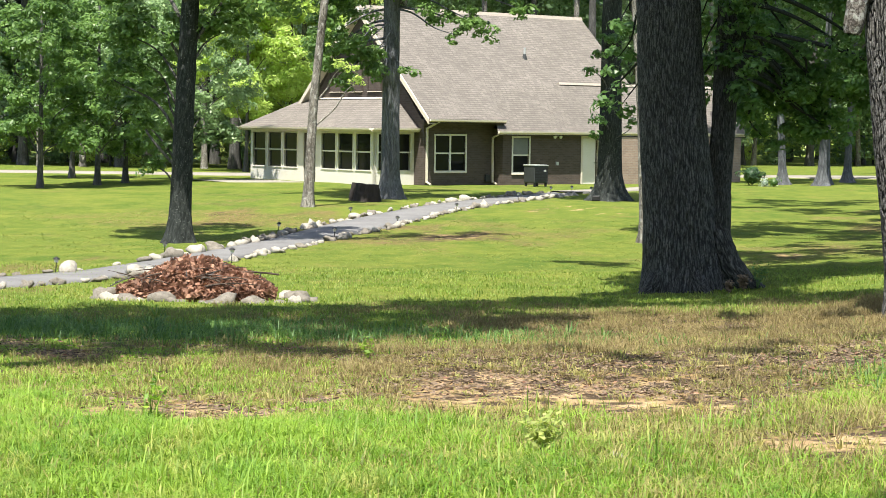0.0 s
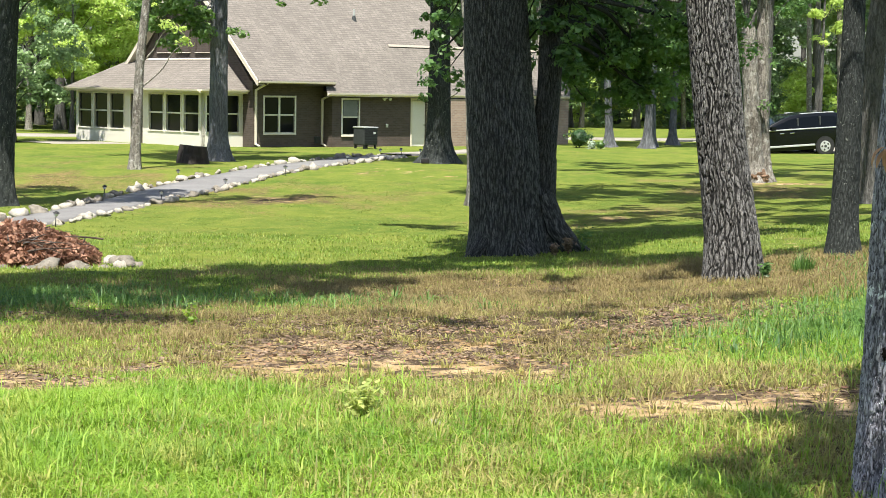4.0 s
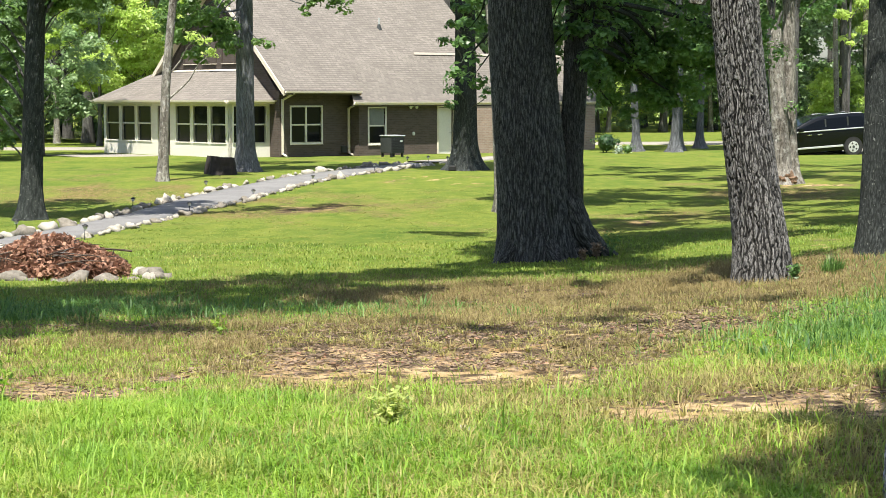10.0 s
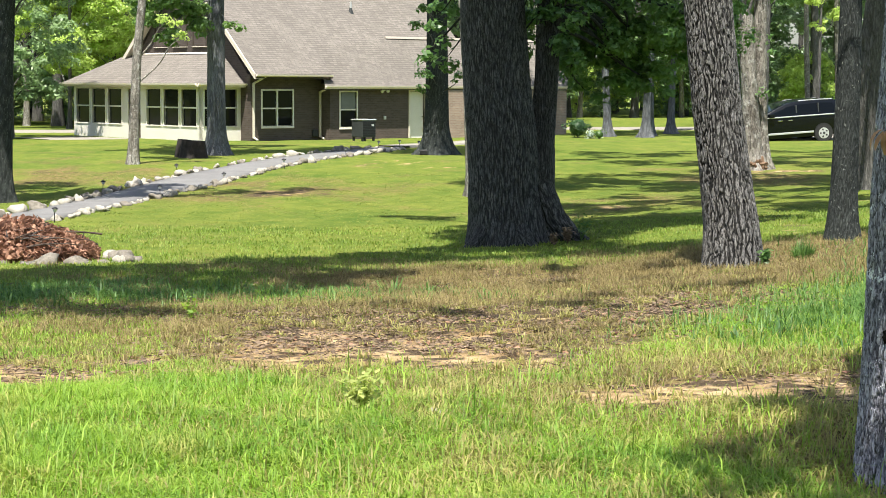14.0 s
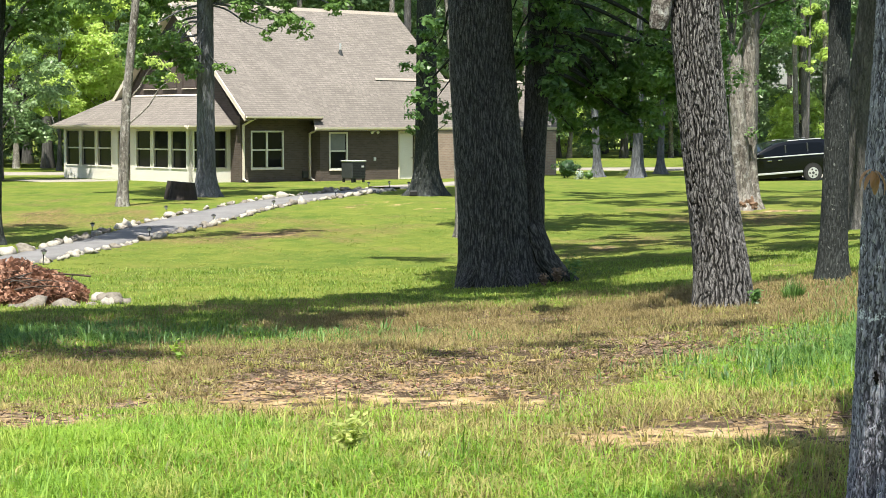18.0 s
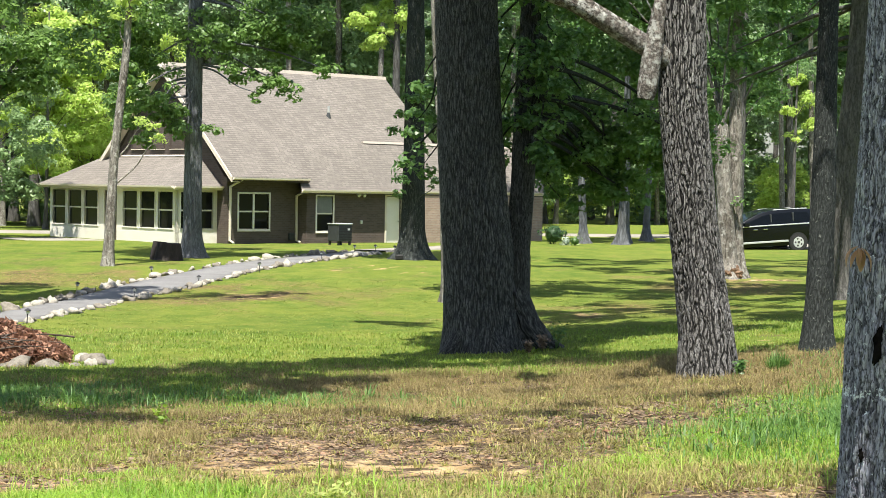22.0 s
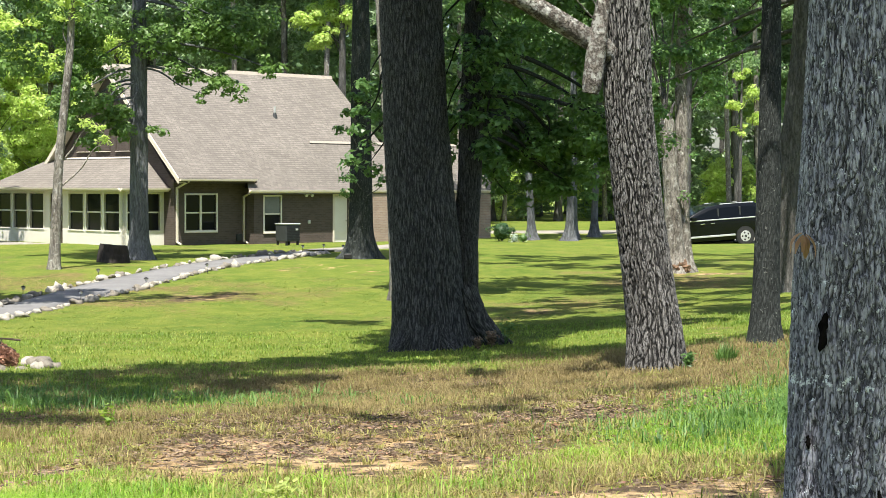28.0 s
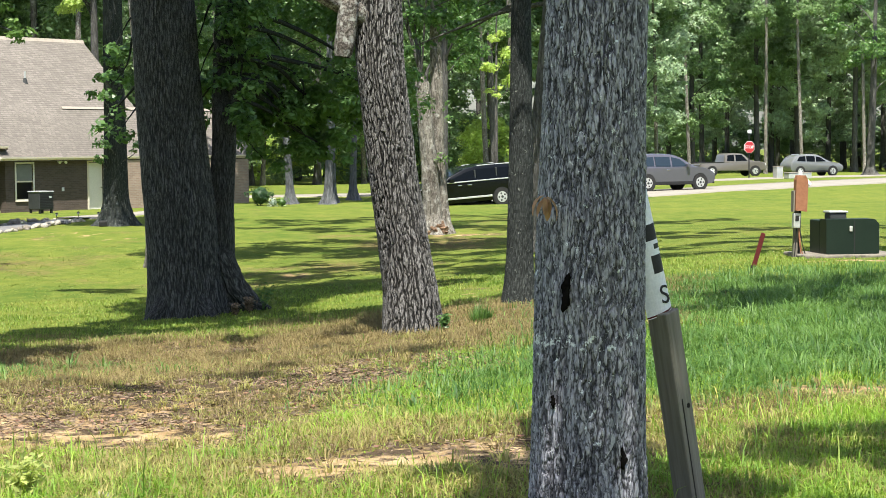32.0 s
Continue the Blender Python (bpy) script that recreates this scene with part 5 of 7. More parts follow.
tree("leaning_tree", 10.77, 43.2, [[(0.0, 0, -0.1, 0.3), (0.0, 0, 0.5, 0.25), (-0.06, 0, 2.7, 0.25), (0.26, 0, 5.5, 0.26), (0.38, 0, 8.0, 0.25), (0.5, 0, 13, 0.14)]],
     # clumps ten metres up are unseen, placed from the lawn spots they dapple
     M_BARK_FAR, [(-2.37, 2.8, 8.67, 0.9, 0.72), (-1.52, 2.8, 8.96, 0.9, 0.72), (-0.66, 2.8, 8.41, 0.8, 0.64), (-2.22, 2.8, 7.27, 0.8, 0.64), (-1.23, 2.8, 7.42, 0.8, 0.64), (-0.37, 2.8, 6.87, 0.6, 0.48), (-0.94, 2.8, 6.01, 0.5, 0.4), (-2.07, 2.8, 6.0, 0.6, 0.48), (-2.63, 2.8, 5.01, 0.45, 0.36), (-1.5, 2.8, 5.31, 0.5, 0.4)] + [(a - 11.42, b - 47.6, 10.0, r, 0.35) for a, b, r in ((5.0, 51.4, 0.9), (6.2, 50.0, 1.0), (6.9, 46.8, 0.9), (6.9, 43.1, 0.9), (5.1, 39.4, 0.9), (5.5, 35.6, 0.9), (3.8, 36.5, 0.8), (8.4, 41.7, 0.8), (8.1, 36.5, 0.9))] + ring_blobs(14, 4.0, 9.6, 13.5, 1.3, G, -1.0, -0.5), M_LEAF_OAK, 1000, 0.15, "leaning lichened trunk with spreading roots", "", 18, 80, 160, ridge=0.02, flare=0.55, furrow=(34, 4.0), hang=True)
# unseen tree, added right of the view to cast shade on the verge
tree("verge_shade_tree", 18.6, 31.0, [[(0, 0, -0.1, 0.4), (-0.1, 0, 4, 0.33), (-0.3, 0, 8, 0.28), (-0.4, 0, 13, 0.15)]], M_BARK_FAR,
     [(-6.4, 0.6, 10.4, 0.9, 0.5), (-5.2, -0.6, 11.0, 1.0, 0.5), (-4.2, 1.0, 10.6, 0.9, 0.5), (-3.4, -1.0, 11.4, 1.0, 0.6), (-5.0, 2.2, 11.2, 0.8, 0.5), (-7.4, 1.6, 10.8, 0.7, 0.4)] + ring_blobs(9, 3.0, 9.0, 13.5, 1.3, np.random.default_rng(5)), M_LEAF_OAK, 150, 0.22, "broad unseen tree added to shade the verge", "", 9, 24, 30, ridge=0.0)
# unseen lawn tree, added only for the dapples of its crown on the far lawn
tree("lawn_shade_tree", 25.0, 44.0, [[(0, 0, -0.1, 0.42), (-0.1, 0, 4, 0.34), (-0.3, 0, 9, 0.28), (-0.4, 0, 14, 0.12)]], M_BARK_FAR,
     [(a - 25.65, b - 48.4, 10.2 + 0.4 * math.sin(a * 5), 0.95 + 0.35 * math.cos(b * 7), 0.4) for a, b in ((15.4, 49.2), (15.3, 46.9), (16.9, 48.8), (18.6, 50.4), (19.8, 50.8), (12.9, 39.9), (14.2, 41.5), (15.1, 42.0), (17.1, 43.9), (17.8, 55.6), (19.4, 56.7), (16.9, 39.5), (18.9, 42.2), (11.3, 36.6))] + ring_blobs(8, 2.6, 9.0, 14.0, 1.3, np.random.default_rng(6)), M_LEAF_OAK, 150, 0.22, "broad unseen tree added to dapple the lawn", "", 19, 24, 30, ridge=0.0, high_per=700, limb_every=3)
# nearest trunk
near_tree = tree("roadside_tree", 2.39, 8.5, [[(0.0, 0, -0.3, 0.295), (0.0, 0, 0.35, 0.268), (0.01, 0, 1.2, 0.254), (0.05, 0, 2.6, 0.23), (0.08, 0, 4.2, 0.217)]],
                 # all clumps are unseen, placed to shade the trunk, the verge and the litter
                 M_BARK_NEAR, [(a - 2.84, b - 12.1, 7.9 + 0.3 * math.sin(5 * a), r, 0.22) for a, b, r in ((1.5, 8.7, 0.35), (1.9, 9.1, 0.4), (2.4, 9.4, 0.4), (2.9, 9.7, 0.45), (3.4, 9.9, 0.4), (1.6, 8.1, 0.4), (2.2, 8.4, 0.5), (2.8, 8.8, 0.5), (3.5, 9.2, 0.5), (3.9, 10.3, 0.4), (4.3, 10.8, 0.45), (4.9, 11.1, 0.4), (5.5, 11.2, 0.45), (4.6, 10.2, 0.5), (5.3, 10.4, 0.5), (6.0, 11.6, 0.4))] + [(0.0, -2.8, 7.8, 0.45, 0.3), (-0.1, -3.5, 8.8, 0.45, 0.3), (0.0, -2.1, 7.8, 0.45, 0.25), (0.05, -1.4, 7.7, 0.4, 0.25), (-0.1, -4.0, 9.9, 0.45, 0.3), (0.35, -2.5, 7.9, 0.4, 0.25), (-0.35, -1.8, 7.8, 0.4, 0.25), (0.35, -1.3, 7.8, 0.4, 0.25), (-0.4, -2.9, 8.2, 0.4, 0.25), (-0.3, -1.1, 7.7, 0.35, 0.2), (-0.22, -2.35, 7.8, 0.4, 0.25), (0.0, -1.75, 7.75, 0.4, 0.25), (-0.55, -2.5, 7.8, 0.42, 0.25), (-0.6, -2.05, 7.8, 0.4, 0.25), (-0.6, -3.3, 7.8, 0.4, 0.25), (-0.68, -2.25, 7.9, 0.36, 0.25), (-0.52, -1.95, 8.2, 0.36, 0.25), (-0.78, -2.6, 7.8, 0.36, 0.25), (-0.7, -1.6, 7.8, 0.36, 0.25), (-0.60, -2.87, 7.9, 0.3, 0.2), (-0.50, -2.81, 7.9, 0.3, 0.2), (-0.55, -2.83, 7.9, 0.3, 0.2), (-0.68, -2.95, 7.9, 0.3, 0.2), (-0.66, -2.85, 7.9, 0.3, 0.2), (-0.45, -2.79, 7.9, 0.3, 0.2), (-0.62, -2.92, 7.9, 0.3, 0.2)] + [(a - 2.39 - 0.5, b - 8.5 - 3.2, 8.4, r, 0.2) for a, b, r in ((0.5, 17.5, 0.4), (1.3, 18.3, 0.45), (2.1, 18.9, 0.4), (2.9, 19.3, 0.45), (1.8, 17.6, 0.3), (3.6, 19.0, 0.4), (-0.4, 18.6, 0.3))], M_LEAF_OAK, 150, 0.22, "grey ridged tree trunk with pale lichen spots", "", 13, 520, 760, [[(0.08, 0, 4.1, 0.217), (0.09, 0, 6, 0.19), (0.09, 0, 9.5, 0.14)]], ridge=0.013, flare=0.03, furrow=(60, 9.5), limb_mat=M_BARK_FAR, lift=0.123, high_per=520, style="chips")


def ragged(w, h, seed, name, label, m):
    """A ragged gash in the bark as a flat black patch: its shade is put into the colour."""
    bm = bmesh.new()
    bmesh.ops.create_icosphere(bm, subdivisions=4, radius=1.0)
    for vtx in bm.verts:
        c = vtx.co
        k = 1 + 1.3 * noise.noise(c * 1.7 + Vector((seed, 0, 0))) + 0.9 * noise.noise(c * 4.5 + Vector((0, seed, 0)))
        vtx.co = Vector((c.x * w * k + 0.5 * w * noise.noise(Vector((0, seed, c.z * 2.2))), c.y * 0.02, c.z * h * (1 + 0.3 * noise.noise(c * 3))))
    ob = part(name, bm, M_HOLLOW_SHADE, near_tree, label)
    ob.matrix_basis = m


ragged(0.017, 0.085, 3.0, "hollow", "ragged knot hole with its shade as a black patch", pose(-0.165, -0.21, 1.12, 0, 8, 0))
ragged(0.010, 0.05, 8.0, "knot", "small dark knot", pose(0.09, -0.25, 0.36, 0, -4, 0))
ragged(0.007, 0.03, 5.0, "knot", "small dark knot", pose(-0.215, -0.165, 0.62, 0, 0, 0))
# dead leaves caught on its bark
spray = empty("dead_leaf_cluster", pose(2.125, 8.265, 2.69), label="cluster of dry tan leaves caught on the bark", category="dead leaves")
g5 = np.random.default_rng(5)


def curled_leaf(length, width, curl):
    """A drooping leaf: two halves folded along the rib, bent down towards the tip."""
    bm = bmesh.new()
    rows = []
    for k in range(7):
        u = k / 6
        w = width * math.sin(math.pi * (0.06 + 0.9 * u)) ** 0.8
        a = curl * u
        x, z = length * u * math.cos(a * 0.6), -length * u * math.sin(a * 0.6)
        rows.append([bm.verts.new((x, -w / 2, z + 0.28 * w)), bm.verts.new((x, 0, z)), bm.verts.new((x, w / 2, z + 0.28 * w))])
    for p, q in zip(rows, rows[1:]):
        bm.faces.new((p[0], q[0], q[1], p[1]))
        bm.faces.new((p[1], q[1], q[2], p[2]))
    return bm


for turn, tip, size in ((-172, 25, 0.068), (-155, 48, 0.062), (-135, 62, 0.05), (-100, 84, 0.066), (-85, 72, 0.05), (-30, 58, 0.06), (-12, 38, 0.075)):
    ob = part("leaf", curled_leaf(size * 1.55, size * 0.5, g5.uniform(0.3, 1.2)), M_TAN_LEAF, spray, smooth=True)
    ob.matrix_basis = pose(g5.normal(0, 0.006), -0.012 + g5.normal(0, 0.005), g5.normal(0, 0.008)) @ pose(0, 0, 0, 0, tip, turn)
# yard trees
tree("yard_tree", -9.39, 43.4, [[(0, 0, -0.1, 0.3), (0.02, 0, 0.8, 0.25), (0.1, 0, 3, 0.225), (0.26, 0, 6, 0.2), (0.3, 0, 12, 0.1)]], M_BARK_TWIN,
     # three high clumps far to the right are unseen, added to shade the lawn
     [(-1.29, 0.4, 4.12, 0.6, 0.45), (-0.68, 0.4, 3.53, 0.55, 0.41), (-1.7, 0.4, 3.18, 0.5, 0.38), (-1.02, 0.4, 2.86, 0.5, 0.38), (-0.48, 0.4, 4.27, 0.5, 0.38), (-0.21, 0.4, 5.07, 0.7, 0.52), (0.88, 0.4, 4.94, 0.6, 0.45), (-0.54, 0.4, 2.33, 0.4, 0.3), (-1.43, 0.4, 4.92, 0.6, 0.45), (-1.97, 0.4, 3.98, 0.5, 0.38), (-0.74, 0.4, 1.85, 0.3, 0.22), (-1.3, 0.5, 5.4, 0.9, 0.7), (0.9, 0.8, 5.6, 0.7, 0.6)] + [(4.6, -0.6, 10.6, 0.9, 0.4), (6.0, 0.2, 10.8, 0.8, 0.4), (5.4, -1.2, 11.2, 0.6, 0.4)] + ring_blobs(11, 3.2, 5.6, 12.5, 1.2, G), M_LEAF_YARD, 1500, 0.15, "dark slender tree beside the path", "", 21, 60, 160, ridge=0.015, furrow=(22, 2.5), limb_mat=M_BARK_FAR)
tree("dead_pine", -8.35, 57.3, [[(0, 0, -0.1, 0.19), (0.05, 0, 1.0, 0.155), (0.15, 0, 3.2, 0.14), (0.5, 0, 6.5, 0.12), (0.6, 0, 8.5, 0.09), (0.35, 0, 11.5, 0.04)]], M_BARK_PALE,
     [(0.3, -0.2, 9.6, 0.7, 0.5), (0.5, -0.25, 7.5, 0.4, 0.5), (0.7, -0.25, 8.2, 0.45, 0.5), (0.2, -0.25, 9.0, 0.5, 0.5), (-0.6, 0, 10.4, 0.7, 0.5), (0.9, 0.2, 11.0, 0.8, 0.6), (-0.4, 0.1, 8.3, 0.4, 0.3), (1.3, 0, 8.9, 0.5, 0.35), (1.2, 0, 4.4, 0.35, 0.2), (1.6, 0.2, 3.9, 0.3, 0.2)], M_LEAF_LIGHT, 800, 0.15,
     "thin pale half-dead pine with peeling bark", "", 22, 22, 40, ridge=0.012, flare=0.3)
tree("yard_tree", -6.43, 63.7, [[(0, 0, -0.1, 0.42), (0, 0, 0.8, 0.32), (0.0, 0, 3, 0.3), (0.0, 0, 7, 0.27), (0.1, 0, 13, 0.14)]], M_BARK_GREY,
     [(1.6, -0.6, 6.4, 0.7, 0.5), (2.7, -0.8, 6.1, 0.7, 0.6), (3.2, -0.7, 5.7, 0.4, 0.35), (2.2, -0.8, 5.6, 0.4, 0.3), (4.3, -0.6, 6.5, 0.5, 0.35), (0.6, -0.7, 4.4, 0.3, 0.25), (-0.9, -0.4, 5.2, 0.9, 0.8), (-2.1, 0, 5.2, 1.0, 0.7), (-1.15, -1.2, 5.0, 0.65, 0.45), (-0.7, -1.2, 4.4, 0.55, 0.4), (-1.8, -1.2, 5.6, 0.65, 0.5), (-0.45, -1.2, 4.8, 0.4, 0.35), (-1.35, -1.2, 4.05, 0.55, 0.35), (-1.95, -1.2, 4.6, 0.55, 0.4), (-1.6, 0, 6.6, 1.2, 0.9), (0.8, 0, 7.6, 1.5, 1.0), (3.0, 0, 7.9, 1.6, 1.0), (-2.0, 0, 8.4, 1.6, 1.1)]
     + ring_blobs(13, 4.4, 7.8, 15.5, 1.4, G), M_LEAF_YARD, 1300, 0.17, "tall grey trunk with leafy branches hanging over the roof", "", 23, 32, 50, ridge=0.015, hang=True, high_from=12.0)
# dark bark carries the trunk's shade in its colour; the unseen crown adds more
tree("yard_tree", 1.1, 65.0, [[(0, 0, -0.1, 0.55), (0, 0, 0.9, 0.42), (0.0, 0, 3, 0.37), (-0.02, 0, 7, 0.33), (0.0, 0, 17, 0.12)]], M_BARK_TWIN,
     [(-0.6, -0.7, 5.0, 0.28, 0.2), (-0.85, -0.7, 4.5, 0.25, 0.15), (-0.4, -0.7, 2.8, 0.3, 0.22), (0.75, -0.7, 2.6, 0.22, 0.22), (-0.55, -0.7, 2.3, 0.2, 0.15), (0.1, -0.7, 5.6, 0.5, 0.4)] + ring_blobs(12, 3.0, 13.2, 18.0, 1.8, G, 0.0, -3.6), M_LEAF_OAK, 1600, 0.15, "stout grey tree with root flare beside the walkway", "", 24, 120, 200, ridge=0.02, flare=0.7, furrow=(40, 3.0), limb_mat=M_BARK_FAR)
tree("light_tree", 0.6, 89.0, [[(0, 0, -0.1, 0.25), (0, 0, 5, 0.2), (0, 0, 14, 0.1)]], M_BARK_FAR,
     [(-1.45, 0.0, 14.1, 1.1, 0.94), (-0.1, 0.0, 14.65, 1.2, 1.02), (0.45, 0.0, 12.77, 1.0, 0.85), (-1.16, 0.0, 12.21, 1.2, 1.02), (-0.34, 0.0, 10.87, 1.1, 0.94), (-1.69, 0.0, 10.58, 0.9, 0.77), (0.47, 0.0, 10.34, 0.8, 0.68), (-0.87, 0.0, 9.65, 0.9, 0.77), (-0.09, 0.0, 13.3, 1.2, 1.02)], M_LEAF_LIGHT, 1700, 0.2, "young tree with bright yellow-green leaves behind the house", "", 25, high_from=99)
# both rings of clumps are unseen; the second is added to dapple the lawn
tree("yard_tree", 1.75, 46.0, [[(0, 0, -0.1, 0.22), (-0.15, 0, 3, 0.2), (-0.36, 0, 6.1, 0.19), (-0.56, 0, 8.9, 0.17), (-0.8, 0, 13, 0.08)]], M_BARK_PALE, ring_blobs(8, 2.5, 9.5, 13, 1.2, G, 1.5, 0) + ring_blobs(20, 5.4, 9.6, 13, 0.9, G, 5.0, -1.5), M_LEAF_OAK, 150, 0.2, "thin pale trunk behind the oak", "", 26, 20, 40, ridge=0.008, limb_mat=M_BARK_FAR)
# broken snag
snag = tree("snag", 10.08, 54.0, [[(0.05, 0, -0.1, 0.33), (0.0, 0, 0.5, 0.27), (-0.1, 0, 2.2, 0.23), (-0.22, 0, 3.8, 0.22), (-0.27, 0, 4.45, 0.21), (-0.3, 0, 4.62, 0.1)],
                           [(0.35, 0.3, -0.1, 0.25), (0.25, 0.3, 2, 0.2), (0.2, 0.3, 6, 0.17), (0.3, 0.3, 10, 0.1)]], M_BARK_PALE,
     # clumps above ten metres are unseen, added to streak the lawn with shade
     [(0.3, -0.1, 2.2, 0.2, 0.35), (0.4, 0.2, 3.6, 0.25, 0.3), (-0.3, 0.4, 6.3, 0.8, 0.6), (0.8, 0.3, 7.4, 1.2, 0.9), (-0.6, 0.3, 8.3, 1.3, 0.9), (0.5, 0.3, 9.6, 1.4, 1.0)] + [(a - 10.73, b - 58.6, 10.6, r, 0.4) for a, b, r in ((5.2, 60.8, 1.1), (7.1, 59.1, 1.1), (8.9, 57.5, 1.0), (6.8, 66.0, 1.2), (9.0, 64.6, 1.2), (12.7, 61.0, 1.0), (12.6, 55.6, 0.9))] + ring_blobs(32, 7.0, 10.6, 14, 0.9, G, 0.8, 2.5), M_LEAF_OAK, 1100, 0.15,
     "broken pale snag with peeling bark and a split top", "", 27, 40, 70, [[(-0.25, -0.1, 4.3, 0.09), (-0.12, -0.12, 4.85, 0.04), (-0.05, -0.1, 5.0, 0.01)], [(-0.38, -0.1, 4.3, 0.08), (-0.42, -0.12, 4.9, 0.02)]], ridge=0.03, flare=0.7, limb_mat=M_BARK_FAR, limb_every=4)
rot = bmesh.new()
bmesh.ops.create_icosphere(rot, subdivisions=4, radius=1.0)
for vtx in rot.verts:
    c = vtx.co
    k = 1 + 0.5 * noise.noise(c * 2.1) + 0.35 * noise.noise(c * 6.0)
    vtx.co = Vector((c.x * 0.27 * k, c.y * 0.16 * k, c.z * 0.24 * k))
rotten = part("rotten_wood", rot, M_ROT, snag, "crumbling red-brown rotten wood at the foot")
rotten.matrix_basis = pose(0.1, -0.26, 0.12)
for k, (x, y, r, lean) in enumerate([(9.05, 83.4, 0.17, -0.3), (10.6, 81.9, 0.17, 0.1), (10.95, 83.4, 0.17, 0.0), (12.35, 86.7, 0.16, 0.2), (19.0, 99.0, 0.28, 0.1), (23.0, 104.0, 0.22, -0.2), (56.3, 128.0, 0.3, 0.2)]):
    tree("yard_tree", x, y, [[(0, 0, -0.1, r * 1.1), (0, 0, 0.6, r), (lean, 0, 6, r * 0.8), (lean * 2, 0, 13, r * 0.4)]], M_BARK_GREY if k < 4 else M_BARK_FAR, ring_blobs(9, 3.2, 7.0, 15, 1.3, G), M_LEAF_WOOD if k % 2 else M_LEAF_OAK, 520, 0.24,
         "tall lawn tree with grey flared trunk", "lawn trees", 40 + k, 20, 60, ridge=0.01, flare=1.3, high_from=99, limb_every=2, limb_mat=M_BARK_FAR)
for k, (x, y, h) in enumerate([(-18.8, 72.0, 7.0), (-18.3, 74.5, 6.0), (-16.6, 79.0, 8.5), (-22.0, 80, 8.0), (-20.1, 68.6, 7.5), (-17.0, 95.0, 11.0), (-15.2, 98.0, 12.5)]):
    tree("small_tree", x, y, [[(0, 0, -0.1, 0.12), (0.05, 0, 2, 0.09), (0.1, 0, h, 0.04)]], M_BARK_FAR, ring_blobs(12, h * 0.27, h * 0.22, h, h * 0.15, G), M_LEAF_LIGHT if k > 4 else M_LEAF_WOOD if k in (1, 2) else M_LEAF_YARD, 1100, 0.19,
         "small bushy tree with light green leaves", "small lawn trees", 60 + k, 12, 16, ridge=0.0)

tree("small_tree", 18.6, 84.0, [[(0, 0, -0.1, 0.1), (0.05, 0, 3, 0.08), (0.1, 0, 8.5, 0.03)]], M_BARK_FAR,
     [(0.1, 0, 7.3, 0.4, 0.35), (0.6, 0.2, 6.6, 0.6, 0.4), (-0.2, 0, 6.0, 0.55, 0.35), (0.9, 0, 5.4, 0.6, 0.35), (0.1, 0.2, 4.9, 0.4, 0.3)], M_LEAF_LIGHT, 1500, 0.17, "young tree with tiers of bright leaves", "small lawn trees", 69, 12, 16, ridge=0.0)
# woods all round
g7 = np.random.default_rng(7)
protos = []
for k in range(6):
    h = (21, 24, 19, 26, 22, 20)[k]
    lo = (0.26, 0.34, 0.18, 0.4, 0.3, 0.16)[k]
    protos.append(tree("woodland_tree", 0, 200, [[(0, 0, -0.5, 0.28), (g7.normal(0, 0.15), 0, h * 0.5, 0.2), (g7.normal(0, 0.4), 0, h * 0.97, 0.05)]], M_BARK_FAR,
                       ring_blobs(22, h * 0.19, h * lo, h, h * 0.088, g7), M_LEAF_GLINT if k > 2 else M_LEAF_WOOD, 330, 0.32, "tall woodland tree in full summer leaf", "woods round the lawn", 70 + k, 10, 14, ridge=0, high_from=99, limb_every=7))
slim = tree("slim_tree", 0, 200, [[(0, 0, -0.5, 0.17), (0.2, 0, 12, 0.13), (0.1, 0, 25, 0.05)]], M_BARK_PALE, ring_blobs(12, 2.6, 13, 25, 1.5, g7), M_LEAF_WOOD, 480, 0.26, "tall slim pale trunk at the edge of the woods", "slim trees at the woods", 77, 12, 20, ridge=0, high_from=99, limb_every=4)
bushes = []
for k in range(3):
    bushes.append(tree("shrub", 0, 200, [[(0, 0, -0.2, 0.07), (0, 0, 2.5, 0.03)]], M_BARK_FAR, ring_blobs(10, 1.7, 0.5, 4.2, 1.0, g7), M_LEAF_WOOD if k else M_LEAF_LIGHT, 480, 0.22, "leafy shrub at the edge of the woods", "understorey", 80 + k, 8, 8, ridge=0, high_from=99, limb_every=5))


def edge_depth(s):
    return 104 + 62 * float(ease(np.clip((s - 0.22) / 0.12, 0, 1))) + 30 * float(ease(np.clip((s - 0.04) / 0.05, 0, 1)) * ease(np.clip((0.24 - s) / 0.05, 0, 1)))


used = set()
for row in range(5):
    s = -0.46
    while s < 0.64:
        d = edge_depth(s) + row * 9 + g7.uniform(-3, 3)
        x = s * d
        # brightened copies are picked more often towards both sides
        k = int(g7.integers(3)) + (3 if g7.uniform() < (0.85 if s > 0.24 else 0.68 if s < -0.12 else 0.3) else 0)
        m = pose(x, d, gz(x, d), 0, 0, g7.uniform(0, 360))
        if k not in used:
            used.add(k)
            protos[k].matrix_world = m
        else:
            copy_thing(protos[k], m)
        s += (5.0 + 0.6 * row) / d * g7.uniform(0.8, 1.3)
for row in range(2):
    s = 0.02
    while s < 0.62:
        d = edge_depth(s) + 34 + row * 9 + g7.uniform(-3, 3)
        copy_thing(bushes[int(g7.integers(1, 3))], pose(s * d, d, gz(s * d, d), 0, 0, g7.uniform(0, 360)) @ Matrix.Diagonal((1.3, 1.3, 1.2, 1)))
        s += 3.4 / d * g7.uniform(0.8, 1.2)
used = set()
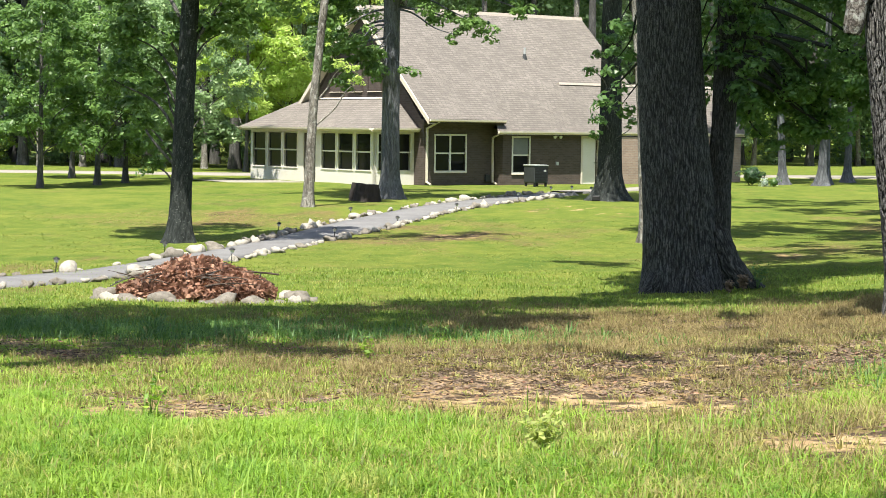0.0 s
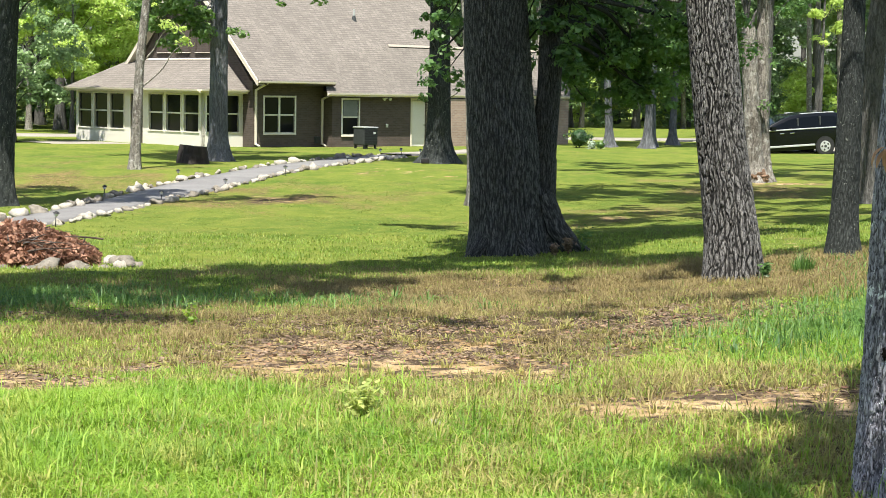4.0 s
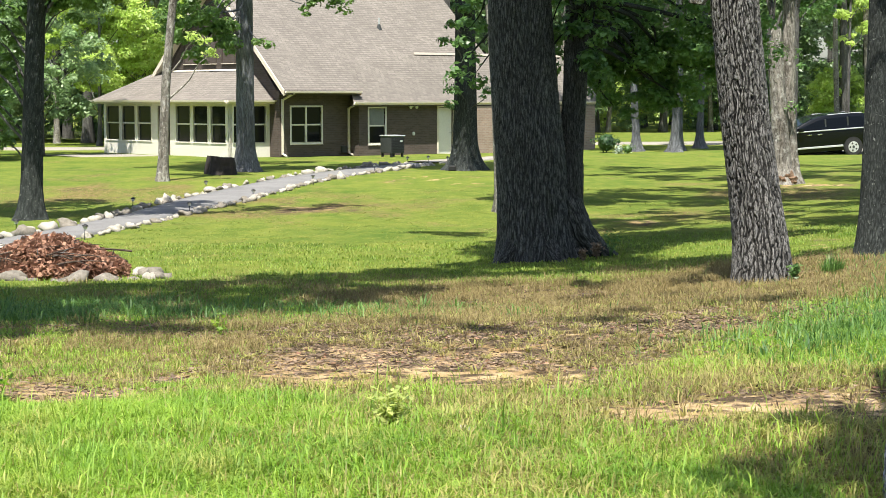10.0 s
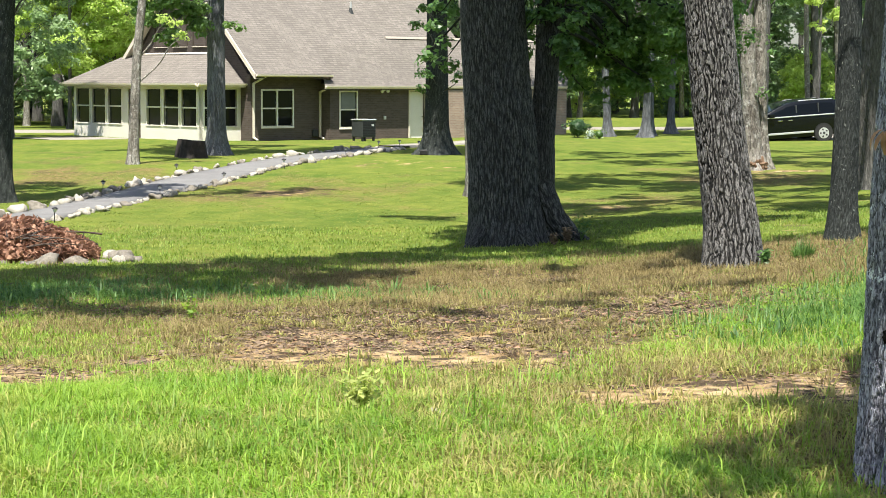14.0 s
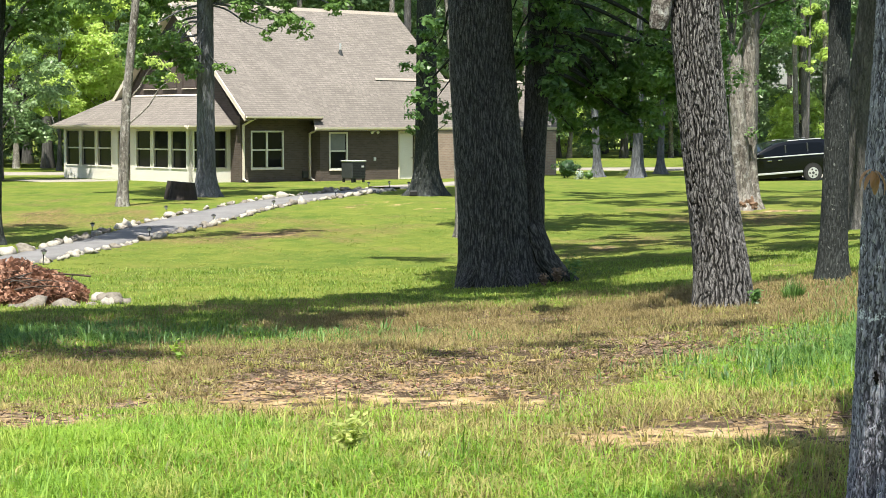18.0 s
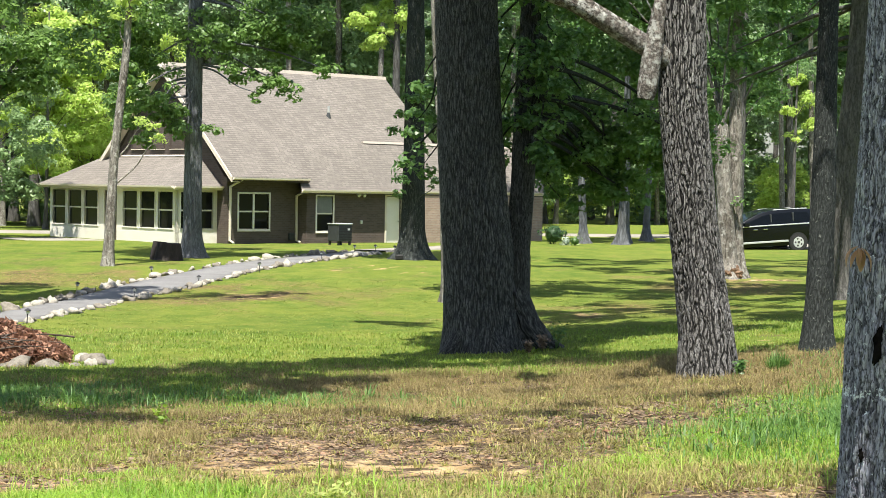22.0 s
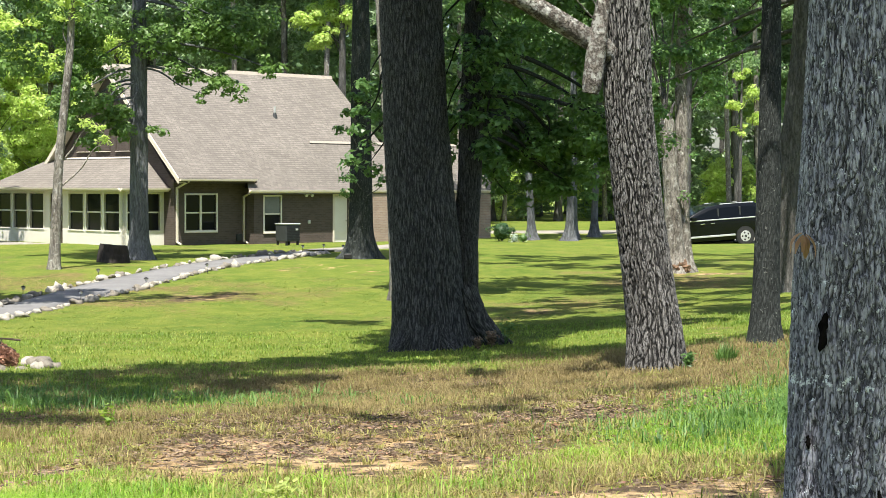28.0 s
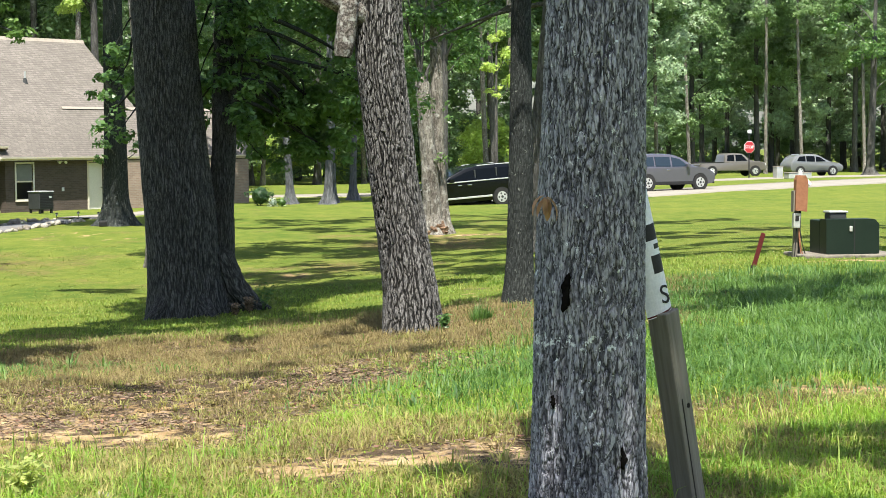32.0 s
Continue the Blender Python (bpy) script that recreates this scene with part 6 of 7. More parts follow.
for row in range(2):
    s = -0.44
    while s < 0.62:
        d = edge_depth(s) + 1 + row * 10 + g7.uniform(-2.5, 2.5)
        x = s * d
        k = int(g7.integers(3))
        if s > 0.24 and g7.uniform() < 0.92:
            s += 3.6 / d
            continue
        m = pose(x, d, gz(x, d), 0, 0, g7.uniform(0, 360))
        if k not in used:
            used.add(k)
            bushes[k].matrix_world = m
        else:
            copy_thing(bushes[k], m)
        s += 3.6 / d * g7.uniform(0.7, 1.5)

# unseen trees behind the camera, added for dark reflections in glass and paint
for k in range(46):
    a = math.pi + math.pi * (k + 0.5) / 46 + g7.uniform(-0.03, 0.03)
    r = 62 + g7.uniform(-6, 14)
    x, y = math.cos(a) * r * 1.5, math.sin(a) * r
    copy_thing(protos[int(g7.integers(6))], pose(x, y, gz(x, y), 0, 0, g7.uniform(0, 360)))

for k in range(26):
    s = -0.34 + 0.86 * (k + g7.uniform(0.1, 0.9)) / 26
    d = edge_depth(s) - g7.uniform(1, 7)
    m = pose(s * d, d, gz(s * d, d), g7.normal(0, 1.2), g7.normal(0, 1.2), g7.uniform(0, 360))
    if k == 0:
        slim.matrix_world = m
    else:
        copy_thing(slim, m)


# ---- vehicles ----
def vehicle(name, m, outline, belt, width, wheels, wheel_r, windows, paint, label, extras=(), glass=None, shield=None):
    """A parked vehicle. Side outline and windows as (along, up) from its tail, front at the larger end."""
    car = empty(name, m, label=label, category="car")
    for _ in range(2):
        soft_line = []
        for (x0, z0), (x1, z1) in zip(outline, outline[1:] + outline[:1]):
            soft_line += [(x0 * 0.8 + x1 * 0.2, z0 * 0.8 + z1 * 0.2), (x0 * 0.2 + x1 * 0.8, z0 * 0.2 + z1 * 0.8)]
        outline = soft_line
    top = max(z for _, z in outline)

    def half(z):
        low = max(0.0, (belt * 0.62 - z) / belt)
        return width / 2 * (1 - 0.17 * max(0.0, (z - belt) / (top - belt)) ** 1.25 - 0.16 * low * low)

    pts = []
    for (x0, z0), (x1, z1) in zip(outline, outline[1:] + outline[:1]):
        pts.append((x0, z0))
        if (z0 - belt - 0.001) * (z1 - belt - 0.001) < 0:
            k = (belt + 0.001 - z0) / (z1 - z0)
            pts.append((x0 + (x1 - x0) * k, belt + 0.001))
    outline = pts
    bm = bmesh.new()
    cx, cz = sum(p[0] for p in outline) / len(outline), sum(p[1] for p in outline) / len(outline)
    rings = []
    for f, s in ((-1.0, 0.955), (-0.985, 0.98), (-0.94, 0.997), (-0.8, 1.004), (0.0, 1.012), (0.8, 1.004), (0.94, 0.997), (0.985, 0.98), (1.0, 0.955)):
        rings.append([bm.verts.new((cx + (x - cx) * s, f * half(z), cz + (z - cz) * s)) for x, z in outline])
    n = len(outline)
    for a, b in zip(rings, rings[1:]):
        for i in range(n):
            bm.faces.new((a[i], a[(i + 1) % n], b[(i + 1) % n], b[i]))
    cut = [i for i, p in enumerate(outline) if abs(p[1] - belt - 0.001) < 1e-6]
    i, j = cut[0], cut[-1]
    for ring, flip in ((rings[0], True), (rings[-1], False)):
        for loop in (ring[i:j + 1], ring[j:] + ring[:i + 1]):
            bm.faces.new(loop[::-1] if flip else loop)
    body = part("body", bm, paint, car, smooth=True)
    body.data.set_sharp_from_angle(angle=radians(30))
    if shield:
        (xa, za), (xb, zb) = shield
        b2 = bmesh.new()
        lift = Vector((za - zb, 0, xb - xa)).normalized() * 0.015
        vs = [[b2.verts.new(Vector((x, q * (half(z) - 0.12), z)) + lift * f) for x, z, q in ((xa, za, -1), (xb, zb, -1), (xb, zb, 1), (xa, za, 1))] for f in (1, -2)]
        b2.faces.new(vs[0])
        b2.faces.new(vs[1][::-1])
        for i in range(4):
            b2.faces.new((vs[0][i], vs[1][i], vs[1][(i + 1) % 4], vs[0][(i + 1) % 4]))
        part("windshield", b2, glass or M_CAR_GLASS, body)
    for sgn in (-1, 1):
        for k, poly in enumerate(windows):
            b2 = bmesh.new()
            v1 = [b2.verts.new((x, sgn * (half(z) + 0.012), z)) for x, z in poly]
            v2 = [b2.verts.new((x, sgn * (half(z) - 0.03), z)) for x, z in poly]
            b2.faces.new(v1)
            b2.faces.new(v2[::-1])
            for i in range(len(poly)):
                j = (i + 1) % len(poly)
                b2.faces.new((v1[i], v1[j], v2[j], v2[i]))
            part("side_window", b2, glass or M_CAR_GLASS, body)
        for wx in wheels:
            y = sgn * (width / 2 - 0.02)
            # black disc instead of an opening: the shade in the arch as colour
            part("arch_shade", rod((wx, y - sgn * 0.1, wheel_r * 1.02), (wx, y + sgn * 0.026, wheel_r * 1.02), wheel_r * 1.17, sides=28), M_BLACK, body)
            wheel = part("wheel", rod((wx, y - sgn * 0.2, wheel_r), (wx, y + sgn * 0.04, wheel_r), wheel_r, sides=28), M_TYRE, car)
            part("rim", rod((wx, y, wheel_r), (wx, y + sgn * 0.048, wheel_r), wheel_r * 0.7, wheel_r * 0.64, 24), M_LIGHT_METAL, wheel)
            part("hub", rod((wx, y, wheel_r), (wx, y + sgn * 0.06, wheel_r), wheel_r * 0.16, sides=12), M_METAL_GREY, wheel)
            for k in range(5):
                a = k * 2 * math.pi / 5
                c, s = math.cos(a) * wheel_r * 0.42, math.sin(a) * wheel_r * 0.42
                part("vent_slot", rod((wx + c, y, wheel_r + s), (wx + c, y + sgn * 0.053, wheel_r + s), wheel_r * 0.12, sides=8), M_TYRE, wheel)
    for nm, lo, hi, mat in extras:
        for sgn in (-1, 1):
            y0, y1 = sorted((sgn * lo[1], sgn * hi[1]))
            part(nm, box((lo[0], y0, lo[2]), (hi[0], y1, hi[2]), 0.012), mat, body)
    return car


def heading(fx, fy, dx, dy, along, pitch=0.0):
    """The pose whose point `along` the vehicle's length stands at (fx, fy), nose towards (dx, dy)."""
    a = math.atan2(dy, dx)
    x, y = fx - along * math.cos(a), fy - along * math.sin(a)
    return pose(x, y, gz(fx, fy) + 0.04, 0, pitch, math.degrees(a))


van_outline = [(0.05, 0.35), (0.0, 0.6), (0.04, 1.0), (0.12, 1.25), (0.35, 1.66), (0.6, 1.74), (1.3, 1.77), (2.1, 1.74), (2.7, 1.64), (3.3, 1.40), (3.85, 1.14), (4.7, 0.98), (5.08, 0.82), (5.15, 0.55), (5.08, 0.3), (4.6, 0.24), (0.6, 0.24)]
vehicle("van", heading(17.1, 77.7, -0.96, -0.2, 1.1, 4.0), van_outline, 1.08, 1.98, (1.1, 4.15), 0.35,
        [[(0.45, 1.22), (0.62, 1.58), (1.22, 1.61), (1.22, 1.2)], [(1.32, 1.2), (1.32, 1.61), (2.2, 1.58), (2.2, 1.18)], [(2.3, 1.18), (2.3, 1.57), (2.66, 1.51), (3.15, 1.31), (3.4, 1.17)]], M_VAN,
        "black minivan parked on the driveway", [("sill_trim", (1.55, 0.96, 0.40), (3.75, 1.02, 0.48), M_LIGHT_METAL), ("belt_trim", (0.4, 0.975, 1.09), (3.55, 1.02, 1.14), M_LIGHT_METAL), ("door_handle", (2.45, 0.98, 0.95), (2.65, 1.03, 0.99), M_CHROME), ("door_handle", (2.9, 0.98, 0.95), (3.1, 1.03, 0.99), M_CHROME),
                                               # strips between the windows are paler: reflections there put into the
                                               # colour
                                               ("mirror", (3.3, 0.95, 1.12), (3.5, 1.16, 1.28), M_VAN), ("tail_light", (0.02, 0.7, 0.95), (0.2, 0.98, 1.25), M_LAMP_RED), ("roof_rail", (0.6, 0.77, 1.70), (2.1, 0.82, 1.755), M_LIGHT_METAL), ("pillar_glint", (1.24, 0.80, 1.2), (1.3, 0.955, 1.6), M_METAL_GREY), ("pillar_glint", (2.22, 0.82, 1.18), (2.28, 0.955, 1.56), M_METAL_GREY)], shield=((2.75, 1.63), (3.8, 1.17)))
suv_outline = [(0.03, 0.4), (0.0, 0.75), (0.08, 1.1), (0.3, 1.5), (0.6, 1.66), (1.6, 1.71), (2.4, 1.66), (2.9, 1.5), (3.45, 1.13), (4.3, 1.0), (4.68, 0.82), (4.76, 0.55), (4.68, 0.32), (4.2, 0.26), (0.5, 0.26)]
vehicle("suv", heading(28.6, 87.0, 0.94, 0.34, 3.85) @ Matrix.Diagonal((1.08, 1.0, 1.04, 1)), suv_outline, 1.06, 1.86, (0.95, 3.85), 0.36,
        [[(0.5, 1.16), (0.72, 1.52), (1.3, 1.56), (1.3, 1.12)], [(1.38, 1.12), (1.38, 1.56), (2.2, 1.55), (2.2, 1.1)], [(2.3, 1.1), (2.3, 1.54), (2.75, 1.44), (3.2, 1.12)]], M_GREY_CAR,
        "grey crossover car parked on the concrete road", [("sill_trim", (1.3, 0.86, 0.27), (3.45, 0.945, 0.42), M_BLACK), ("bumper", (4.4, 0.45, 0.3), (4.735, 0.84, 0.5), M_BLACK), ("head_light", (4.3, 0.55, 0.78), (4.66, 0.9, 0.92), M_LAMP_CLEAR), ("mirror", (3.05, 0.9, 1.08), (3.22, 1.08, 1.22), M_GREY_CAR), ("door_handle", (2.0, 0.9, 0.93), (2.18, 0.95, 0.97), M_CHROME)], shield=((2.5, 1.63), (3.45, 1.13)), glass=M_CAR_GLASS_SKY)
truck_outline = [(0.0, 0.5), (0.0, 1.08), (2.0, 1.1), (2.02, 1.12), (2.12, 1.72), (2.35, 1.86), (3.6, 1.84), (4.2, 1.25), (5.3, 1.12), (5.5, 0.95), (5.55, 0.5), (5.3, 0.4), (0.3, 0.42)]
vehicle("pickup_truck", heading(53.2, 150.0, 1.0, 0.1, 3.0) @ Matrix.Diagonal((1.1, 1, 1.02, 1)), truck_outline, 1.12, 1.95, (1.0, 4.6), 0.38,
        [[(2.25, 1.22), (2.32, 1.68), (2.85, 1.72), (2.85, 1.2)], [(2.98, 1.2), (2.98, 1.72), (3.5, 1.7), (3.95, 1.22)]], M_TAN_CAR,
        "pewter pickup truck parked beside the woods", [("bed_rail", (0.0, 0.93, 1.08), (2.0, 1.0, 1.14), M_BLACK), ("head_light", (5.2, 0.6, 0.8), (5.5, 0.95, 0.98), M_LAMP_CLEAR)])
hatch_outline = [(0.05, 0.4), (0.0, 0.8), (0.15, 1.1), (0.5, 1.5), (0.8, 1.63), (1.8, 1.67), (2.5, 1.6), (3.3, 1.12), (4.2, 0.98), (4.55, 0.8), (4.6, 0.5), (4.4, 0.28), (0.4, 0.28)]
vehicle("parked_car", heading(55.4, 137.0, 1.0, 0.12, 2.3), hatch_outline, 1.08, 1.84, (0.85, 3.65), 0.36,
        [[(0.55, 1.16), (0.8, 1.5), (1.3, 1.53), (1.3, 1.12)], [(1.38, 1.12), (1.38, 1.54), (2.1, 1.52), (2.1, 1.1)], [(2.2, 1.1), (2.2, 1.5), (2.5, 1.46), (3.05, 1.12)]], M_SILVER_CAR,
        "silver crossover car parked beside the woods", [("sill_trim", (1.25, 0.85, 0.27), (3.25, 0.935, 0.42), M_BLACK), ("roof_rail", (0.9, 0.66, 1.63), (2.4, 0.7, 1.69), M_CHROME)])
vehicle("parked_suv", heading(64.5, 137.5, -1.0, 0.3, 2.0), suv_outline, 1.06, 1.86, (0.95, 3.85), 0.38, [[(0.5, 1.16), (0.72, 1.52), (1.3, 1.56), (1.3, 1.12)], [(1.38, 1.12), (1.38, 1.56), (2.2, 1.55), (2.2, 1.1)], [(2.3, 1.1), (2.3, 1.54), (2.75, 1.44), (3.2, 1.12)]], M_VAN,
        "dark utility vehicle parked in the shade of the woods")


# ---- street furniture ----
def letters(text, size, mat, parent, m, name="lettering", depth=0.002):
    cu = bpy.data.curves.new(name, "FONT")
    cu.body, cu.size, cu.extrude, cu.align_x, cu.align_y = text, size, depth, "CENTER", "CENTER"
    tmp = bpy.data.objects.new(name, cu)
    scene.collection.objects.link(tmp)
    me = bpy.data.meshes.new_from_object(tmp.evaluated_get(bpy.context.evaluated_depsgraph_get()))
    bpy.data.objects.remove(tmp)
    me.transform(m)
    me.materials.clear()
    me.materials.append(mat)
    return part(name, me, None, parent)


sx, sy = 40.6, 110.5
sign = empty("stop_sign", pose(sx, sy, gz(sx, sy), 0, 0, 12), label="red octagonal stop sign on a dark post", category="stop sign")
part("post", box((-0.03, 0, -0.1), (0.03, 0.05, 2.95), 0.005), M_BLACK, sign)
face = part("face", rod((0, -0.012, 1.95), (0, -0.002, 1.95), 0.4, sides=8), M_WHITE, sign)
face.matrix_basis = Matrix.Translation((0, 0, 1.95)) @ pose(0, 0, 0, 0, 22.5, 0) @ Matrix.Translation((0, 0, -1.95))
part("red_panel", rod((0, -0.02, 1.95), (0, -0.014, 1.95), 0.375, sides=8), M_RED, face)
letters("STOP", 0.27, M_WHITE, sign, Matrix.Translation((0, -0.024, 1.95)) @ pose(0, 0, 0, 90, 0, 0))
part("street_plate", box((-0.13, -0.02, 2.82), (0.15, 0.0, 3.02), 0.004), M_WHITE, sign, "small pale street plate")

tx, ty = 14.15, 33.3
trf = empty("transformer", pose(tx, ty, gz(tx, ty) + 0.02, 0, 0, -4), label="dark green pad-mounted transformer box on a concrete pad", category="transformer")
part("pad", box((-0.95, -0.62, -0.2), (0.95, 0.75, 0.035), 0.03), M_STONE_DARK, trf, "low weathered grey pad")
part("tank", box((-0.5, -0.1, 0.04), (0.62, 0.5, 0.66), 0.02), M_GREEN_BOX, trf)
part("cabinet", prism([(-0.5, 0.04), (-0.5, 0.69), (0.42, 0.69), (0.52, 0.6), (0.52, 0.04)], "y", -0.5, -0.1), M_GREEN_BOX, trf)
part("seam", box((0.03, -0.512, 0.06), (0.05, -0.5, 0.66)), M_BLACK, trf)
part("lock_plate", box((-0.06, -0.52, 0.46), (0.0, -0.5, 0.56), 0.008), M_LIGHT_METAL, trf)
part("warning_plate", box((0.53, -0.45, 0.2), (0.54, -0.15, 0.5)), M_LIGHT_METAL, trf)
part("skirt", box((-0.46, -0.49, 0.0), (0.48, -0.1, 0.06)), M_BLACK, trf)
box_ = empty("meter_cap", pose(tx - 0.12, ty + 0.1, gz(tx, ty) + 0.68), label="pale grey round-cornered box on the transformer", category="utility box")
part("body", box((-0.17, -0.15, 0), (0.17, 0.15, 0.13), 0.03), M_METAL_GREY, box_)
part("lid", box((-0.19, -0.17, 0.13), (0.19, 0.17, 0.17), 0.015), M_LIGHT_METAL, box_)

px, py = 13.2, 33.3
ped = empty("utility_pedestal", pose(px, py, gz(px, py), 0, 2, 0), label="weathered orange utility pedestal with a grey meter box on a post", category="utility pedestal")
part("post", box((-0.05, 0.0, -0.1), (0.03, 0.08, 1.35), 0.008), M_POST, ped)
part("conduit", rod((0.06, 0.03, -0.05), (0.06, 0.03, 0.9), 0.025), M_BLACK, ped)
part("hood", prism([(-0.1, 0.88), (0.13, 0.86), (0.13, 1.45), (0.08, 1.54), (-0.07, 1.54), (-0.1, 1.45)], "y", -0.16, -0.02), M_RUST, ped, "faded orange cover")
part("side_flap", box((-0.13, -0.12, 0.85), (-0.105, 0.02, 1.25), 0.005), M_POST, ped)
part("meter", box((-0.11, -0.12, 0.55), (0.02, -0.01, 0.83), 0.01), M_LIGHT_METAL, ped, "grey meter box")
part("meter_window", box((-0.085, -0.128, 0.68), (-0.015, -0.12, 0.78)), M_BLACK, ped)
part("cap", rod((0.12, -0.09, 1.42), (0.19, -0.1, 1.36), 0.06, 0.04, 10), M_WHITE, ped)
part("globe", rod((0.0, -0.08, 1.54), (0.0, -0.08, 1.63), 0.055, 0.03, 12), M_LIGHT_METAL, ped)
for k in range(4):
    a = k * 0.9 - 1.0
    v, f = tube_np([(0.05 * math.cos(a) - 0.02, -0.05, 0.6), (0.1 * math.cos(a) - 0.04, -0.1, 0.3), (0.2 * math.cos(a) - 0.05, -0.12, 0.02)], [0.009, 0.009, 0.009], 6, 10)
    part("cable", mesh_np("cable", v, f, M_BLACK if k % 2 else M_RUST, True), None, ped)

kx, ky = 10.0, 27.0
stk = empty("marker_stake", pose(kx, ky, gz(kx, ky), 0, 17, 0), label="dark red leaning marker stake in tall grass", category="marker stake")
part("blade", box((-0.035, -0.01, -0.1), (0.035, 0.015, 0.66), 0.006), M_RED_STAKE, stk)
part("foot", box((-0.04, -0.014, -0.1), (0.04, 0.02, 0.14), 0.004), M_BLACK, stk, "black lower end")
for k, (x, y) in enumerate([(41.5, 108.0), (42.4, 107.0)]):
    ub = empty("utility_box", pose(x, y, gz(x, y), 0, 0, 10), label="low pale utility box on the verge", category="utility box", group="verge boxes")
    part("body", box((-0.8, -0.3, 0), (0.8, 0.3, 0.34), 0.04) if k else box((-0.2, -0.25, 0), (0.25, 0.25, 0.72), 0.04), M_LIGHT_METAL, ub)
    part("lid", box((-0.82, -0.32, 0.34), (0.82, 0.32, 0.39), 0.02) if k else box((-0.22, -0.27, 0.72), (0.27, 0.27, 0.77), 0.02), M_CONCRETE, ub)

# leaning timber post with a white sign board
post = empty("sign_post", pose(3.095, 9.1, gz(3.04, 9.1) - 0.043, 0, -13.8, 38), label="leaning weathered square timber post", category="post")
part("timber", box((-0.058, -0.058, -0.3), (0.058, 0.058, 1.1), 0.008), M_POST, post)
part("knot", rod((0.02, -0.06, 0.6), (0.02, -0.055, 0.6), 0.014, sides=8), M_STUMP, post)
part("crack", box((-0.03, -0.0595, -0.1), (-0.022, -0.056, 0.65)), M_STUMP, post)
brd = empty("sign_board", pose(2.845, 8.9, 2.06, 0, -12.5, 4), label="bent white sign board with black letters on a leaning post", category="sign board")


def bent(a0, a1, z0, z1, r, thick=0.004, slant=0.0):
    """A piece of a sheet bent round the post, from one angle to another."""
    bm = bmesh.new()
    cx_ = 0.03
    rings = []
    for k in range(15):
        a = radians(a0 + (a1 - a0) * k / 14)
        rings.append([bm.verts.new((cx_ + q * math.sin(a), 0.085 - q * math.cos(a), z + slant * k / 14)) for q, z in ((r, z0), (r, z1), (r - thick, z1), (r - thick, z0))])
    for p, q in zip(rings, rings[1:]):
        for i in range(4):
            bm.faces.new((p[i], p[(i + 1) % 4], q[(i + 1) % 4], q[i]))
    bm.faces.new(rings[0])
    bm.faces.new(rings[-1][::-1])
    return bm


part("panel", bent(-50, 72, 0.0, 0.78, 0.085, slant=0.03), M_WHITE, brd)
part("border", bent(-50, 72, 0.004, 0.012, 0.0856, 0.0006, 0.03), M_RED_STAKE, brd)
letters("S", 0.13, M_INK, brd, Matrix.Translation((0.072, 0.008, 0.105)) @ pose(0, 0, 0, 90, 0, 22))
for z0, z1, a0, a1 in ((0.22, 0.31, 6, 60), (0.34, 0.365, 26, 60), (0.385, 0.465, 0, 60)):
    part("letter_bar", bent(a0, a1, z0, z1, 0.0858, 0.0008), M_INK, brd)
for k in range(3):
    part("text_bar", bent(-10 + k * 12, -6 + k * 12, 0.6, 0.67, 0.0858, 0.0008), M_METAL_GREY, brd)

# stump beside the house tree
stx, sty = -6.95, 61.4
stump = empty("tree_stump", pose(stx, sty, gz(stx, sty)), label="dark sawn tree stump beside the trunk", category="stump")
v, f = tube_np([(0, 0, -0.1), (0, 0, 0.3), (0.01, 0, 0.56)], [0.42, 0.39, 0.37], 40, 24, 0.08, 0.03, (20, 2.0), 0.25, 5, 31)
part("bark", mesh_np("bark", v, f, M_STUMP, True), None, stump)
part("cut_face", rod((0.01, 0, 0.5), (0.01, 0, 0.55), 0.36, 0.35, 30), M_STUMP, stump, "dark weathered sawn face")
slabw = empty("stump_piece", pose(stx - 0.38, sty + 0.2, gz(stx, sty), 0, 6, 30), label="dark split piece of trunk leaning on the stump", category="wood")
v, f = tube_np([(0, 0, -0.05), (0, 0, 0.3), (0, 0, 0.6)], [0.26, 0.24, 0.2], 24, 14, 0.15, 0.02, (14, 2.0), 0.1, 4, 33)
part("bark", mesh_np("bark", v, f, M_STUMP, True), None, slabw)
part("cut_face", rod((0, 0, 0.55), (0, 0, 0.595), 0.2, 0.19, 20), M_STUMP, slabw)
blk = empty("drain_block", pose(0.72, 64.3, gz(0.72, 64.3)), label="small black block at the foot of the tree", category="block")
part("body", box((-0.22, -0.1, 0), (0.05, 0.1, 0.18), 0.03), M_BLACK, blk)
part("top", box((-0.18, -0.08, 0.18), (0.02, 0.08, 0.2), 0.005), M_METAL_GREY, blk)

# bushes at the wing's corner
for x, y, r, mt, lb in ((7.6, 82.0, 0.6, M_HEDGE, "round dark green clipped bush"), (8.0, 80.5, 0.22, M_SILVER_LEAF, "low pale silver-leaved plant"), (8.35, 80.2, 0.26, M_LEAF_YARD, "low green bush")):
    b = empty("bush", pose(x, y, gz(x, y)), label=lb + " on the lawn", category="bush", group="bushes by the house")
    g = np.random.default_rng(int(x * 10))
    c, o = cloud([(0, 0, r * 0.8, r, r * 0.8)], 2200, g, 40)
    v, f = leaf_quads(c, 0.11, g, out=o)
    part("foliage", mesh_np("foliage", v, f, mt), None, b)
    inner = bmesh.new()
    bmesh.ops.create_icosphere(inner, subdivisions=3, radius=r * 0.6)
    for q in inner.verts:
        q.co = q.co * (1 + 0.2 * noise.noise(q.co * 5)) + Vector((0, 0, r * 0.75))
    part("inner_foliage", inner, mt, b)
    v, f = tube_np([(0, 0, -0.1), (0, 0, r)], [0.04, 0.02], 6, 4)
    part("stem", mesh_np("stem", v, f, M_BARK_FAR, True), None, b)

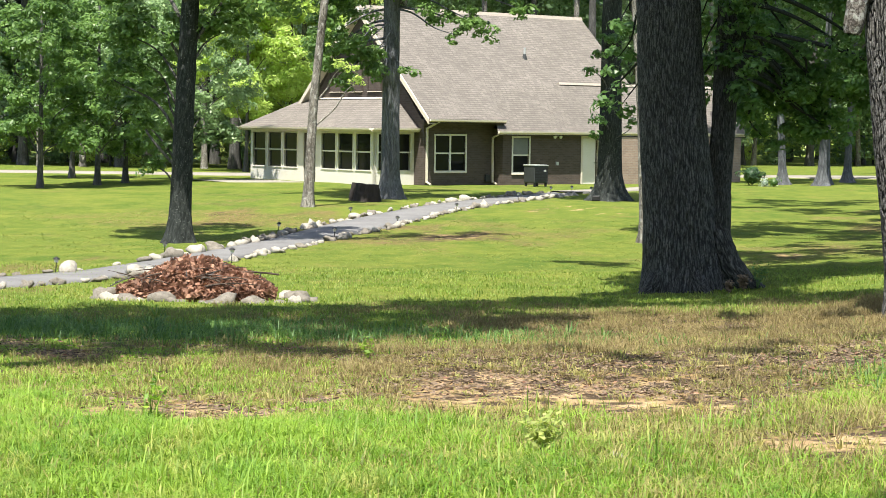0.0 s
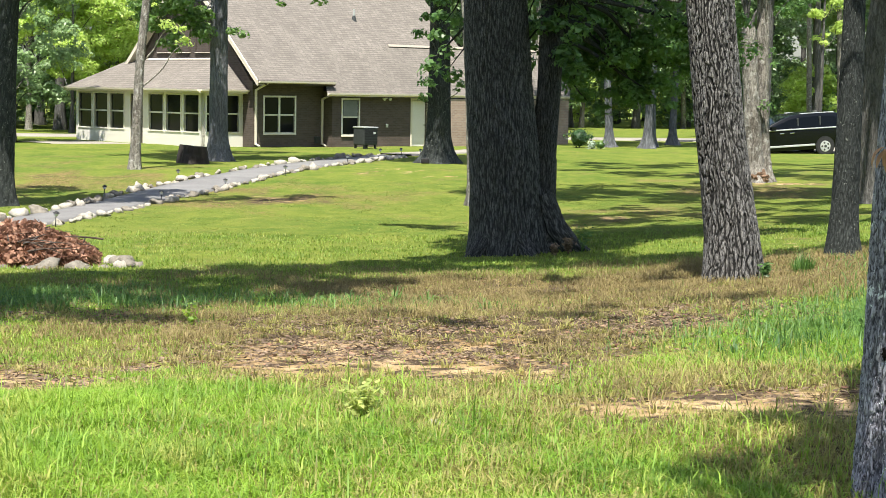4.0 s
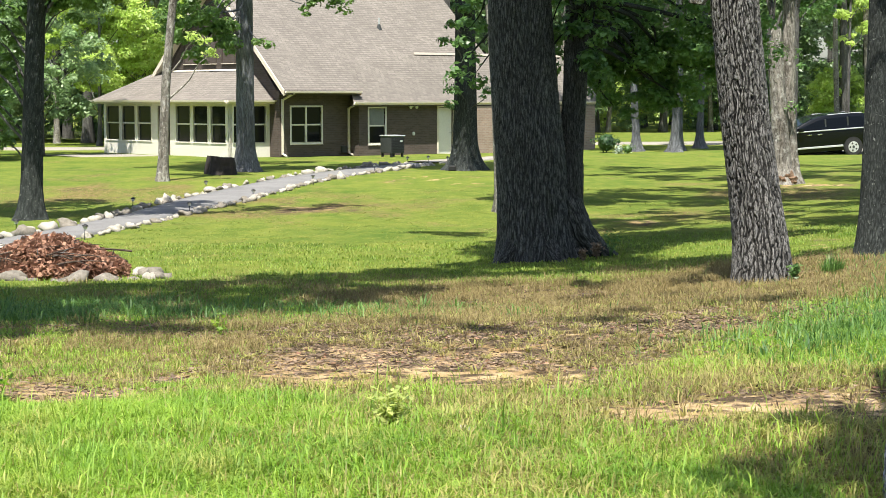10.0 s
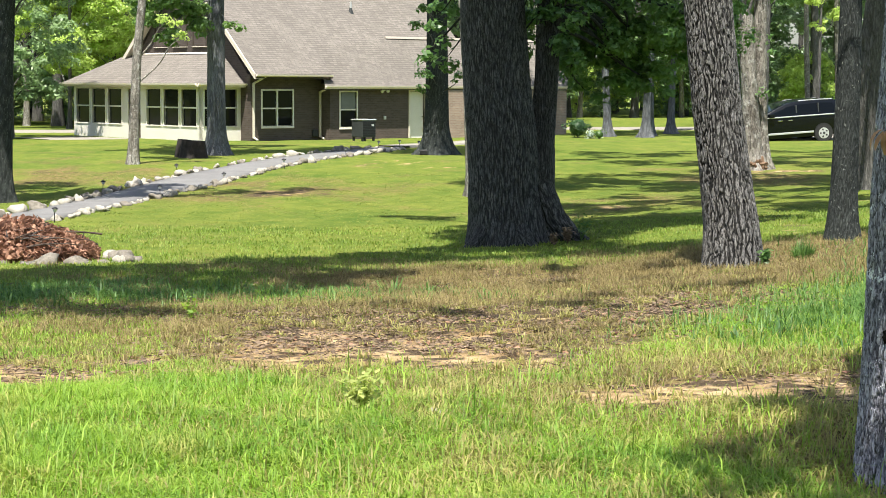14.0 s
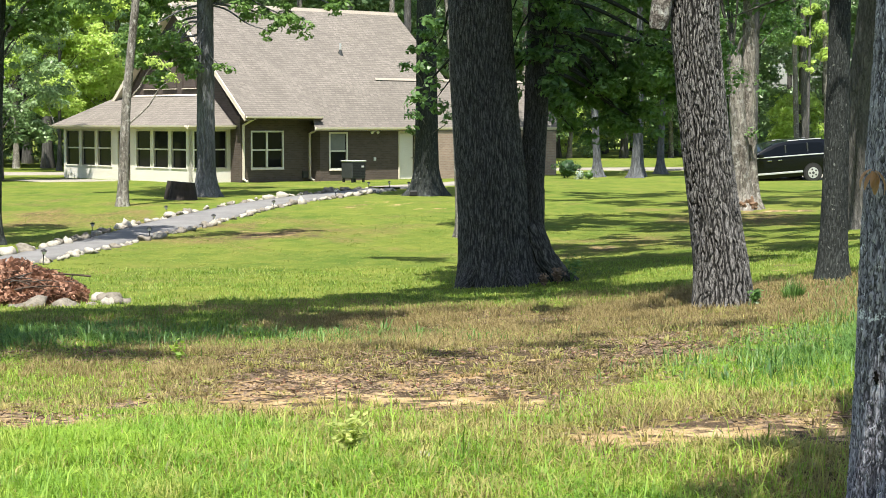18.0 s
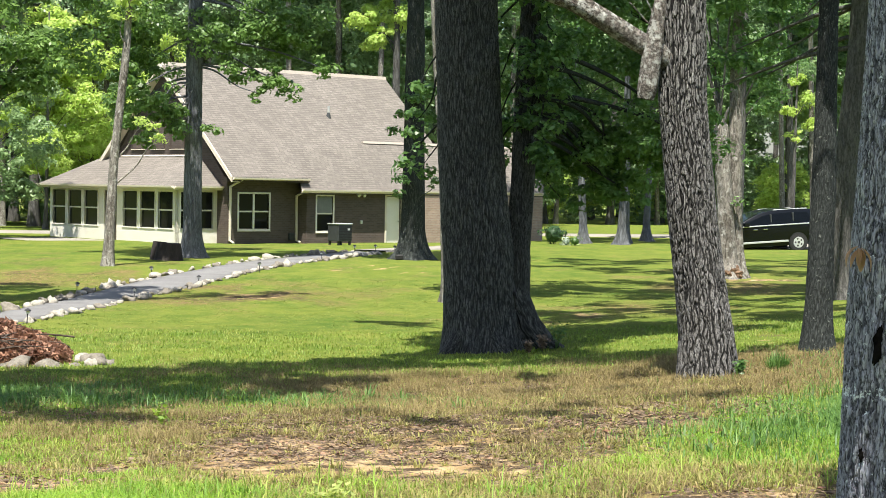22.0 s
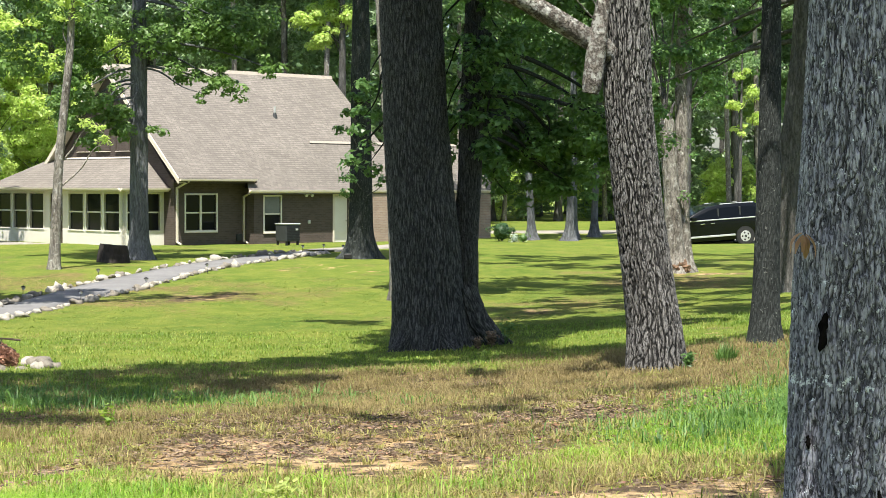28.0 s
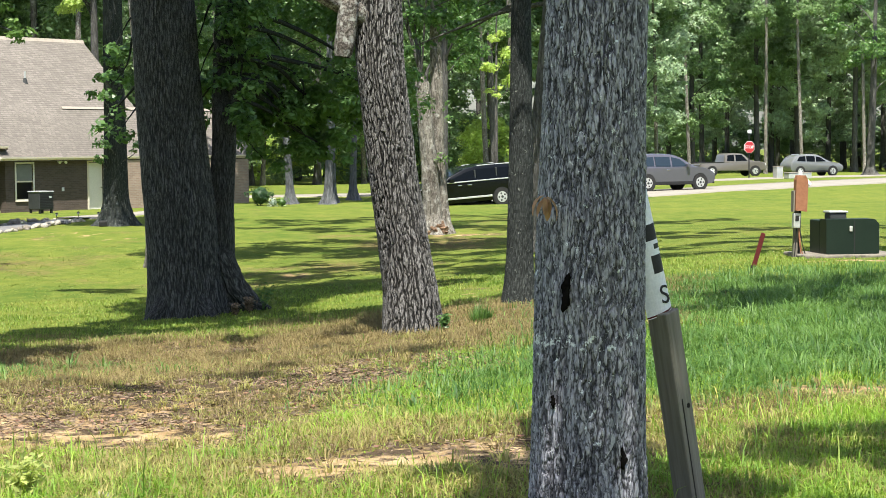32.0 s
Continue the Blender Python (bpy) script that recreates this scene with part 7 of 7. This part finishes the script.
# leaf and brush pile in a ring of stones
lx, ly = -5.95, 28.6
pile = empty("leaf_pile", pose(lx, ly, gz(lx, ly)), label="heap of dry red-brown leaves and twigs in a stone ring", category="leaf pile")
g = np.random.default_rng(17)
bm = bmesh.new()
bmesh.ops.create_uvsphere(bm, u_segments=48, v_segments=24, radius=1.0)
for vtx in bm.verts:
    c = vtx.co
    k = 1 + 0.3 * noise.noise(c * 2.3) + 0.15 * noise.noise(c * 7)
    vtx.co = Vector((c.x * 0.75 * k, c.y * 0.6 * k, max(-0.05, c.z) * 0.30 * k))
part("litter", bm, M_DEAD_LEAF, pile, "packed brown leaves")
n = 10000
a, q = g.uniform(0, 2 * np.pi, n), np.sqrt(g.uniform(0, 1, n)) * 1.0
lxv, lyv = np.cos(a) * q * 1.25, np.sin(a) * q * 0.85
heap = (0.3 + 0.5 * fbm(lxv * 2.2 + 7, lyv * 2.2, 41)) * np.clip(1.04 - q, 0, 1) ** 0.6
v, f = leaf_quads(np.stack([lxv, lyv, heap + g.uniform(-0.05, 0.1, n)], -1), 0.105, g, 0.0, 0.6, 0.9)
tagged(part("dry_leaves", mesh_np("dry_leaves", v, f, M_DEAD_LEAF), None, pile), kind="stuff")
for k in range(85):
    a, q = g.uniform(0, 2 * math.pi), g.uniform(0.05, 1.1)
    x, y = math.cos(a) * q, math.sin(a) * q * 0.7
    z = 0.5 * math.sqrt(max(0, 1 - (q / 1.3) ** 2))
    d = Vector((g.normal(), g.normal() * 0.5, abs(g.normal()) * 0.3)).normalized() * g.uniform(0.15, 0.55)
    r = g.uniform(0.008, 0.018)
    v, f = tube_np([(x - d.x, y - d.y, max(0.05, z - d.z * 0.6)), (x, y, z + 0.07), (x + d.x, y + d.y, max(0.08, z + d.z * 0.6))], [r, r * 0.8, r * 0.3], 5, 6)
    part("stick", mesh_np("stick", v, f, M_STICK if k % 3 else M_BARK_FAR, True), None, pile)
for k in range(30):
    a = k / 30 * 2 * math.pi + g.normal(0, 0.05)
    size = g.uniform(0.3, 0.52)
    ob = stone(None, lx + 0.12 + math.cos(a) * 1.62, ly + math.sin(a) * 1.0, size * g.uniform(0.65, 1.0), gz(lx, ly) - 0.03, ROCKS if math.cos(a) < -0.72 or k % 4 == 0 else DARK_ROCKS)
    tagged(ob, label="rounded stone in the ring round the leaf pile", category="stone", group="fire ring stones")
ob = stone(None, 0.16, 9.85, 0.12)
tagged(ob, label="small pale stone in the bare soil", category="stone")

def bare(x, y):
    """How much grass grows there."""
    return np.clip(1.1 - 2.6 * np.clip(soil_mask(x, y) - 0.12, 0, 1), 0.06, 1)


# grass along the foreground and over the lawn
def blades(name, n, d0, d1, mat, height, width, pick, label, seed, s0=-0.37, s1=0.55, lean=1.15):
    """Many bent blades over a fan of ground."""
    g = np.random.default_rng(seed)
    d = g.uniform(d0, d1, n)
    s = g.uniform(s0, s1, n)
    x, y = s * d, d
    keep = g.uniform(0, 1, n) < pick(x, y) * np.clip(2.9 * fbm(x * 2.6, y * 1.7, seed + 50) - 0.62, 0.22, 1.3)
    x, y = x[keep], y[keep]
    n = len(x)
    tuft = 0.55 + 0.9 * fbm(x * 1.6, y * 1.6, seed)
    h = height * g.uniform(0.45, 1.3, n) * tuft
    h *= 0.35 + 0.65 * bare(x, y)
    w = width * g.uniform(0.6, 1.3, n)
    a = g.uniform(0, 2 * np.pi, n)
    b = g.uniform(0.1, 1.0, n) * lean
    dx, dy = np.cos(a), np.sin(a)
    base = np.stack([x, y, ground_z(x, y) - 0.01 + (fbm(x * 1.1, y * 1.1, 3) - 0.5) * 0.05], -1)
    side = np.stack([-dy, dx, np.zeros(n)], -1) * w[:, None] / 2
    fwd = np.stack([dx, dy, np.zeros(n)], -1)
    up = np.array([0, 0, 1.0])
    mid = base + up * (h * 0.6)[:, None] + fwd * (h * b * 0.3)[:, None]
    tip = base + up * (h * (1 - 0.25 * b))[:, None] + fwd * (h * b)[:, None]
    v = np.stack([base - side, base + side, mid + side * 0.8, mid - side * 0.8, tip + side * 0.15, tip - side * 0.15], 1).reshape(-1, 3)
    i = np.arange(n) * 6
    f = np.concatenate([np.stack([i, i + 1, i + 2, i + 3], -1), np.stack([i + 3, i + 2, i + 4, i + 5], -1)])
    return tagged(new(name, mesh_np(name, v, f, mat)), label=label, category="grass", kind="stuff")


def dryness(x, y):
    return np.clip(dry_mask(x, y) * 1.6 + 0.05, 0, 1)


def green(x, y):
    return bare(x, y) * (1 - 0.88 * dryness(x, y)) * (1 - 0.7 * np.clip(hump(x, y, 8.4, 20.0, 2.2, 3.4) + hump(x, y, 11.0, 23.5, 2.8, 3.2) + 0.8 * hump(x, y, 6.9, 16.4, 2.2, 2.2), 0, 1))


def lush(x, y):
    far = hump(x, y, 8.4, 20.0, 1.7, 3.0) + hump(x, y, 11.0, 23.5, 2.8, 3.2) + 0.9 * hump(x, y, 6.9, 16.4, 1.9, 1.9)
    return np.clip(1.5 * hump(x, y, 4.75, 15.5, 1.3, 1.7) + far + 0.6 * hump(x, y, -4.5, 21.2, 3.0, 1.6), 0, 1) * np.clip(2.6 * fbm(x * 1.3, y * 0.9, 77) - 0.15, 0.38, 1)


blades("grass", 420000, 7.4, 16.5, M_GRASS, 0.085, 0.0078, lambda x, y: green(x, y) * np.clip((16.0 - y + 7.0 * (fbm(x * 0.9, y * 0.9, 71) - 0.5)) / 6, 0, 1), "bright green uncut grass", 1, lean=1.6)
blades("olive_grass", 110000, 7.4, 15, M_GRASS_OLIVE, 0.085, 0.009, lambda x, y: bare(x, y) * np.clip(0.15 + 0.9 * hump(x, y, 1.4, 9.8, 2.0, 3.0), 0, 1), "olive and yellowing uncut grass", 12, lean=1.6)
blades("grass", 300000, 12.0, 23, M_GRASS, 0.055, 0.009, green, "green uncut grass", 2, lean=1.5)
blades("grass", 130000, 22.5, 36, M_GRASS_MID, 0.06, 0.014, green, "green grass in the shade of the oak", 3)
blades("grass", 150000, 34, 54, M_GRASS_LAWN, 0.022, 0.026, bare, "short mown lawn grass", 4, lean=1.3)
blades("lush_grass", 360000, 11.5, 28, M_GRASS_LUSH, 0.15, 0.012, lush, "lush dark green tall grass and clover", 5, s0=-0.34, s1=0.55, lean=1.7)
blades("tall_grass", 2600, 7.5, 13, M_GRASS, 0.22, 0.007, bare, "long arching blades of grass", 9, lean=1.5)
blades("dry_grass", 170000, 8, 17, M_STRAW, 0.07, 0.005, lambda x, y: dryness(x, y) * bare(x, y) * 0.8, "dry tan grass", 6, lean=1.5)
blades("dry_grass", 230000, 16, 29, M_STRAW, 0.10, 0.0058, lambda x, y: dryness(x, y) * np.clip(bare(x, y) + 0.04, 0, 1) * (0.9 - 0.65 * np.clip(litter_mask(x, y), 0, 1)), "dry tan seeding grass", 7, s0=-0.2, s1=0.35, lean=1.8)
for name, n, size, wide, mat, label, sd in (("leaf_litter", 9000, 0.045, 0.45, M_DEAD_LEAF, "scattered small dead leaves on bare soil", 23), ("twig_litter", 120000, 0.055, 0.24, M_TWIG, "dark twigs and bark bits on bare soil", 24)):
    g = np.random.default_rng(sd)
    d, s = g.uniform(9.5, 26, n), g.uniform(-0.36, 0.36, n)
    x, y = s * d, d
    dark = 1.2 * litter_mask(x, y)
    k = g.uniform(0, 1, n) < np.clip((soil_mask(x, y) + 0.6 * dry_mask(x, y) - 0.1 + dark) * (2.4 * fbm(x * 1.6, y * 1.1, 61) - 0.6) * np.clip((y - 10.5) / 4, 0.06, 1), 0.01, 1)
    x, y = x[k], y[k]
    v, f = leaf_quads(np.stack([x, y, ground_z(x, y) + 0.022 + (fbm(x * 1.1, y * 1.1, 3) - 0.5) * 0.05], -1), size, g, 0.0, wide, 0.15)
    tagged(new(name, mesh_np(name, v, f, mat)), label=label, category="litter", kind="stuff")


def tufts(name, n, per, d0, d1, mat, height, width, pick, label, seed, radius=0.05, lean=1.3):
    """Separate tufts of blades that spread from one foot."""
    g = np.random.default_rng(seed)
    d, s = g.uniform(d0, d1, n), g.uniform(-0.36, 0.54, n)
    keep = g.uniform(0, 1, n) < pick(s * d, d)
    cx, cy = (s * d)[keep], d[keep]
    k = len(cx)
    big = g.uniform(0.5, 1.3, k)
    cx, cy, big = np.repeat(cx, per), np.repeat(cy, per), np.repeat(big, per)
    m = len(cx)
    a = g.uniform(0, 2 * np.pi, m)
    q = np.abs(g.normal(0, radius, m)) * big
    x, y = cx + np.cos(a) * q, cy + np.sin(a) * q
    h = height * big * g.uniform(0.5, 1.2, m)
    b = lean * g.uniform(0.2, 1.0, m)
    w = width * g.uniform(0.7, 1.3, m)
    fwd = np.stack([np.cos(a), np.sin(a), np.zeros(m)], -1)
    side = np.stack([-np.sin(a), np.cos(a), np.zeros(m)], -1) * w[:, None] / 2
    up = np.array([0, 0, 1.0])
    base = np.stack([x, y, ground_z(x, y) - 0.01 + (fbm(x * 1.1, y * 1.1, 3) - 0.5) * 0.05], -1)
    mid = base + up * (h * 0.6)[:, None] + fwd * (h * b * 0.35)[:, None]
    tip = base + up * (h * (1 - 0.35 * b))[:, None] + fwd * (h * b)[:, None]
    v = np.stack([base - side, base + side, mid + side * 0.8, mid - side * 0.8, tip + side * 0.15, tip - side * 0.15], 1).reshape(-1, 3)
    i = np.arange(m) * 6
    f = np.concatenate([np.stack([i, i + 1, i + 2, i + 3], -1), np.stack([i + 3, i + 2, i + 4, i + 5], -1)])
    return tagged(new(name, mesh_np(name, v, f, mat)), label=label, category="grass", kind="stuff")


def rough_ground(x, y):
    return np.clip((0.9 * dryness(x, y) + soil_mask(x, y)) * np.clip(2.6 * fbm(x * 0.9, y * 0.7, 91) - 0.6, 0.1, 1.2), 0, 1) * (1 - 0.75 * np.clip((soil_mask(x, y) - 0.4) * 3, 0, 1))


tufts("grass_tufts", 1900, 22, 10.5, 23, M_GRASS_OLIVE, 0.085, 0.011, rough_ground, "separate olive green tufts on bare and dry ground", 31)
tufts("grass_tufts", 700, 26, 11.5, 22, M_GRASS_OLIVE, 0.06, 0.01, rough_ground, "low spreading tufts of crab grass", 32, 0.09, 1.8)
tufts("straw_tufts", 1300, 20, 10.0, 24, M_STRAW, 0.11, 0.008, rough_ground, "pale dry tufts of grass", 33, 0.05, 1.6)


tufts("lush_tufts", 2600, 22, 12.5, 28, M_GRASS_LUSH, 0.21, 0.015, lambda x, y: lush(x, y) * np.clip(3.0 * fbm(x * 0.8, y * 0.6, 95) - 1.0, 0, 1), "rank dark green clumps in the lush grass", 34, 0.09, 1.5)


# small weeds
def weed(x, y, h, n, mat, label, seed):
    g = np.random.default_rng(seed)
    t = empty("weed", pose(x, y, gz(x, y)), label=label, category="weed", group="weeds in the grass")
    for k in range(n):
        a = g.uniform(0, 6.28)
        r = g.uniform(0.1, 0.45) * h
        top = (math.cos(a) * r, math.sin(a) * r, h * g.uniform(0.7, 1.0))
        v, f = tube_np([(0, 0, -0.01), (top[0] * 0.4, top[1] * 0.4, top[2] * 0.6), top], [0.004, 0.003, 0.001], 5, 6)
        part("stem", mesh_np("stem", v, f, mat, True), None, t)
        q = g.uniform(0.25, 1, 14)
        c = np.stack([top[0] * q, top[1] * q, top[2] * q], -1) + g.normal(size=(14, 3)) * 0.02
        v, f = leaf_quads(c, 0.062, g, 0.0, 0.45, 0.4)
        part("foliage", mesh_np("foliage", v, f, mat), None, t)
    return t


weed(-0.24, 9.95, 0.27, 11, M_LEAF_WEED, "bushy pale green weed on bare soil", 1)
weed(4.45, 22.9, 0.22, 12, M_LEAF_OAK, "low green weed at the foot of a tree", 2)
weed(2.75, 31.4, 0.3, 14, M_TWIG, "dry brown stems and leaves at the oak roots", 4)
weed(2.5, 31.2, 0.2, 12, M_TWIG, "low heap of dry leaves at the oak roots", 5)
weed(3.0, 31.6, 0.5, 8, M_LEAF_OAK, "small green sprout beside the oak roots", 3)
for k, (x, y, h) in enumerate([(-2.7, 11.3, 0.3), (-2.0, 17.2, 0.26)]):
    weed(x, y, h, 3, M_GRASS, "thin tall green weed", 10 + k)
tufts("tuft_grass", 26000, 34, 23.0, 23.8, M_GRASS_LUSH, 0.3, 0.01, lambda x, y: np.clip(hump(x, y, 5.1, 23.35, 0.13, 0.13), 0, 1) * 0.25, "tall grass tuft beside the plated tree", 8, 0.03, 0.7)
